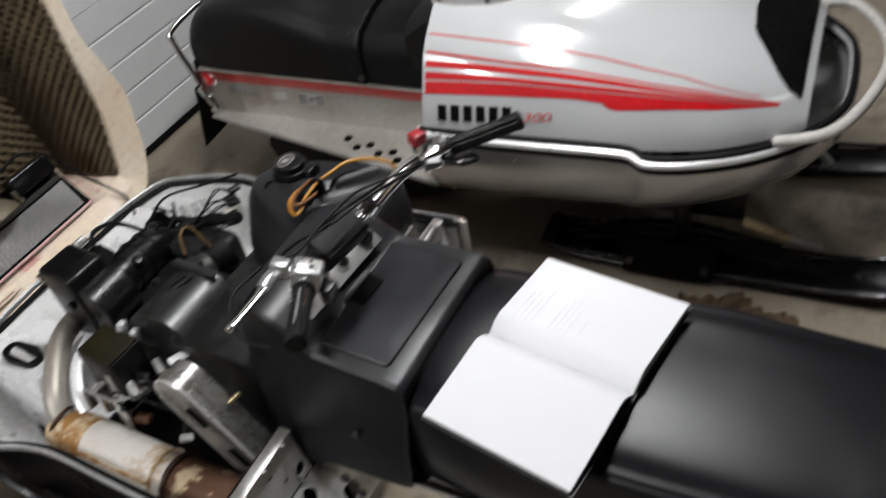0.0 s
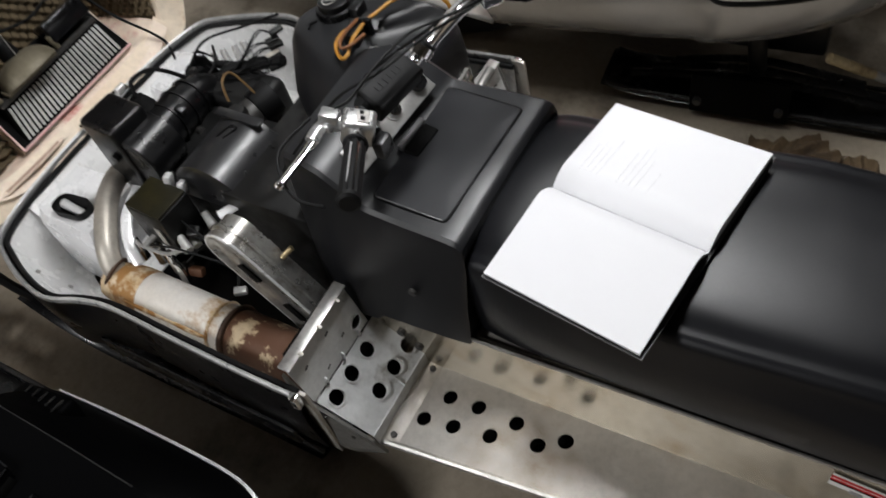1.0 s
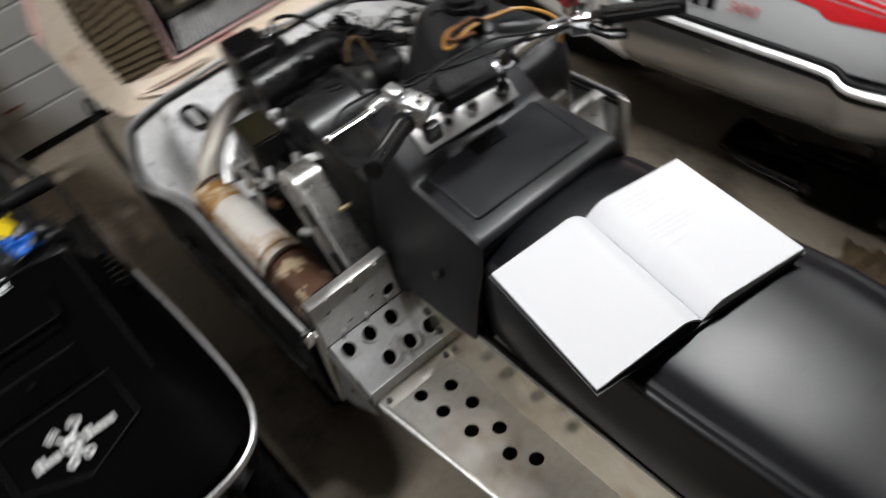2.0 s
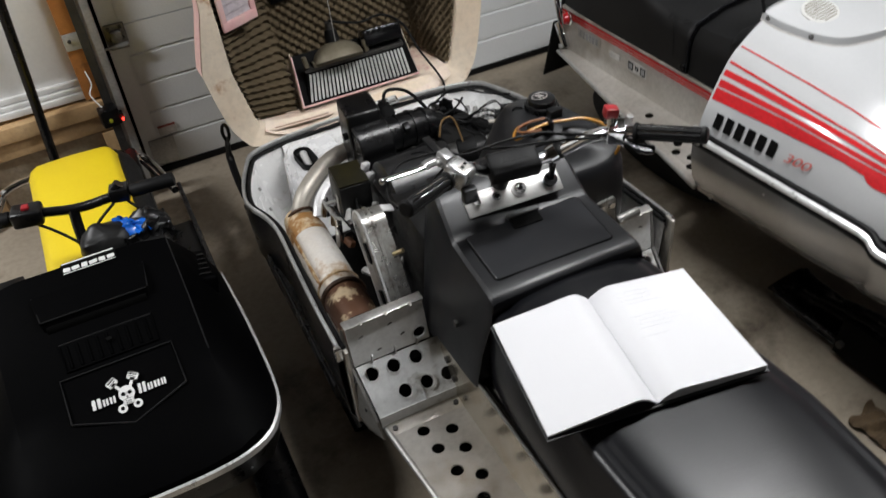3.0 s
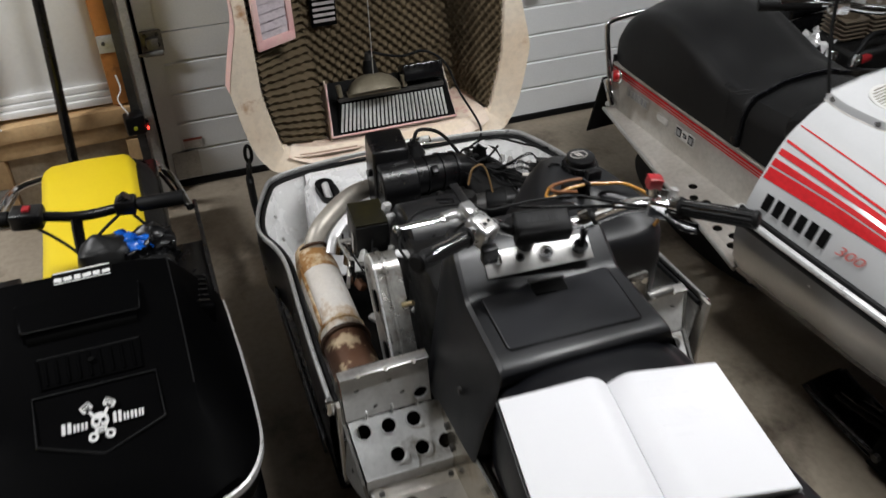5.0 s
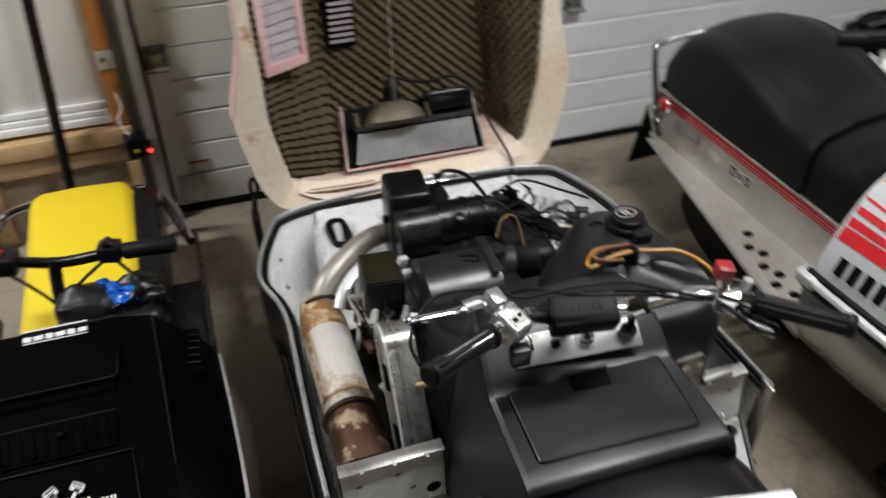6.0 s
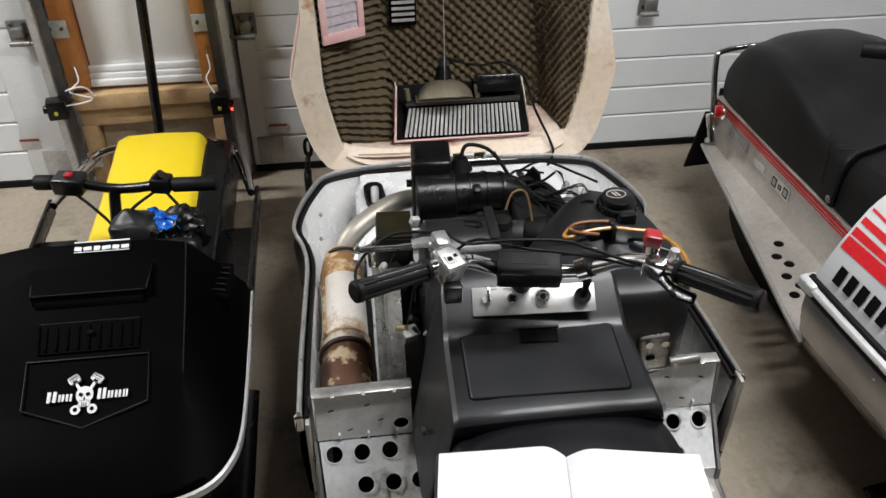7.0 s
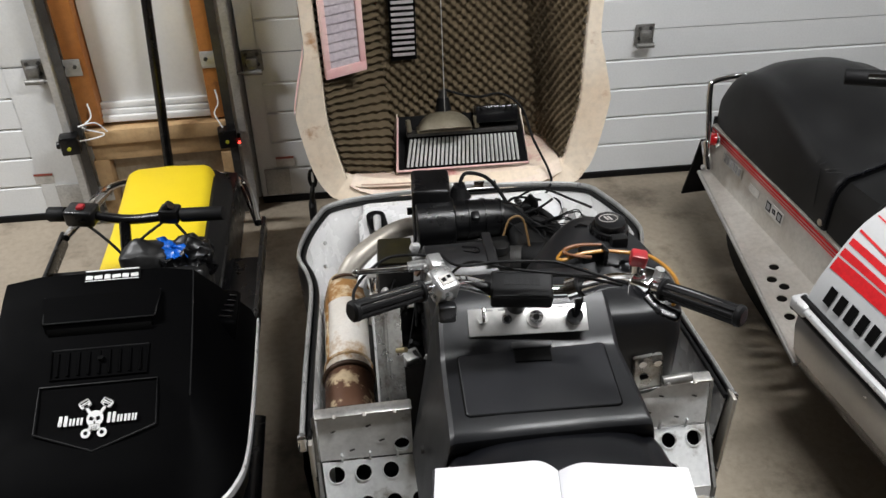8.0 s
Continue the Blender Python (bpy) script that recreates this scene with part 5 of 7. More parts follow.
for k in range(26):
    x, y, z = greasy.uniform(-0.25, -0.14), greasy.uniform(0.20, 0.50), greasy.uniform(0.34, 0.46)
    mat = (ENGINE_BLACK, DARK_STEEL, RUST, GALV, ENGINE_BLACK)[k % 5]
    if k % 2:
        part("bolt", C((x, y, z), (x + greasy.uniform(-0.02, 0.02), y + greasy.uniform(-0.02, 0.02), z + greasy.uniform(0.01, 0.03)), greasy.uniform(0.004, 0.009), seg=8), mat, sled)
    else:
        part("lug", B((x, y, z), (greasy.uniform(0.015, 0.04), greasy.uniform(0.01, 0.03), greasy.uniform(0.008, 0.03)), (greasy.uniform(-30, 30), greasy.uniform(-30, 30), greasy.uniform(0, 180)), 0.003), mat, sled)
for k in range(7):
    a = V(greasy.uniform(-0.24, -0.16), greasy.uniform(0.22, 0.34), greasy.uniform(0.36, 0.46))
    b = V(greasy.uniform(-0.26, -0.15), greasy.uniform(0.36, 0.52), greasy.uniform(0.36, 0.48))
    part("engine_cable", T((a, (a + b) / 2 + V(greasy.uniform(-0.03, 0.03), 0, greasy.uniform(0.0, 0.05)), b), greasy.choice((0.0022, 0.003, 0.004)), 8), RUBBER, sled)
for dy in (0.0, 0.03):
    part("cable_end", B((-0.157, 0.395 + dy, 0.52 + 0.3 * dy), (0.020, 0.014, 0.03), (10, 15, 20), 0.003), BRIGHT_TRIM, sled, "bright metal cable end")
part("bracket_arm", B((-0.235, 0.44, 0.452), (0.06, 0.012, 0.006), (0, -8, -14), 0.002), GALV, sled)
part("chain_case", B((0.0, 0.20, 0.40), (0.30, 0.20, 0.28), bevel=0.01), ENGINE_BLACK, sled)

# --- skis of the opened sled ---
for s in (-1, 1):
    sk = part("ski", T(((s * 0.34, 0.10, 0.03), (s * 0.34, 0.40, 0.022), (s * 0.345, 0.70, 0.025), (s * 0.35, 0.84, 0.08), (s * 0.352, 0.93, 0.17)), 0.045, 12, 6, 0.22), BLACK_GLOSS, sled, "black steel ski")
    part("spindle", C((s * 0.34, 0.45, 0.03), (s * 0.30, 0.47, 0.30), 0.018), DARK_STEEL, sk)
strut = part("latch_strap", T(((-0.388, 0.935, 0.405), (-0.394, 0.930, 0.38), (-0.397, 0.925, 0.33), (-0.394, 0.90, 0.26), (-0.385, 0.86, 0.20)), [0.012] * 4 + [0.020] * 6 + [0.030] * 15, 10, 6, 0.35), RUBBER, sled, "black hood hinge strut")
eye = [V(-0.389 + 0.0085 * math.cos(a), 0.936, 0.422 + 0.026 * math.sin(a)) for a in [k * math.tau / 20 for k in range(21)]]
part("strut_eye", tube(bmesh.new(), eye, 0.0048, 8, False), RUBBER, strut)
part("side_strip", B((-0.414, 0.30, 0.25), (0.008, 0.5, 0.05), (0, 0, 0), 0.003), BLACK_GLOSS, sled)

# --- hood, tipped forward ---
HL = [(0.0, 0.862, 0.372), (0.20, 0.866, 0.375), (0.315, 0.872, 0.384), (0.352, 0.880, 0.41), (0.382, 0.888, 0.47), (0.408, 0.898, 0.60), (0.408, 0.902, 0.64), (0.385, 0.908, 0.74), (0.372, 0.914, 0.80), (0.374, 0.922, 0.90), (0.372, 0.93, 1.05), (0.352, 0.94, 1.18), (0.30, 0.945, 1.25), (0.15, 0.95, 1.27), (0.0, 0.95, 1.275)]
HI = [(0.0, 0.885, 0.405), (0.19, 0.888, 0.408), (0.285, 0.895, 0.425), (0.300, 0.900, 0.445), (0.310, 0.904, 0.48), (0.332, 0.910, 0.585), (0.336, 0.912, 0.64), (0.338, 0.918, 0.74), (0.340, 0.924, 0.80), (0.343, 0.93, 0.90), (0.342, 0.938, 1.05), (0.325, 0.945, 1.15), (0.28, 0.95, 1.21), (0.14, 0.955, 1.23), (0.0, 0.955, 1.235)]


def around(half):
    return [(-x, y, z) for x, y, z in half] + [(x, y, z) for x, y, z in reversed(half[1:-1])]


HL, HIS = [tuple(p) for p in curve(HL, 3)], [tuple(p) for p in curve(HI, 3)]
HLo, HLi = around(HL), around(HIS)
HO1 = [(x, y + 0.03, z) for x, y, z in HLo]
HO2 = [(x * 0.93, 1.06, 0.42 + (z - 0.40) * 0.97) for x, y, z in HLo]
HO3 = [(x * 0.80, 1.20, 0.46 + (z - 0.40) * 0.90) for x, y, z in HLo]
HO4 = [(x * 0.30, 1.25, 0.60 + (z - 0.40) * 0.6) for x, y, z in HLo]
bm = bmesh.new()
loft(bm, [HO4, HO3, HO2, HO1, HLo, HLi, [(x * 0.985, y + 0.02, z + (0.012 if z < 0.44 else 0)) for x, y, z in HLi]], cap=False)
bm.verts.ensure_lookup_table()
bm.faces.new(bm.verts[:len(HO4)])
hood = part("hood", bm, CREAM, sled, "bare fibreglass hood seen from inside, stained pink")


def front_edge(s, t):
    z = 0.44 + 0.76 * t
    for a, b in zip(HI[3:12], HI[4:13]):
        if a[2] <= z <= b[2] or b is HI[12]:
            q = max(0, min(1, (z - a[2]) / (b[2] - a[2])))
            p = Vector(a).lerp(Vector(b), q)
            return V(s * p.x, p.y + 0.012, z)
    return V(s * 0.3, 0.91, z)


BACK = {(-1, 0): V(-0.168, 1.085, 0.395), (-1, 1): V(-0.195, 1.165, 1.20), (1, 0): V(0.272, 1.09, 0.43), (1, 1): V(0.185, 1.165, 1.20)}


def back_edge(s, t):
    return BACK[(s, 0)].lerp(BACK[(s, 1)], t)


# sill between the lip and the grille
def sill_at(u, v):
    a = V(-0.286 + 0.572 * u, 0.879 + 0.06 * (abs(u - 0.5) * 2) ** 6 * 0.25, 0.4085 + 0.034 * (abs(u - 0.5) * 2) ** 5)
    if v < 0.09:
        a = a.lerp(V(a.x * 1.01, a.y - 0.013, a.z - 0.022), 1 - v / 0.09)
    b = V(-0.175 + 0.455 * u, 1.10, 0.392 + 0.034 * u)
    return a.lerp(b, v) + V(0, 0, 0.010 * math.sin(v * math.pi) * (1 - abs(2 * u - 1) ** 2))


sill = part("sill", thicken(grid(bmesh.new(), sill_at, 24, 24), (0, 0.004, -0.004)), CREAM_PINK, hood, "fibreglass sill stained pink")
for tri in ([(-0.161, 0.932, 0.415), (-0.148, 1.025, 0.552), (-0.160, 1.09, 0.42)], [(0.209, 0.932, 0.415), (0.193, 1.025, 0.552), (0.222, 1.09, 0.42)]):
    part("sill_side", prism(tri, (0.003, 0.0, 0.0)), CREAM_PINK, sill)
for s in (-1, 1):
    bm = grid(bmesh.new(), lambda u, v: front_edge(s, v).lerp(back_edge(s, v), u) + V(s * 0.008, 0.008, 0), 4, 14)
    part("inner_side", bm, CREAM, hood)
part("inner_back", grid(bmesh.new(), lambda u, v: back_edge(-1, v).lerp(back_edge(1, v), u) + V(0, 0.012, 0), 4, 6), CREAM, hood)
bm = bmesh.new()
loft(bm, [[V(x * 1.006, y - 0.002, z) for x, y, z in HLo if z > 0.62 and x < 0], [V(x * 1.012, y + 0.05, z) for x, y, z in HLo if z > 0.62 and x < 0]], closed=False)
part("painted_edge", bm, PINK, hood, "pink painted edge")
slot = [V(-0.275 + 0.19 * k / 12, 0.8865 - 0.003 * math.sin(math.pi * k / 12), 0.4185 - 0.006 * k / 12) for k in range(13)]
slot_r = [0.003] + [0.0075] * 11 + [0.003]
rec = part("recess", tube(bmesh.new(), slot, slot_r, 10, True, 0.5), CREAM_PINK, hood, "shallow moulded recess in the lip")
part("recess_floor", tube(bmesh.new(), [p + V(0, -0.001, 0.0022) for p in slot[1:-1]], 0.0045, 10, True, 0.4), surf("recess_pink", (0.40, 0.27, 0.20), (0.34, 0.21, 0.15), 0.6, scale=15), rec)


def side_back(t):
    """Rear edge of the ridged side panel: it swings forward to the grille at its foot."""
    k = max(0.0, 1 - t / 0.34)
    return back_edge(-1, t).lerp(V(-0.166, 0.972, 0.402 + 0.76 * t), k * k * (3 - 2 * k))


def foam(pa, pb, lu, lv, n, wave, ridged=False):
    """Egg-crate foam between two edges pa(t) and pb(t), lu wide and lv high."""
    n = Vector(n).normalized()
    nu, nv = int(lu / wave * 11), int(lv / wave * (26 if ridged else 11))

    def f(u, v):
        a, b = u * lu / wave * math.tau, v * lv / wave * math.tau
        w = 0.5 + 0.5 * math.cos(a) * math.cos(b)
        if ridged:
            w = 0.66 * (0.5 + 0.5 * math.cos(b * 2.3 + 0.42 * math.sin(a * 0.9) + 4.5 * u)) + 0.06 * w
        wob = 0.004 * noise.noise(V(u * 6, v * 6, lu * 10))
        return pa(v).lerp(pb(v), u) + n * ((0.019 if ridged else 0.015) * w + wob)
    return grid(bmesh.new(), f, nu, nv)


part("foam_lining", foam(lambda t: back_edge(-1, t), lambda t: back_edge(1, t), 0.42, 0.74, (0, -1, 0), 0.028), FOAM, hood, "brown egg-crate acoustic foam", 0)
part("foam_lining", foam(lambda t: front_edge(-1, t), side_back, 0.25, 0.74, (0.75, -0.65, 0), 0.042, True), FOAM, hood, "brown ridged acoustic foam", 0)
part("foam_lining", foam(lambda t: front_edge(1, t), lambda t: back_edge(1, t), 0.24, 0.74, (-0.85, -0.5, 0), 0.029), FOAM, hood, "brown egg-crate acoustic foam", 0)
# louvred vents in the foam
def vent(o, eu, ev, frame_mat, slat_mat, n, label):
    o, eu, ev = Vector(o), Vector(eu), Vector(ev)
    nn = eu.cross(ev).normalized()
    if nn.y > 0:
        nn = -nn
    lu, lv = eu.length, ev.length
    m = Matrix((eu.normalized(), nn.cross(eu.normalized()), nn)).transposed().to_4x4()
    m = Matrix.Translation(o + eu / 2 + ev / 2) @ m
    def lb(c, s, rot=(0, 0, 0), bv=0.0):
        bm = box(bmesh.new(), c, s, rot, bv)
        bm.transform(m)
        return bm
    # Black backing sheet paints the shade between the slats.
    vt = part("vent", lb((0, 0, -0.004), (lu - (0 if frame_mat else 0.024), lv - (0 if frame_mat else 0.02), 0.004)), INK_AND_SHADE, hood, label)
    if frame_mat:
        for c, s in (((0, lv / 2 - 0.008, 0.006), (lu, 0.018, 0.008)), ((0, -lv / 2 + 0.012, 0.006), (lu, 0.026, 0.008)), ((lu / 2 - 0.008, 0, 0.005), (0.018, lv - 0.004, 0.008)), ((-lu / 2 + 0.008, 0, 0.005), (0.018, lv - 0.004, 0.008))):
            part("vent_frame", lb(c, s, (0, 0, 0), 0.003), frame_mat, vt)
    for k in range(n):
        v = -lv / 2 + 0.02 + (lv - 0.04) * (k + 0.5) / n
        part("slat", lb((0, v, 0.003), (lu - 0.034, (lv - 0.04) / n * (0.98 if frame_mat else 0.5), 0.002), (-10 if frame_mat else -22, 0, 0)), slat_mat, vt)


LILAC = surf("lilac_slats", (0.50, 0.44, 0.46), (0.42, 0.37, 0.40), 0.5, scale=9)
vent((-0.328, 0.922, 0.715), (0.104, 0.050, 0.0), (-0.004, 0.010, 0.225), PINK, LILAC, 8, "louvred vent with a pink frame")
vent((-0.160, 1.090, 0.668), (0.094, 0.004, 0.0), (-0.006, 0.008, 0.23), None, surf("grey_slats", (0.34, 0.31, 0.31), (0.28, 0.25, 0.25), 0.45, scale=9), 12, "dark louvred vent")
# grille opening with cooler fins, and the headlight bowl behind it
op = [(-0.158, 0.930, 0.428), (0.205, 0.930, 0.428), (0.190, 1.02, 0.545), (-0.146, 1.02, 0.545)]
grille = part("grille_box", prism(op, (0, 0.03, -0.02)), INK_AND_SHADE, hood, "black recess behind the grille")
for a, b in ((op[3], op[0]), (op[0], op[1])):
    part("grille_lip", tube(bmesh.new(), [Vector(a) + V(0, -0.006, 0.002), Vector(b) + V(0, -0.006, 0.002)], 0.0032, 8), PINK, grille)
part("cooler_core", prism([(-0.137, 0.935, 0.437), (0.185, 0.935, 0.437), (0.176, 0.958, 0.512), (-0.122, 0.958, 0.512)], (0, 0.02, 0.0)), INK_AND_SHADE, grille)
for k in range(27):
    t = (k + 0.5) / 27
    a, b = V(-0.135 + 0.318 * t, 0.930, 0.438), V(-0.120 + 0.294 * t, 0.953, 0.510)
    part("fin", tube(bmesh.new(), [a, b], 0.0036, 4), FIN, grille)
part("cooler_tank", B((0.026, 0.966, 0.520), (0.305, 0.022, 0.012), (0, 0, 0), 0.003), DARK_STEEL, grille)
bm = bmesh.new()
rings = []
for k in range(9):
    a = math.pi / 2 * k / 8
    rings.append(ring_pts(V(-0.022, 0.960 + 0.036 * math.sin(a), 0.530 + 0.036 * math.sin(a)), V(1, 0, 0), V(0, 0.75, -0.45), 0.064 * math.cos(a) + 0.010, 28))
loft(bm, rings)
lampb = part("headlight", bm, LAMP_BACK, hood, "dull metal back of the headlight")
part("lamp_rim", B((-0.025, 0.962, 0.532), (0.150, 0.03, 0.010), (0, 0, 0), 0.004), LAMP_BACK, lampb)
part("bulb_socket", C((-0.022, 0.993, 0.570), (-0.022, 1.005, 0.602), 0.022, 0.016), RUBBER, lampb)
part("plug", C((-0.022, 1.005, 0.598), (-0.022, 1.008, 0.622), 0.013, 0.010), DARK_STEEL, lampb)
for x in (-0.118, 0.065):
    part("aim_screw", C((x, 0.96, 0.53), (x - 0.004, 0.965, 0.562), 0.007, seg=10), LAMP_BACK, lampb)
part("ballast_box", B((0.120, 0.985, 0.555), (0.115, 0.06, 0.045), (-25, 0, 0), 0.005), BLACK_GLOSS, hood, "ribbed black plastic box")
for k in range(6):
    part("ridge", B((0.078 + 0.017 * k, 0.975, 0.579), (0.005, 0.052, 0.005), (-25, 0, 0)), BLACK_GLOSS, hood)
part("lamp_wire", T(((-0.02, 1.01, 0.625), (0.03, 1.0, 0.61), (0.08, 1.01, 0.595), (0.14, 1.01, 0.60), (0.19, 0.98, 0.57), (0.215, 0.93, 0.50), (0.25, 0.88, 0.43), (0.255, 0.86, 0.395), (0.21, 0.80, 0.37)), 0.0035, 8), RUBBER, hood)
part("hood_cable", tube(bmesh.new(), [V(-0.02, 0.97, 0.54), V(-0.035, 0.965, 1.2)], 0.0013, 6), GALV, hood, "thin steel hood cable")


# ---- open book on the seat ----
def open_book():
    th = thing("open_book", (0, -0.43, 0.64), "open hardcover sketchbook with faint pencil notes, on the seat", "book")
    W, F, E, N = V(-0.190, -0.286, 0.652), V(0.169, -0.333, 0.654), V(0.142, -0.579, 0.656), V(-0.227, -0.528, 0.652)
    part("cover", prism([W + V(-0.004, 0.003, -0.006), F + V(0.003, 0.003, -0.012), E + V(0.004, -0.004, -0.012), N + V(-0.004, -0.004, -0.006)], (0, 0, 0.003)), BOOK_COVER, th, "black hard cover")
    sp = 0.49

    def page(lo, hi, height, name):
        def f(u, v):
            q = lo + (hi - lo) * u
            p = W.lerp(F, q).lerp(N.lerp(E, q), v)
            d = (q - sp) / (hi - sp) if hi > sp + 0.01 else (sp - q) / (sp - lo)
            d = max(0.0, min(1.0, d))
            lift = height * (math.sin(min(1, d * 4.5) * math.pi / 2) * (1 - 0.75 * d ** 0.8)) if d > 0 else 0
            return p + V(0, 0, lift - 0.004)
        bm = grid(bmesh.new(), f, 28, 6)
        top = part(name, thicken(bm, (0, 0, -0.004)), PAPER, th)
        return f
    left = page(0.0, sp - 0.001, 0.030, "left_page")
    right = page(sp + 0.001, 1.0, 0.024, "right_page")
    bm = bmesh.new()
    loft(bm, [[right(u, v) + V(0, 0, -0.0045) for u in [k / 20 for k in range(21)]] + [V(right(u, v).x, right(u, v).y, 0.646) for u in (1, 0)] for v in (0.004, 0.996)])
    part("page_block", bm, PAGE_EDGE, th, "stack of white page edges")
    rng = random.Random(3)
    for line in range(11):
        v = 0.10 + 0.038 * line + (0.05 if line > 3 else 0)
        if line in (4, 9):
            continue
        u, end = 0.18 + rng.uniform(0, 0.03), rng.uniform(0.4, 0.66)
        while u < end:
            w = rng.uniform(0.012, 0.034)
            stroke = [right(u + w * k / 4, v + (0.006 if k % 2 else -0.003) * rng.uniform(0.5, 1.2)) + V(0, 0, 0.0005) for k in range(5)]
            part("pencil_bar", tube(bmesh.new(), stroke, 0.0004, 4, True, 0.5), PENCIL, th)
            u += w + 0.012


open_book()


# ---- black snowmobile with a yellow seat ----
bs = thing("snowmobile", (-0.835, 0.3, 0), "black vintage snowmobile with yellow seat and chrome trim, on concrete", "snowmobile")
BX = -0.835


def bk(u, y, z):
    return V(BX + u, y, z)


def sym(half):
    """Outline given for the +x half from the middle front round to the rear."""
    return [bk(-u, y, z) for u, y, z in reversed(half)] + [bk(u, y, z) for u, y, z in half]


rim_half = [(0.06, -0.052, 0.285), (0.13, -0.050, 0.286), (0.20, -0.040, 0.288), (0.255, -0.012, 0.290), (0.288, 0.04, 0.291), (0.300, 0.10, 0.290), (0.302, 0.20, 0.285), (0.300, 0.35, 0.275), (0.296, 0.48, 0.262), (0.293, 0.565, 0.25)]
rimpts = sym(rim_half)
up1 = sym([(0.055, -0.046, 0.30), (0.12, -0.044, 0.301), (0.19, -0.034, 0.302), (0.240, -0.008, 0.304), (0.270, 0.04, 0.306), (0.284, 0.10, 0.308), (0.288, 0.20, 0.306), (0.288, 0.35, 0.30), (0.286, 0.48, 0.292), (0.284, 0.565, 0.285)])
up3 = sym([(0.045, 0.05, 0.345), (0.10, 0.052, 0.345), (0.155, 0.06, 0.347), (0.185, 0.08, 0.352), (0.198, 0.12, 0.365), (0.200, 0.18, 0.392), (0.200, 0.26, 0.425), (0.199, 0.34, 0.460), (0.198, 0.41, 0.488), (0.196, 0.452, 0.503)])
up4 = sym([(0.03, 0.10, 0.356), (0.07, 0.104, 0.357), (0.10, 0.115, 0.360), (0.12, 0.14, 0.369), (0.128, 0.18, 0.386), (0.13, 0.23, 0.410), (0.13, 0.29, 0.438), (0.13, 0.35, 0.466), (0.13, 0.42, 0.497), (0.128, 0.46, 0.510)])
up2 = [Vector(p).lerp(Vector(q), 0.45) + V(0, 0, 0.004) for p, q in zip(up3, up1)]
bm = bmesh.new()
loft(bm, [rimpts, up1, up2, up3, up4], closed=False)
n = len(up4)
bm.verts.ensure_lookup_table()
last = bm.verts[-n:]
for i in range(n // 2 - 1):
    bm.faces.new((last[i], last[i + 1], last[n - 2 - i], last[n - 1 - i]))
bkhood = part("hood", bm, BLACK_HOOD, bs, "glossy black plastic hood", 25)
bm = bmesh.new()
loft(bm, [[p + V(0, 0, -0.013), p + (p - bk(0, 0.25, p.z)).normalized() * 0.006 + V(0, 0, -0.012), p + (p - bk(0, 0.25, p.z)).normalized() * 0.006 + V(0, 0, 0.004), p + V(0, 0, 0.006)] for p in [Vector(q) for q in curve(rimpts, 3)]])
part("chrome_strip", bm, BRIGHT_TRIM, bs, "chrome bumper strip")
bm = bmesh.new()
loft(bm, [[V(p.x, p.y, p.z - 0.012) for p in rimpts], [V(BX + (p.x - BX) * 0.97, p.y + 0.01, 0.20) for p in rimpts], [V(BX + (p.x - BX) * 0.8, p.y + 0.08, 0.10) for p in rimpts], [V(BX + (p.x - BX) * 0.3, p.y * 0.6 + 0.15, 0.09) for p in rimpts]], closed=False)
part("belly_pan", bm, BLACK_PLASTIC, bs, "black belly pan")
# Thin paler tube paints the highlight on the hood's side crease.
part("crease", tube(bmesh.new(), [bk(0.196, 0.452, 0.504), bk(0.199, 0.30, 0.443), bk(0.199, 0.18, 0.393)], 0.0016, 6), HOOD_GLINT, bkhood)


def hood_z(y):
    return 0.356 + (y - 0.10) * 0.432


def on_hood(u, y, h=0.0):
    return bk(u + 0.012, y, hood_z(y) + h)


# scoop, ribbed vent and pentagon panel; paler edge tubes paint their highlights
bm = bmesh.new()
loft(bm, [[on_hood(-0.118, 0.405, 0.0), on_hood(0.118, 0.405, 0.0)], [on_hood(-0.122, 0.40, 0.012), on_hood(0.120, 0.40, 0.012)], [on_hood(-0.116, 0.340, 0.020), on_hood(0.112, 0.340, 0.020)], [on_hood(-0.112, 0.334, 0.012), on_hood(0.108, 0.334, 0.012)], [on_hood(-0.112, 0.327, -0.01), on_hood(0.108, 0.327, -0.01)]], closed=False)
part("scoop", thicken(bm, (0, 0, -0.01)), BLACK_HOOD, bkhood, "raised black hood scoop")
part("scoop_mouth", prism([on_hood(-0.106, 0.330, 0.002), on_hood(0.104, 0.330, 0.002), on_hood(0.104, 0.324, -0.004), on_hood(-0.106, 0.324, -0.004)], (0, 0, 0.012)), INK_AND_SHADE, bkhood)
for k in range(9):
    u = -0.080 + 0.0205 * k
    part("vent_rib", tube(bmesh.new(), [on_hood(u, 0.288, -0.0005), on_hood(u, 0.242, -0.0005)], 0.0032, 6), BLACK_HOOD, bkhood)
part("vent_frame", tube(bmesh.new(), [on_hood(-0.094, 0.294, 0.0), on_hood(0.100, 0.294, 0.0)], 0.0022, 6, False), HOOD_GLINT, bkhood)
part("vent_frame", tube(bmesh.new(), [on_hood(0.100, 0.294, 0.0), on_hood(0.098, 0.236, 0.0), on_hood(-0.092, 0.236, 0.0), on_hood(-0.094, 0.294, 0.0)], 0.0026, 6, False), BLACK_HOOD, bkhood)
part("latch_hole", C(on_hood(0.005, 0.270, 0.0), on_hood(0.005, 0.270, 0.006), 0.006, seg=10), INK_AND_SHADE, bkhood)
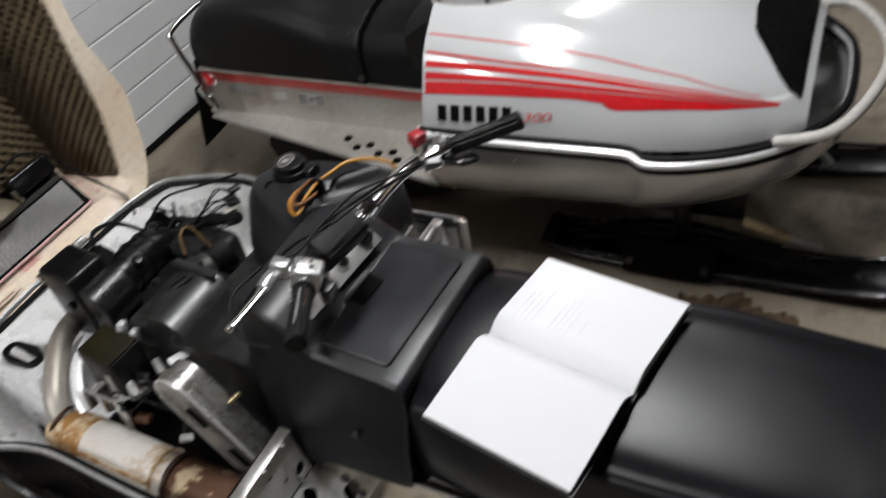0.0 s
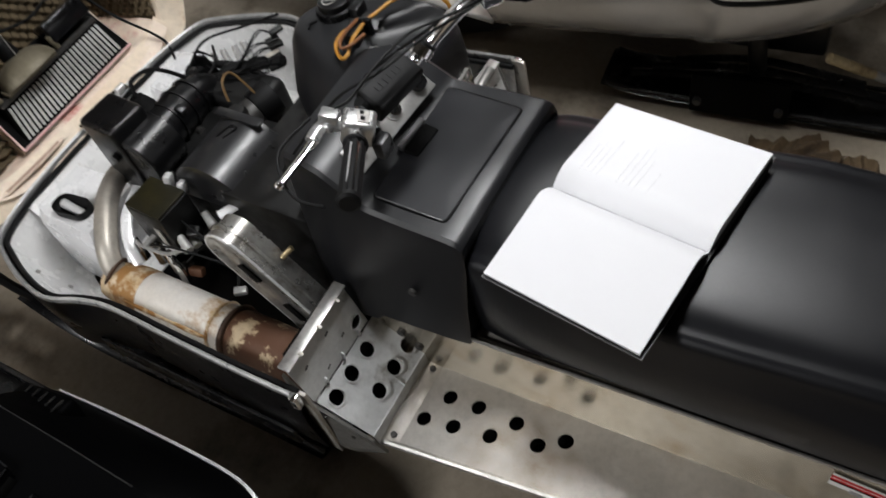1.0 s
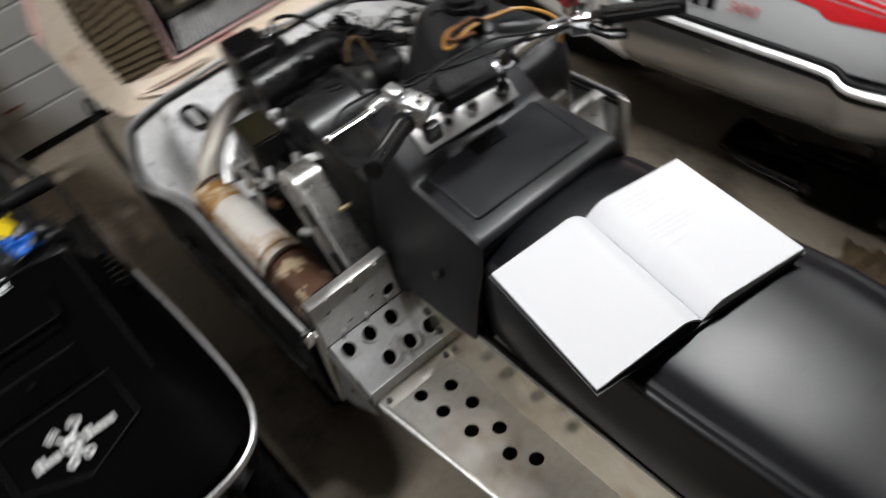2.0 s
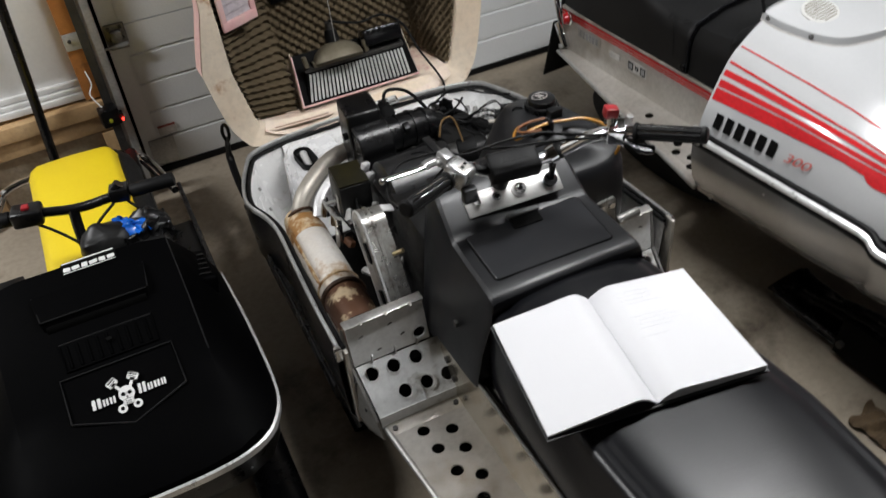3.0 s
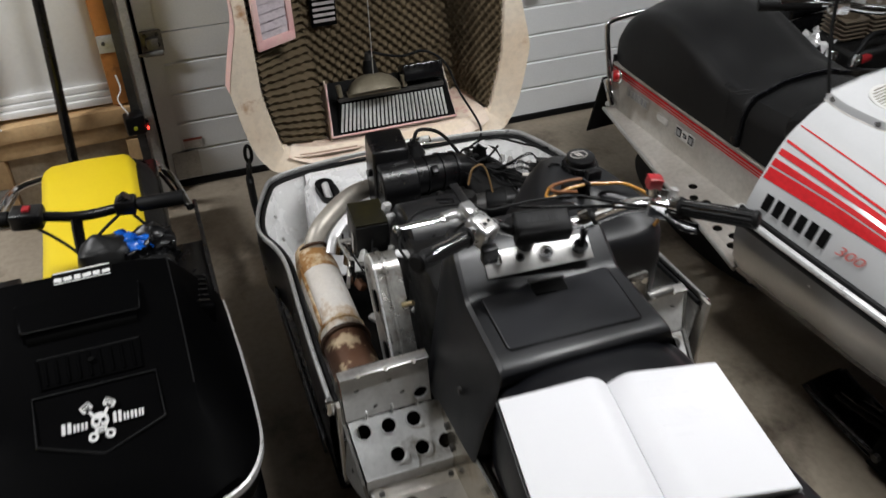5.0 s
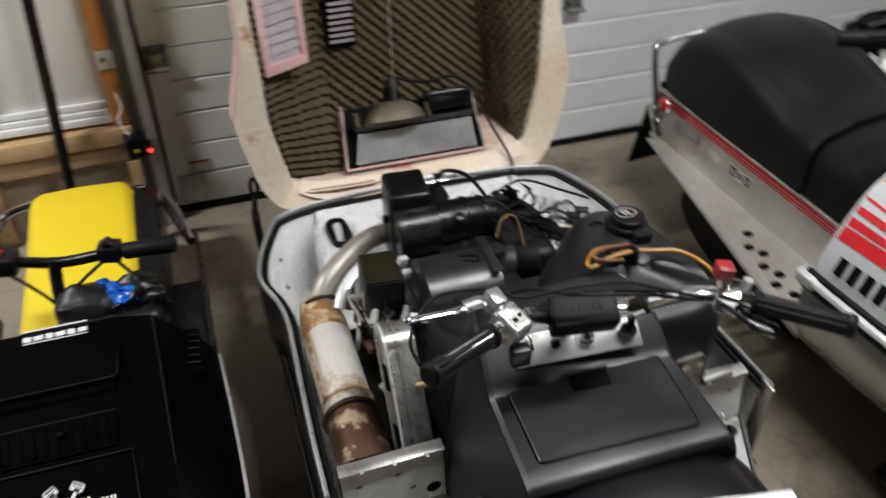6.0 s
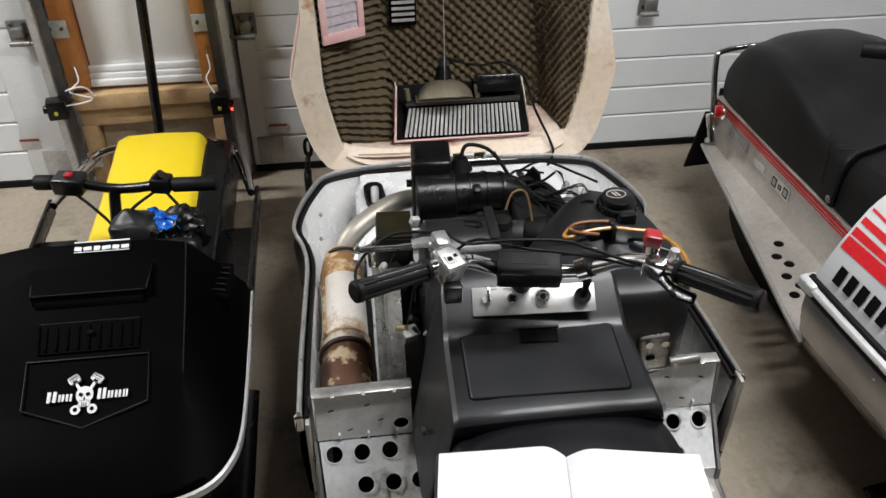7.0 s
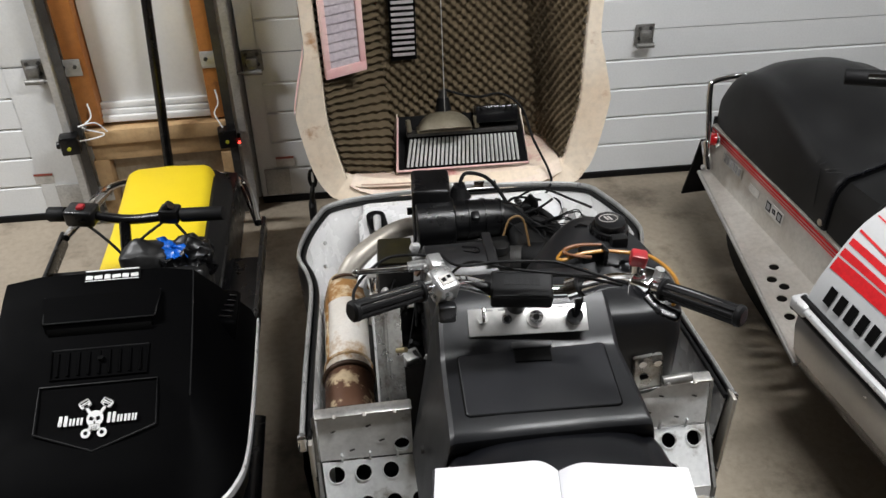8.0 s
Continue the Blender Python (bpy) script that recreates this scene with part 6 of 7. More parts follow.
pent = [on_hood(-0.111, 0.222, 0.001), on_hood(0.120, 0.222, 0.001), on_hood(0.122, 0.132, 0.001), on_hood(0.004, 0.092, 0.001), on_hood(-0.112, 0.132, 0.001), on_hood(-0.111, 0.222, 0.001)]
part("panel_edge", tube(bmesh.new(), pent[2:5], 0.0024, 6, False), HOOD_GLINT, bkhood)
part("panel_edge", tube(bmesh.new(), pent[4:] + pent[1:3], 0.0018, 6, False), HOOD_GLINT, bkhood)
for a in ((-0.119, 0.404), (0.119, 0.404)):
    part("scoop_edge", tube(bmesh.new(), [on_hood(a[0], a[1], 0.008), on_hood(a[0] * 0.95, 0.338, 0.020)], 0.0016, 6), HOOD_GLINT, bkhood)
part("scoop_edge", tube(bmesh.new(), [on_hood(-0.114, 0.338, 0.019), on_hood(0.110, 0.338, 0.019)], 0.0016, 6), HOOD_GLINT, bkhood)
# white emblem: two crossed pistons behind a round head, between two rows of bars
MARK_UP = Matrix.Rotation(math.atan(0.432), 4, "X")
logo = part("decal", B(on_hood(0.004, 0.152, 0.0008), (0.022, 0.030, 0.0008), (23.4, 0, 0)), DECAL_WHITE, bkhood, "white garage emblem with crossed pistons")


def decal_at(u, y, w, h, a, mat, dh=0.0):
    bm = box(bmesh.new(), (0, 0, 0), (w, h, 0.0008), (0, 0, 0), min(w, h) * 0.22)
    bm.transform(Matrix.Translation(on_hood(u + 0.004, y, 0.0018 + dh)) @ MARK_UP @ Matrix.Rotation(radians(a), 4, "Z"))
    part("mark", bm, mat, logo)


def decal_disc(u, y, r, mat, dh=0.0, tall=1.0):
    o = on_hood(u + 0.004, y, 0.0016 + dh)
    part("mark", loft(bmesh.new(), [ring_pts(o + V(0, 0, h), V(1, 0, 0), V(0, 0.918 * tall, 0.397 * tall), r, 16) for h in (0, 0.0007)]), mat, logo)


for s in (-1, 1):
    decal_at(s * 0.012, 0.166, 0.006, 0.036, s * -32, DECAL_WHITE)
    decal_at(s * 0.0215, 0.1815, 0.022, 0.016, s * -32, DECAL_WHITE)
    decal_at(s * 0.0232, 0.1845, 0.016, 0.0022, s * -32, INK_AND_SHADE, 0.0007)
    decal_at(s * 0.0212, 0.1807, 0.016, 0.0014, s * -32, INK_AND_SHADE, 0.0007)
    decal_at(s * 0.0190, 0.1762, 0.009, 0.006, s * -32, INK_AND_SHADE, 0.0007)
    decal_disc(s * 0.0155, 0.1255, 0.0095, DECAL_WHITE)
    decal_disc(s * 0.0155, 0.1255, 0.0040, INK_AND_SHADE, 0.0007)
    decal_at(s * 0.0085, 0.136, 0.005, 0.020, s * 28, DECAL_WHITE)
decal_disc(0, 0.152, 0.0165, DECAL_WHITE, 0.0004, 1.05)
decal_at(0, 0.136, 0.019, 0.013, 0, DECAL_WHITE, 0.0004)
for s in (-1, 1):
    decal_at(s * 0.0065, 0.152, 0.0075, 0.007, s * 20, INK_AND_SHADE, 0.0014)
    decal_at(s * 0.004, 0.134, 0.0014, 0.009, 0, INK_AND_SHADE, 0.0014)
decal_at(0, 0.1445, 0.003, 0.005, 0, INK_AND_SHADE, 0.0014)
decal_at(0, 0.134, 0.0014, 0.009, 0, INK_AND_SHADE, 0.0014)
for u0, widths in ((-0.0705, (0.019, 0.0115, 0.0125)), (0.0235, (0.0165, 0.011, 0.0125, 0.010))):
    u = u0
    for k, w in enumerate(widths):
        tall = 0.022 if k == 0 else 0.015
        for e in (0.22, 0.78):
            decal_at(u + w * e, 0.1495 + (tall - 0.015) * 0.4, w * 0.36, tall, -4, DECAL_WHITE)
        u += w + 0.0024
# white lettered badge along the rear edge, unreadable
bdg = part("badge", B((BX + 0.026, 0.449, 0.5085), (0.118, 0.026, 0.002), (23, 0, 0)), INK_AND_SHADE, bkhood, "white lettered badge on the hood edge")
for k, (w, h) in enumerate(((0.015, 0.010), (0.017, 0.009), (0.013, 0.011), (0.018, 0.009), (0.014, 0.010), (0.016, 0.009))):
    part("bar", B((BX - 0.022 + 0.0190 * k, 0.4455, 0.5085), (w, h, 0.002), (23, 0, (-9, 6, -4, 9, -7, 4)[k]), 0.0015), DECAL_WHITE, bdg)
for dy, dz, h in ((0.0105, 0.0055, 0.0028), (-0.0115, -0.0040, 0.0018)):
    part("outline", B((BX + 0.026, 0.449 + dy, 0.5095 + dz), (0.112, h, 0.002), (23, 0, 0)), DECAL_WHITE, bdg)
# body behind the hood, seat, handlebar
part("tunnel", B((BX + 0.05, 0.88, 0.20), (0.31, 0.74, 0.16), bevel=0.01), BLACK_PLASTIC, bs, "black tunnel")
for s in (-1, 1):
    part("footwell", B((BX + s * 0.235, 0.68, 0.19), (0.10, 0.42, 0.02), (3, 0, 0), 0.004), BLACK_PLASTIC, bs, "black footwell")
    part("side_rail", B((BX + s * 0.285, 0.80, 0.215), (0.012, 0.50, 0.05), (0, 0, 0), 0.004), BLACK_GLOSS, bs)
    part("bumper_end", C((BX + s * 0.20, 1.30, 0.22), (BX + s * 0.27, 1.02, 0.235), 0.011), CHROME, bs)
    part("ski", T((bk(s * 0.24, 0.45, 0.03), bk(s * 0.24, 0.10, 0.025), bk(s * 0.24, -0.18, 0.03), bk(s * 0.24, -0.34, 0.10), bk(s * 0.24, -0.40, 0.17)), 0.05, 12, 6, 0.22), BLACK_GLOSS, bs, "black steel ski")
part("cowl", B((BX + 0.11, 0.53, 0.36), (0.20, 0.12, 0.20), (-15, 0, 0), 0.02, 3), ENGINE_BLACK, bs)
side_vent = part("side_vent", B((BX + 0.245, 0.47, 0.345), (0.045, 0.17, 0.07), (-14, 12, 0), 0.012, 3), BLACK_HOOD, bs, "black ribbed side vent")
for k in range(5):
    part("vent_rib", B((BX + 0.250, 0.41 + 0.026 * k, 0.398 - 0.006 * k), (0.03, 0.006, 0.006), (0, 12, 0), 0.002), BLACK_GLOSS, side_vent)
part("rear_hoop", T((bk(-0.27, 1.02, 0.235), bk(-0.20, 1.28, 0.235), bk(0, 1.31, 0.24), bk(0.20, 1.28, 0.235), bk(0.27, 1.02, 0.235)), 0.011, 10), CHROME, bs)
bm = bmesh.new()
rings = []
for y, z, h in ((0.44, 0.33, 0.118), (0.47, 0.352, 0.122), (0.60, 0.355, 0.124), (0.70, 0.355, 0.122), (0.9, 0.352, 0.122), (1.05, 0.358, 0.122), (1.135, 0.368, 0.12), (1.17, 0.355, 0.115), (1.18, 0.33, 0.11)):
    h *= 0.95
    rings.append([bk(x + 0.028, y, zz) for x, zz in ((-h - 0.012, z - 0.03), (-h, z - 0.008), (-h + 0.015, z), (0, z + 0.004), (h - 0.015, z), (h, z - 0.008), (h + 0.012, z - 0.03))])
loft(bm, rings)
bseat = part("seat", bm, YELLOW, bs, "bright yellow vinyl seat top with black sides")
bm = bmesh.new()
rings = []
for y, z, h in ((0.44, 0.31, 0.136), (0.5, 0.33, 0.141), (0.62, 0.333, 0.142), (0.9, 0.335, 0.143), (1.12, 0.345, 0.143), (1.185, 0.33, 0.134), (1.20, 0.29, 0.124)):
    rings.append([bk(x + 0.036, y, zz) for x, zz in ((-h + 0.05, 0.27), (-h + 0.05, z - 0.03), (-h + 0.045, z - 0.006), (h - 0.02, z - 0.004), (h + 0.008, z - 0.03), (h + 0.022, 0.27))])
loft(bm, rings)
part("seat_side", bm, COVER_VINYL, bseat, "black vinyl seat sides")
hbk = part("handlebar", T((V(-0.985, 0.672, 0.535), V(-0.90, 0.655, 0.538), V(-0.80, 0.632, 0.530), V(-0.70, 0.612, 0.545), V(-0.577, 0.586, 0.558)), 0.0115, 12), BLACK_GLOSS, bs, "black handlebar with black grips")
part("grip", C((-0.575, 0.585, 0.5585), (-0.675, 0.606, 0.548), 0.0165, bevel=0.003), RUBBER, hbk)
part("grip", C((-0.988, 0.673, 0.5345), (-0.945, 0.664, 0.537), 0.0175, bevel=0.003), RUBBER, hbk)
part("switch_block", B((-0.908, 0.655, 0.538), (0.07, 0.05, 0.042), (0, 0, -12), 0.008, 3), BLACK_PLASTIC, hbk)
part("stop_button", B((-0.906, 0.652, 0.561), (0.016, 0.018, 0.010), (0, 0, -12), 0.002), RED_PLASTIC, hbk, "red stop button")
part("lever_clamp", B((-0.70, 0.612, 0.55), (0.045, 0.04, 0.035), (0, 0, -12), 0.006), BLACK_PLASTIC, hbk)
part("lever_clamp", C((-0.71, 0.612, 0.56), (-0.695, 0.61, 0.575), 0.012), BLACK_GLOSS, hbk)
part("bar_stem", T((V(-0.81, 0.632, 0.53), V(-0.815, 0.615, 0.48), V(-0.815, 0.56, 0.40)), 0.013, 10), BLACK_GLOSS, bs)
for pts in (((-0.90, 0.64, 0.52), (-0.86, 0.61, 0.50), (-0.82, 0.585, 0.46), (-0.80, 0.55, 0.42)), ((-0.72, 0.60, 0.535), (-0.78, 0.57, 0.50), (-0.80, 0.55, 0.44)), ((-0.69, 0.60, 0.53), (-0.65, 0.57, 0.47), (-0.68, 0.52, 0.45))):
    part("cable", T(pts, 0.0035, 8), RUBBER, hbk)
# loose black bag and a blue sheet behind the bar
bm = bmesh.new()
bmesh.ops.create_icosphere(bm, subdivisions=4, radius=1, matrix=Matrix.Translation((-0.672, 0.565, 0.455)) @ Matrix.Diagonal((0.062, 0.052, 0.046, 1)))
for v in bm.verts:
    v.co += 0.020 * noise.noise_vector(v.co * 28) + 0.012 * noise.noise_vector(v.co * 70)
solo("plastic_bag", bm, BLACK_PLASTIC, "crumpled glossy black plastic bag on the cowl", "bag", smooth=60)
bm = bmesh.new()
bmesh.ops.create_icosphere(bm, subdivisions=4, radius=1, matrix=Matrix.Translation((-0.765, 0.565, 0.455)) @ Matrix.Diagonal((0.066, 0.055, 0.05, 1)))
for v in bm.verts:
    v.co += 0.014 * noise.noise_vector(v.co * 25)
part("wiring_cover", bm, ENGINE_BLACK, bs)
def cloth(u, v):
    fold = noise.noise_vector(V(u * 2.6, v * 2.6, 0.7)) * 0.020 + noise.noise_vector(V(u * 6, v * 6, 3.1)) * 0.006
    return V(-0.700 + 0.050 * (u - 0.5) + 0.030 * (v - 0.5), 0.556 - 0.075 * (v - 0.5), 0.500 - 0.014 * v) + fold


solo("blue_cloth", thicken(grid(bmesh.new(), cloth, 12, 14), (0, 0, -0.002)), BLUE, "crumpled bright blue plastic sheet on the wiring", "plastic sheet", smooth=60)


# ---- white snowmobile facing the camera side ----
WM = Matrix.Translation((1.04, 0.4, 0)) @ Matrix.Rotation(radians(185.3), 4, "Z")
ws = thing("snowmobile", label="white vintage snowmobile with red stripes and black seat, on concrete", category="snowmobile", m=WM)


def wpart(name, bm, mat, parent, label="", smooth=35):
    return part(name, bm, mat, parent, label, smooth)


# hood: sections from the dash to the nose; half outline from the rim to the middle
HS = [  # y, [(x, z) ...]
    (0.165, [(0.412, 0.475), (0.395, 0.54), (0.345, 0.645), (0.300, 0.690), (0.235, 0.729), (0.12, 0.744), (0.0, 0.748)]),
    (0.45, [(0.395, 0.468), (0.380, 0.525), (0.340, 0.612), (0.295, 0.650), (0.232, 0.687), (0.12, 0.702), (0.0, 0.707)]),
    (0.65, [(0.382, 0.466), (0.368, 0.512), (0.328, 0.585), (0.285, 0.618), (0.225, 0.649), (0.12, 0.664), (0.0, 0.669)]),
    (0.82, [(0.350, 0.466), (0.338, 0.505), (0.300, 0.560), (0.262, 0.588), (0.205, 0.612), (0.11, 0.628), (0.0, 0.634)]),
    (0.95, [(0.285, 0.468), (0.276, 0.500), (0.245, 0.540), (0.215, 0.560), (0.17, 0.578), (0.09, 0.590), (0.0, 0.594)]),
    (1.01, [(0.245, 0.470), (0.238, 0.496), (0.212, 0.520), (0.185, 0.535), (0.145, 0.548), (0.08, 0.556), (0.0, 0.560)])]


def full(half, y):
    return [V(x, y, z) for x, z in half] + [V(-x, y, z) for x, z in reversed(half[:-1])]


bm = bmesh.new()
dense = []
cols = [curve([(p[1][k][0], p[0], p[1][k][1]) for p in HS], 5) for k in range(7)]
for i in range(len(cols[0])):
    half = [Vector(c[i]) for c in cols]
    dense.append([V(*h) for h in half] + [V(-h.x, h.y, h.z) for h in reversed(half[:-1])])
bm = bmesh.new()
fine = []
for r in dense:
    q = curve(r, 3)
    fine.append(q)
loft(bm, fine, closed=False)
wh = wpart("hood", bm, WHITE_GLOSS, ws, "glossy white hood with red stripes")


def side_point(y, t, out=0.0):
    """A point on the near flank of the hood: t runs from the rim (0) over the shoulder (1) to the deck (2)."""
    k = 0
    while k < len(fine) - 2 and fine[k + 1][0].y < y:
        k += 1
    q = max(0.0, min(1.0, (y - fine[k][0].y) / (fine[k + 1][0].y - fine[k][0].y)))
    i = min(len(fine[k]) - 2, int(t * 9))
    f = t * 9 - i
    lo, hi = fine[k][i].lerp(fine[k + 1][i], q), fine[k][i + 1].lerp(fine[k + 1][i + 1], q)
    d = (hi - lo).normalized()
    return lo.lerp(hi, f) + V(d.z, 0, -d.x) * out


def between(pts, y):
    for (y0, t0), (y1, t1) in zip(pts, pts[1:]):
        if y <= y1:
            return t0 + (t1 - t0) * max(0.0, (y - y0) / (y1 - y0))
    return pts[-1][1]


def stripe(lo, hi):
    """A painted stripe between two lines (y, t) on the flank."""
    y0, y1 = lo[0][0], lo[-1][0]

    def f(u, v):
        y = y0 + (y1 - y0) * u
        a, b = between(lo, y), between(hi, y)
        return side_point(y, a + (b - a) * v, 0.0016)
    wpart("stripe", grid(bmesh.new(), f, 90, 4), RED, wh, "red stripe")


def shifted(pts, d):
    return [(y, t + d) for y, t in pts]


l1 = [(0.172, 0.93), (0.37, 1.01), (0.48, 1.037), (0.58, 1.037), (0.75, 0.98), (0.91, 0.74)]
l2 = [(0.172, 0.705), (0.37, 0.75), (0.52, 0.795), (0.62, 0.797), (0.80, 0.79), (0.893, 0.69), (0.95, 0.615)]
stripe(shifted(l1, -0.008), shifted(l1, 0.010))
stripe(shifted(l2, -0.012), shifted(l2, 0.013))
stripe([(0.172, 0.588), (0.38, 0.645), (0.53, 0.69), (0.62, 0.706), (0.803, 0.715), (0.95, 0.603)], [(0.172, 0.632), (0.373, 0.70), (0.525, 0.748), (0.61, 0.762), (0.803, 0.748), (0.95, 0.610)])
stripe([(0.172, 0.508), (0.39, 0.577), (0.55, 0.613), (0.63, 0.636), (0.803, 0.672), (0.95, 0.595)], [(0.172, 0.555), (0.385, 0.615), (0.54, 0.653), (0.625, 0.674), (0.803, 0.70), (0.95, 0.60)])
stripe([(0.172, 0.418), (0.41, 0.488), (0.532, 0.53), (0.588, 0.53), (0.60, 0.495), (0.62, 0.488), (0.75, 0.552), (0.863, 0.583), (0.95, 0.580)], [(0.172, 0.496), (0.39, 0.564), (0.55, 0.601), (0.63, 0.624), (0.803, 0.662), (0.95, 0.592)])
# maker's mark as six plain black bars, then the number
for k in range(6):
    y = 0.205 + 0.0315 * k
    bm = bmesh.new()
    grid(bm, lambda u, v: side_point(y + 0.021 * u, 0.205 + 0.148 * v + 0.0085 * k, 0.004), 2, 3)
    wpart("bar", thicken(bm, (0.0006, 0, 0)), INK_AND_SHADE, wh)
fc = bpy.data.curves.new("number", "FONT")
fc.body, fc.size, fc.shear, fc.extrude = "300", 0.028, 0.3, 0.0004
tmp = new("number_tmp", fc)
me = bpy.data.meshes.new_from_object(tmp)
bpy.data.objects.remove(tmp)
bm = bmesh.new()
bm.from_mesh(me)
bmesh.ops.scale(bm, vec=(1.62, 1.1, 1), verts=bm.verts)
p0 = side_point(0.407, 0.285, 0.005)
ty = (side_point(0.495, 0.325, 0.005) - p0).normalized()
tz = (side_point(0.407, 0.37, 0.005) - p0).normalized()
tn = ty.cross(tz).normalized()
tz = tn.cross(ty)
bm.transform(Matrix.Translation(p0) @ Matrix((ty, tz, tn)).transposed().to_4x4())
wpart("number", bm, surf("pale_red", (0.62, 0.16, 0.14), rough=0.3), wh, "pale red number", 0)
# raised dash deck with a round cover, windshield on its rear edge
def hood_top(x, y):
    k = 0
    while k < len(fine) - 2 and fine[k + 1][0].y < y:
        k += 1
    q = max(0.0, min(1.0, (y - fine[k][0].y) / (fine[k + 1][0].y - fine[k][0].y)))
    ring = [a.lerp(b, q) for a, b in zip(fine[k], fine[k + 1])]
    for a, b in zip(ring, ring[1:]):
        if b.x <= x <= a.x:
            return a.z + (b.z - a.z) * (a.x - x) / max(1e-6, a.x - b.x)
    return ring[len(ring) // 2].z


deck_half = [(0.243, 0.158), (0.240, 0.22), (0.216, 0.30), (0.182, 0.345), (0.13, 0.368), (0.075, 0.38), (0.0, 0.385)]
deck_out = [Vector(p) for p in curve([(x, y, 0) for x, y in deck_half] + [(-x, y, 0) for x, y in reversed(deck_half[:-1])], 4)]


def deck_ring(k, h):
    return [V(p.x * k, 0.158 + (p.y - 0.158) * k, hood_top(p.x * k, 0.158 + (p.y - 0.158) * k) + h) for p in deck_out]


deck = wpart("dash_deck", loft(bmesh.new(), [deck_ring(1.0, -0.004), deck_ring(0.998, 0.0150), deck_ring(0.993, 0.0190), deck_ring(0.975, 0.0202), deck_ring(0.6, 0.0205), deck_ring(0.2, 0.0205), deck_ring(0.01, 0.0205)], closed=False), WHITE_GLOSS, ws, "raised white dash deck")
wpart("deck_seam", tube(bmesh.new(), deck_ring(1.006, 0.0005), 0.0018, 6), LABEL_GREY, deck, "pale grey seam round the deck")
AGED = surf("aged_white", (0.52, 0.52, 0.50), (0.48, 0.475, 0.45), 0.5, scale=20, grit=0.1)
SLIT = surf("slit_shade", (0.16, 0.14, 0.10), rough=0.7)
for s in (1, -1):
    vent_c = V(s * 0.150, 0.246, hood_top(0.150, 0.246) + 0.019)
    vent_n = V(s * 0.13, 0.20, 1).normalized()
    vx = vent_n.cross(V(0, 1, 0)).normalized()
    vy = vent_n.cross(vx)
    dv = wpart("round_vent", loft(bmesh.new(), [ring_pts(vent_c - vent_n * 0.01, vx, vy, 0.044, 32), ring_pts(vent_c + vent_n * 0.0025, vx, vy, 0.043, 32), ring_pts(vent_c + vent_n * 0.004, vx, vy, 0.039, 32)]), AGED, ws, "round yellowed louvred vent on the dash deck")
    for k in range(-4, 5):
        h = math.sqrt(0.036 ** 2 - (0.0078 * k) ** 2)
        a = vent_c + vy * 0.0078 * k + vent_n * 0.0038
        wpart("slit", tube(bmesh.new(), [a - vx * h, a + vx * h], 0.0016, 6), SLIT, dv)
bm = bmesh.new()
loft(bm, [[V(x, y, zz) for x, zz in ((-w, 0.50), (-w, z - 0.03), (-w + 0.03, z), (0, z + 0.006), (w - 0.03, z), (w, z - 0.03), (w, 0.50))] for y, z, w in ((0.03, 0.615, 0.185), (0.09, 0.66, 0.20), (0.15, 0.705, 0.215))])
wpart("dash_cowl", bm, COVER_VINYL, ws, "black padded dash cowl below the windshield")
for x, y in ((0.236, 0.175), (0.214, 0.285)):
    z = hood_top(x, y)
    wpart("screw", C((x - 0.006, y, z + 0.002), (x + 0.008, y + 0.004, z + 0.009), 0.0065, seg=10), DARK_STEEL, deck)
bm = bmesh.new()
loft(bm, [[V(x * w, 0.166 - dy, hood_top(x, 0.17) + 0.012 + dz) for x in [0.24 - 0.04 * k for k in range(13)]] for dy, dz, w in ((0.0, 0.0, 1.0), (0.05, 0.12, 0.98), (0.08, 0.26, 0.9))], closed=False)
wpart("windshield", thicken(bm, (0, 0.003, 0)), SMOKED, ws, "clear curved plastic windshield")
wpart("windshield_edge", T((V(0.241, 0.163, 0.742), V(0.239, 0.14, 0.80), V(0.23, 0.11, 0.88), V(0.215, 0.086, 0.99)), 0.004, 8), RUBBER, ws)
# nose opening
bm = bmesh.new()
loft(bm, [full([(x * 0.96, z - 0.004) for x, z in HS[-1][1]], 1.0), full([(x * 0.9, 0.47 + (z - 0.47) * 0.7) for x, z in HS[-1][1]], 0.97), full([(x * 0.3, 0.49) for x, z in HS[-1][1]], 0.965)], closed=False)
wpart("nose_opening", bm, INK_AND_SHADE, ws, "dark opening in the nose")
def nose_edge(x):
    return between([(0.0, 0.862), (0.10, 0.872), (0.20, 0.936), (0.225, 0.968)], abs(x))


def nose_panel(u, v):
    x = -0.222 + 0.444 * u
    y = nose_edge(x) + (0.992 - nose_edge(x)) * v
    return V(x, y, hood_top(x, y) + 0.004)


wpart("headlight_panel", grid(bmesh.new(), nose_panel, 24, 6), BLACK_GLOSS, ws, "black headlight recess in the nose")
# rim bumper and pan
wr = [(0.418, 0.155, 0.462), (0.412, 0.28, 0.46), (0.402, 0.45, 0.458), (0.392, 0.60, 0.456), (0.390, 0.66, 0.452), (0.402, 0.70, 0.442), (0.385, 0.79, 0.442), (0.345, 0.89, 0.444), (0.285, 0.98, 0.448), (0.20, 1.055, 0.45), (0.10, 1.09, 0.452)]
wrim = [Vector(p) for p in curve(wr + [(-x, y, z) for x, y, z in reversed(wr)], 4)]
bp = wpart("bumper_strip", tube(bmesh.new(), [p + V(0, 0, 0.006) for p in wrim], 0.0125, 10, True, 0.8), BRIGHT_TRIM, ws, "polished bumper strip over black rubber")
wpart("rubber_strip", tube(bmesh.new(), [V(p.x * 0.995, p.y, p.z - 0.010) for p in wrim], 0.011, 8), RUBBER, bp)
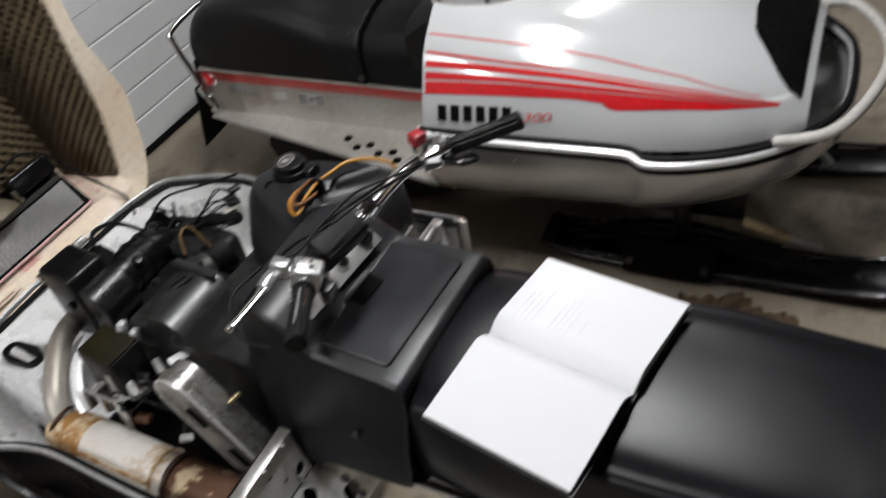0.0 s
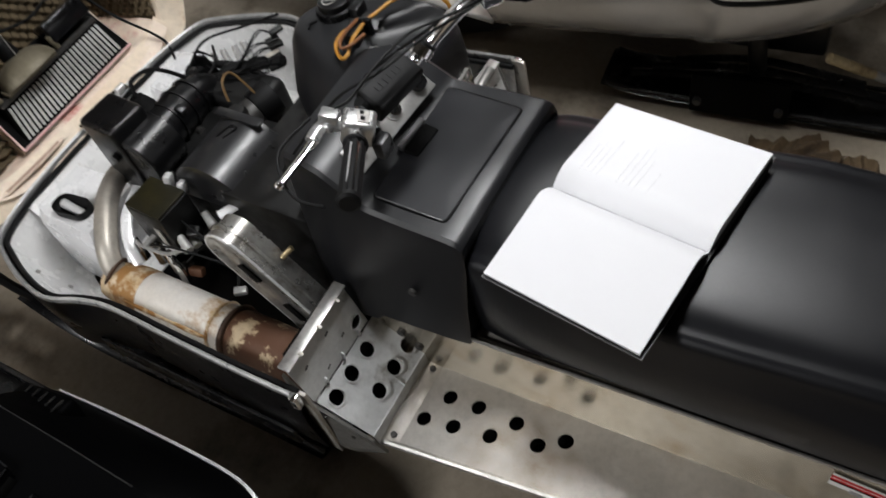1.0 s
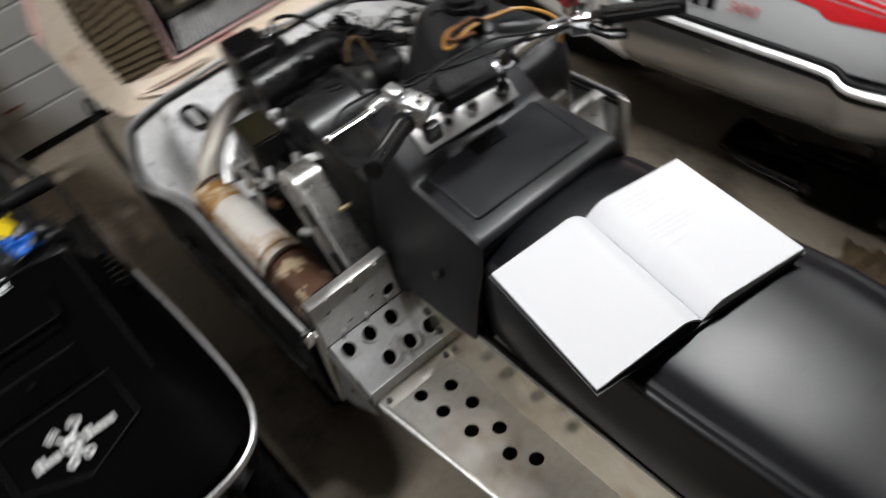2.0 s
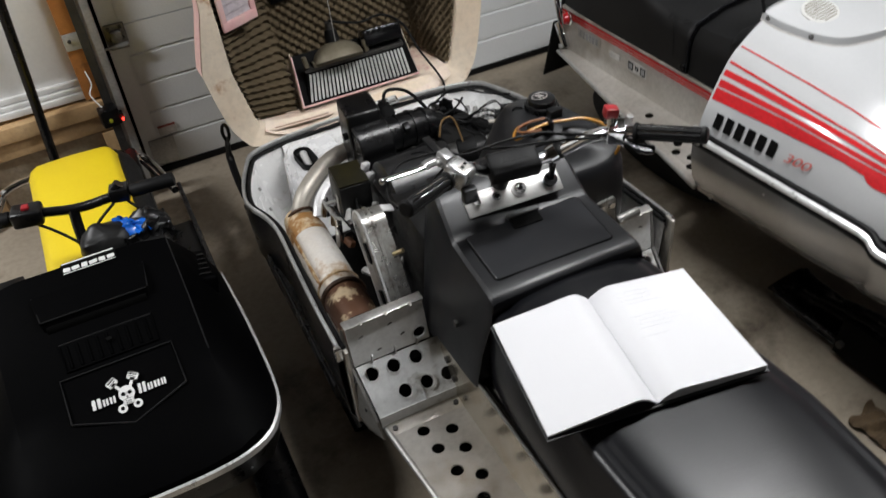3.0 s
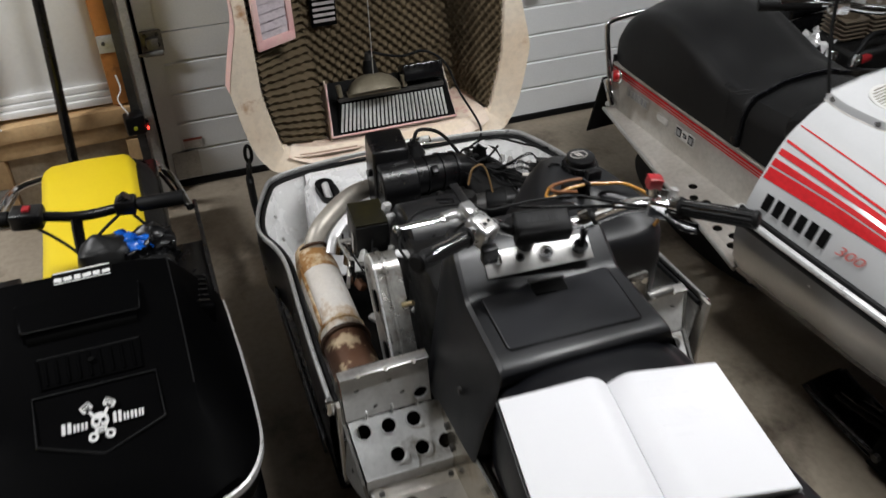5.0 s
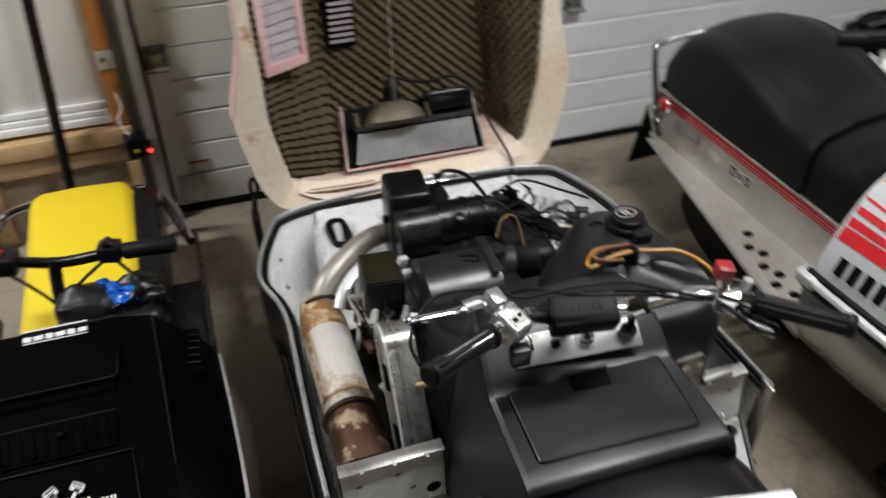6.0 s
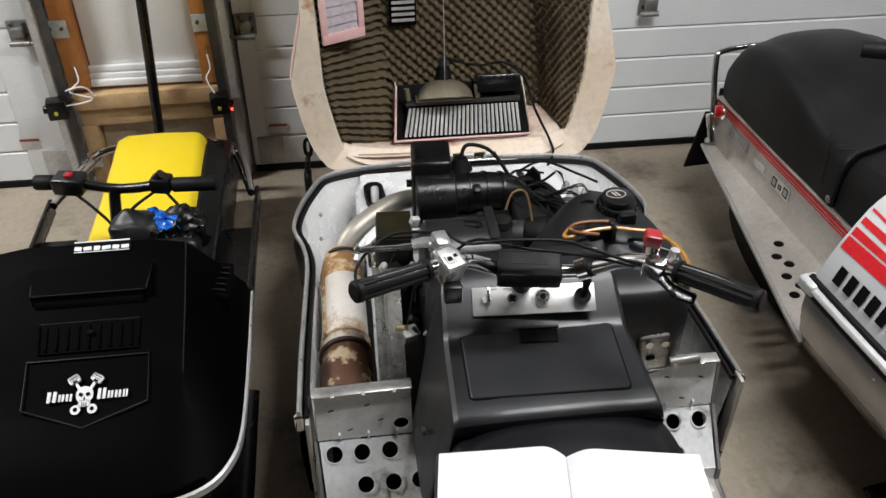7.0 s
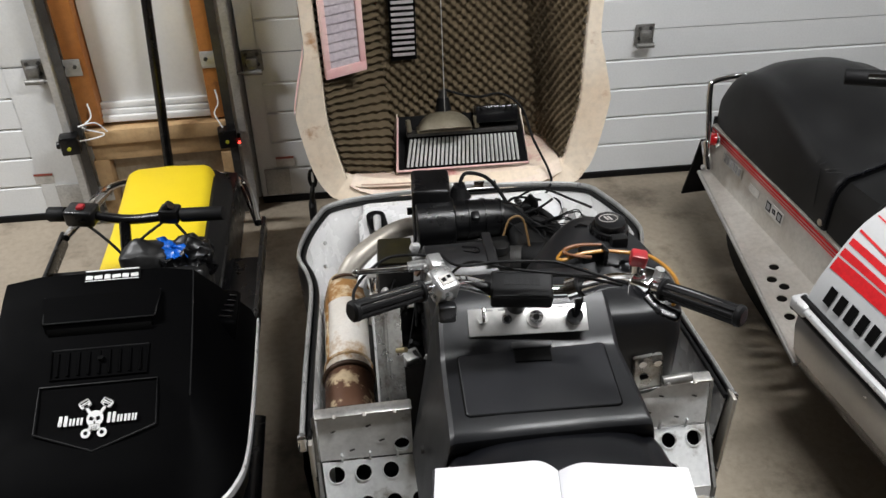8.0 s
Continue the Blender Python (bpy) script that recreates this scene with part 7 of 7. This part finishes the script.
wpart("rubber_strip", tube(bmesh.new(), [V(p.x * 0.985, p.y, p.z + 0.018) for p in wrim], 0.008, 8), RUBBER, bp)
wpart("end_cap", B((0.412, 0.165, 0.466), (0.04, 0.05, 0.03), (0, 0, 4), 0.008, 3), BRIGHT_TRIM, bp)
bm = bmesh.new()
rings = []
for k, z, q in ((1.0, 0.452, 0), (1.0, 0.40, 0.0), (0.965, 0.33, 0.0), (0.89, 0.265, 0.03), (0.76, 0.215, 0.07), (0.5, 0.195, 0.12), (0.1, 0.19, 0.2)):
    rings.append([V(p.x * k * 0.985, p.y - q * max(0, p.y - 0.15) * 1.4, z + 0.08 * max(0, p.y - 0.55) * (1 if z < 0.43 else 0)) for p in wrim])
loft(bm, rings, closed=False)
wpart("belly_pan", bm, PAN_ALU, ws, "scuffed bare aluminium belly pan")
wpart("pan_rear", B((0.0, 0.185, 0.345), (0.70, 0.012, 0.20), bevel=0.003), ALU_WORN, ws)
wpart("nose_hoop", T(((0.30, 0.95, 0.47), (0.26, 1.08, 0.50), (0.0, 1.16, 0.52), (-0.26, 1.08, 0.50), (-0.30, 0.95, 0.47)), 0.013, 12), LABEL_GREY, ws, "pale grey front bumper hoop")
# tunnel and running boards
for s in (1, -1):
    t = [[V(s * 0.196, y, 0.285), V(s * 0.192, y, 0.30), V(s * 0.190, y, 0.428), V(s * 0.197, y, 0.432)] for y in (-0.68, 0.16)]
    tn = wpart("tunnel_side", thicken(loft(bmesh.new(), t, closed=False), (-s * 0.003, 0, 0)), ALU_WORN, ws, "bare aluminium tunnel side with red pinstripes")
    for z, h in ((0.421, 0.006), (0.411, 0.004), (0.403, 0.003)):
        wpart("pinstripe", B((s * 0.1935, -0.255, z), (0.001, 0.84, h)), RED, tn)
    wpart("warning_label", B((s * 0.1945, -0.302, 0.366), (0.001, 0.085, 0.036)), LABEL_GREY, tn, "faded warning label")
    for dy, w, h, mat in ((-0.027, 0.022, 0.026, INK_AND_SHADE), (0.0, 0.014, 0.014, INK_AND_SHADE), (0.027, 0.022, 0.026, INK_AND_SHADE)):
        lb = wpart("label_box", B((s * 0.1953, -0.302 + dy, 0.366), (0.001, w, h)), mat, tn)
        wpart("label_field", B((s * 0.1959, -0.302 + dy, 0.366), (0.001, w - 0.008, h - 0.008)), GREY_INK, lb)
    wpart("rating_plate", B((s * 0.1945, -0.408, 0.366), (0.001, 0.05, 0.022)), LABEL_GREY, tn, "small plate")
    wpart("number_plate", B((s * 0.1945, -0.535, 0.375), (0.001, 0.11, 0.03)), ALU, tn, "embossed maker's plate")
    for k in range(6):
        wpart("bar", B((s * 0.1955, -0.575 + 0.016 * k, 0.375), (0.001, 0.010, 0.022)), GREY_INK, tn)
    o = [(s * 0.222, -0.66, 0.288), (s * 0.188, -0.66, 0.292), (s * 0.188, 0.16, 0.292), (s * 0.385, 0.16, 0.288)]
    hl = [((s * x, y, 0.29), 0.0130) for x, y in ((0.247, -0.177), (0.276, -0.135), (0.262, -0.100), (0.290, -0.062), (0.277, -0.022), (0.306, 0.002), (0.292, 0.048), (0.320, 0.075))]
    rb = wpart("running_board", plate(o, hl, 0.003 * s, 16), ALU_WORN, ws, "bare aluminium running board with round holes")
    wpart("rolled_edge", tube(bmesh.new(), [V(s * 0.222, -0.66, 0.285), V(s * 0.385, 0.16, 0.285)], 0.006, 8), ALU, rb)
    ski = wpart("ski", T(((s * 0.236, 0.39, 0.05), (s * 0.236, 0.50, 0.03), (s * 0.236, 0.75, 0.026), (s * 0.236, 1.15, 0.03), (s * 0.236, 1.36, 0.09), (s * 0.236, 1.46, 0.18)), 0.068, 12, 6, 0.16), BLACK_GLOSS, ws, "black steel ski with leaf spring")
    for dx in (-0.064, 0.064):
        wpart("ski_edge", T(((s * (0.236 + dx), 0.40, 0.055), (s * (0.236 + dx), 0.52, 0.042), (s * (0.236 + dx), 1.15, 0.042), (s * (0.236 + dx), 1.36, 0.10)), 0.006, 8), SKI_STEEL, ski)
    wpart("ski_bracket", B((s * 0.306, 0.735, 0.075), (0.012, 0.23, 0.11), (0, s * -8, 0), 0.004), INK_AND_SHADE, ski, "dark bracket beside the ski")
    for yy in (0.64, 0.83):
        wpart("bolt", C((s * 0.315, yy, 0.06), (s * 0.328, yy, 0.06), 0.010, seg=8), DARK_STEEL, ski)
    for k in range(3):
        wpart("leaf_spring", T(((s * (0.256 - 0.02 * k), 0.46 + 0.05 * k, 0.062 + 0.012 * k), (s * (0.256 - 0.02 * k), 0.76, 0.095 + 0.012 * k), (s * (0.256 - 0.02 * k), 1.10 - 0.05 * k, 0.062 + 0.012 * k)), 0.014, 8, 6, 0.3), BLACK_GLOSS, ws)
    wpart("spindle", C((s * 0.236, 0.76, 0.10), (s * 0.21, 0.74, 0.34), 0.022), ENGINE_BLACK, ws)
    wpart("under_frame", B((s * 0.12, 0.55, 0.16), (0.10, 0.70, 0.10), bevel=0.01), ENGINE_BLACK, ws, "black front frame under the pan")
    sh = wpart("shock", C((s * 0.215, 1.01, 0.12), (s * 0.268, 0.912, 0.20), 0.0125, bevel=0.002), SHOCK_TAN, ws, "tan shock absorber")
    wpart("shock_rod", C((s * 0.175, 1.087, 0.06), (s * 0.215, 1.01, 0.12), 0.011), GALV, sh)
wpart("tunnel_top", B((0, -0.26, 0.43), (0.38, 0.84, 0.006)), ALU_WORN, ws)
bm = bmesh.new()
loft(bm, [[V(x, -0.19 + 0.34 * math.cos(a), 0.15 + 0.13 * math.sin(a)) for a in [k * math.tau / 36 for k in range(36)]] for x in (-0.17, 0.17)])
wpart("track", bm, RUBBER, ws, "black rubber drive track")
# seat with a fitted cover
bm = bmesh.new()
rings = []
for y, h, z1 in ((-0.70, 0.15, 0.49), (-0.695, 0.172, 0.53), (-0.67, 0.182, 0.575), (-0.62, 0.188, 0.622), (-0.54, 0.19, 0.650), (-0.44, 0.192, 0.655), (-0.33, 0.192, 0.630), (-0.22, 0.19, 0.598), (-0.15, 0.191, 0.592), (-0.115, 0.191, 0.590), (-0.108, 0.186, 0.584)):
    rings.append((y, h, z1))
loft(bm, [[Vector(p) for p in curve([tuple(q) for q in seat_ring(y, h, 0.435, z1, 0.02)], 3)] for y, h, z1 in curve(rings, 3)])
wseat = wpart("seat", bm, COVER_VINYL, ws, "black vinyl seat cover stretched over a humped seat", 70)
bm = bmesh.new()
loft(bm, [seat_ring(y, h, 0.437, z, 0.018) for y, h, z in ((-0.106, 0.182, 0.576), (-0.10, 0.187, 0.584), (-0.05, 0.188, 0.588), (0.05, 0.189, 0.598), (0.16, 0.19, 0.62), (0.24, 0.18, 0.66))])
wpart("seat_front", bm, COVER_VINYL, wseat, "black knee panel ahead of the seat")
wpart("cover_seam", tube(bmesh.new(), [p + V(0, 0, 0.001) for p in seat_ring(-0.110, 0.1905, 0.44, 0.589, 0.019)], 0.004, 6), VINYL, wseat)
wpart("snap", C((0.19, -0.118, 0.455), (0.199, -0.118, 0.455), 0.010, seg=12), CHROME, wseat)
wk = random.Random(5)
for k in range(1, 6):
    y0 = -0.14 - 0.012 * k
    p = [V(0.1915, y0 + 0.01 * t + wk.uniform(-0.004, 0.004), 0.575 - 0.12 * t) for t in (0, 0.3, 0.6, 0.9)] if k % 3 == 0 else [V(0.19 - 0.05 * t, y0 - 0.05 * t * (k - 4) * 0.3, 0.575 + 0.015 * t) for t in (0, 0.3, 0.6, 0.9)]
    wpart("crease", tube(bmesh.new(), curve(p, 3), [0.0004] + [0.0014] * 8 + [0.0004], 6, True, 0.7), COVER_VINYL, wseat)
# tail: chrome grab bar, red lamp, flap
gb = wpart("grab_bar", T(((0.185, -0.655, 0.285), (0.19, -0.675, 0.33), (0.192, -0.705, 0.42), (0.19, -0.735, 0.515), (0.17, -0.745, 0.540), (0.05, -0.75, 0.546), (-0.17, -0.745, 0.540), (-0.19, -0.735, 0.515), (-0.192, -0.705, 0.42), (-0.185, -0.655, 0.285)), 0.0095, 12), CHROME, ws, "chrome rear grab bar")
wpart("bar_foot", C((0.196, -0.645, 0.296), (0.197, -0.690, 0.372), 0.0165, bevel=0.004), CHROME, gb, "chrome clamp sleeve")
wpart("bolt", C((0.205, -0.655, 0.300), (0.217, -0.657, 0.302), 0.008, seg=8), GALV, gb)
tl = wpart("tail_lamp", C((0.185, -0.645, 0.398), (0.209, -0.655, 0.398), 0.022, 0.019, 20, 0.004), LENS_RED, ws, "round red tail lamp")
wpart("bezel", C((0.184, -0.6445, 0.398), (0.194, -0.648, 0.398), 0.026, 0.025, 20, 0.002), CHROME, tl, "chrome bezel")
wpart("tail_plate", B((0, -0.69, 0.40), (0.37, 0.012, 0.10), bevel=0.003), BLACK_PLASTIC, ws)
wpart("mud_flap", prism([(0.208, -0.70, 0.37), (-0.205, -0.70, 0.37), (-0.215, -0.735, 0.16), (0.222, -0.735, 0.16)], (0, -0.006, 0)), RUBBER, ws, "black rubber mud flap")
# handlebar
whb = wpart("handlebar", T(((0.30, -0.02, 0.890), (0.20, 0.05, 0.900), (0.10, 0.10, 0.885), (0.0, 0.11, 0.875), (-0.10, 0.10, 0.885), (-0.20, 0.05, 0.900), (-0.30, -0.02, 0.890)), 0.0115, 12), CHROME, ws, "chrome handlebar with black grips")
for s in (1, -1):
    wpart("grip", C((s * 0.315, -0.03, 0.889), (s * 0.205, 0.045, 0.900), 0.0165, bevel=0.003), RUBBER, whb, "ribbed black rubber grip")
    wpart("control_block", B((s * 0.175, 0.062, 0.903), (0.045, 0.05, 0.045), (0, 0, s * -30), 0.008), CHROME, whb)
    wpart("control_lever", T(((s * 0.17, 0.08, 0.910), (s * 0.24, 0.07, 0.920), (s * 0.30, 0.02, 0.910)), 0.005, 8), CHROME, whb)
wpart("steering_column", C((0, 0.11, 0.875), (0, 0.24, 0.5), 0.018), BLACK_PLASTIC, ws)
for pts in (((0.17, 0.07, 0.905), (0.10, 0.15, 0.95), (0.02, 0.18, 0.80)), ((-0.17, 0.07, 0.905), (-0.06, 0.16, 0.96), (0.04, 0.19, 0.80))):
    wpart("cable", T(pts, 0.004, 8), RUBBER, whb)

# scrap of cardboard under the white sled
def cardboard_scrap(x, y, wide, deep, turn, phase):
    """A torn, creased piece of cardboard lying on the floor."""
    def f(u, v):
        edge = 1 + 0.10 * math.sin(7 * v + phase) + 0.06 * math.sin(17 * v + 2 * phase)
        crease = 0.016 * abs(math.sin(v * 5 + u * 2.2 + phase)) * (0.4 + 0.6 * math.sin(u * 3)) + 0.007 * math.sin(v * 19 + u * 7 + phase)
        return V((u - 0.5) * wide * edge, (v - 0.5) * deep * (1 + 0.08 * math.sin(9 * u + phase)), 0.008 + max(0.0, crease))
    bm = thicken(grid(bmesh.new(), f, 10, 18), (0, 0, -0.003))
    bm.transform(Matrix.Translation((x, y, 0)) @ Matrix.Rotation(radians(turn), 4, "Z"))
    solo("cardboard_scrap", bm, CARDBOARD, "crumpled stained cardboard scrap on the floor", "cardboard", group="cardboard scraps", smooth=20)


cardboard_scrap(0.715, -0.475, 0.09, 0.11, 12, 0.4)
cardboard_scrap(0.735, -0.560, 0.10, 0.10, -30, 2.1)
cardboard_scrap(0.720, -0.655, 0.08, 0.09, 40, 4.0)


# ---- dismantled engine on the floor beyond the white sled ----
eng2 = thing("dismantled_engine", (1.85, 1.15, 0), "partly dismantled black engine in a tray, with silver foil", "engine")
bm = bmesh.new()
tray = lambda k, z: [V(1.87 + 0.30 * k * math.cos(a) * (1.0 if abs(math.cos(a)) < 0.8 else 0.96), 1.14 + 0.24 * k * math.sin(a), z) for a in [j * math.tau / 28 for j in range(28)]]
loft(bm, [tray(0.85, 0.0), tray(0.92, 0.03), tray(1.0, 0.28), tray(1.02, 0.30), tray(0.99, 0.305), tray(0.95, 0.28), tray(0.85, 0.06)])
part("tray", bm, BLACK_GLOSS, eng2, "black plastic tray with a rolled rim")
part("crankcase", B((1.86, 1.15, 0.20), (0.26, 0.24, 0.22), bevel=0.02, seg=3), ENGINE_BLACK, eng2)
for k in range(2):
    x = 1.80 + 0.13 * k
    for j in range(5):
        part("cylinder_fin", B((x, 1.17, 0.325 + 0.016 * j), (0.105, 0.12, 0.006), bevel=0.002), surf("tan_casting", (0.22, 0.18, 0.13), (0.13, 0.10, 0.07), 0.5, metal=0.4, scale=12) if (k, j) == (0, 0) else bpy.data.materials["tan_casting"], eng2)
    part("cylinder", C((x, 1.17, 0.30), (x, 1.17, 0.42), 0.042), bpy.data.materials["tan_casting"], eng2)
    part("spark_plug", C((x, 1.17, 0.42), (x + 0.01, 1.15, 0.475), 0.009, 0.006, 12), GALV, eng2)
mf2 = part("muffler", T(((1.70, 1.38, 0.33), (1.76, 1.385, 0.335), (1.92, 1.39, 0.35), (2.04, 1.385, 0.36)), [0.02] * 3 + [0.038] * 14 + [0.03] * 2, 16, 6), BLACK_GLOSS, eng2, "black muffler with a bright strip")
part("strip", T(((1.76, 1.355, 0.36), (1.90, 1.36, 0.378), (2.02, 1.36, 0.388)), 0.004, 8), CHROME, mf2)
bm = grid(bmesh.new(), lambda u, v: V(1.63 + 0.14 * u, 1.13 + 0.13 * v, 0.30 + 0.018 * math.sin(u * 9 + v * 4) * math.cos(v * 11) + 0.012 * math.sin(u * 23)), 16, 14)
part("foil", thicken(bm, (0, 0, -0.003)), BRIGHT_TRIM, eng2, "crumpled silver foil", 12)
for pts in (((1.66, 1.30, 0.30), (1.70, 1.34, 0.40), (1.80, 1.30, 0.43), (1.84, 1.20, 0.44)), ((1.95, 1.28, 0.30), (2.02, 1.22, 0.42), (1.98, 1.12, 0.40), (1.93, 1.10, 0.30)), ((1.70, 1.0, 0.29), (1.78, 1.02, 0.38), (1.90, 1.04, 0.36))):
    part("hose", T(pts, 0.010, 8), RUBBER, eng2)
part("red_cap", B((1.76, 1.0, 0.305), (0.06, 0.025, 0.02), (0, 0, 15), 0.004), RED_PLASTIC, eng2, "red plastic cap")
for x, y, z, r in ((1.64, 1.04, 0.30, 0.03), (1.70, 0.98, 0.30, 0.02), (2.02, 1.02, 0.31, 0.028)):
    part("fitting", C((x, y, z - 0.03), (x + 0.02, y + 0.01, z + 0.03), r, r * 0.7, 16, 0.004), CHROME, eng2)
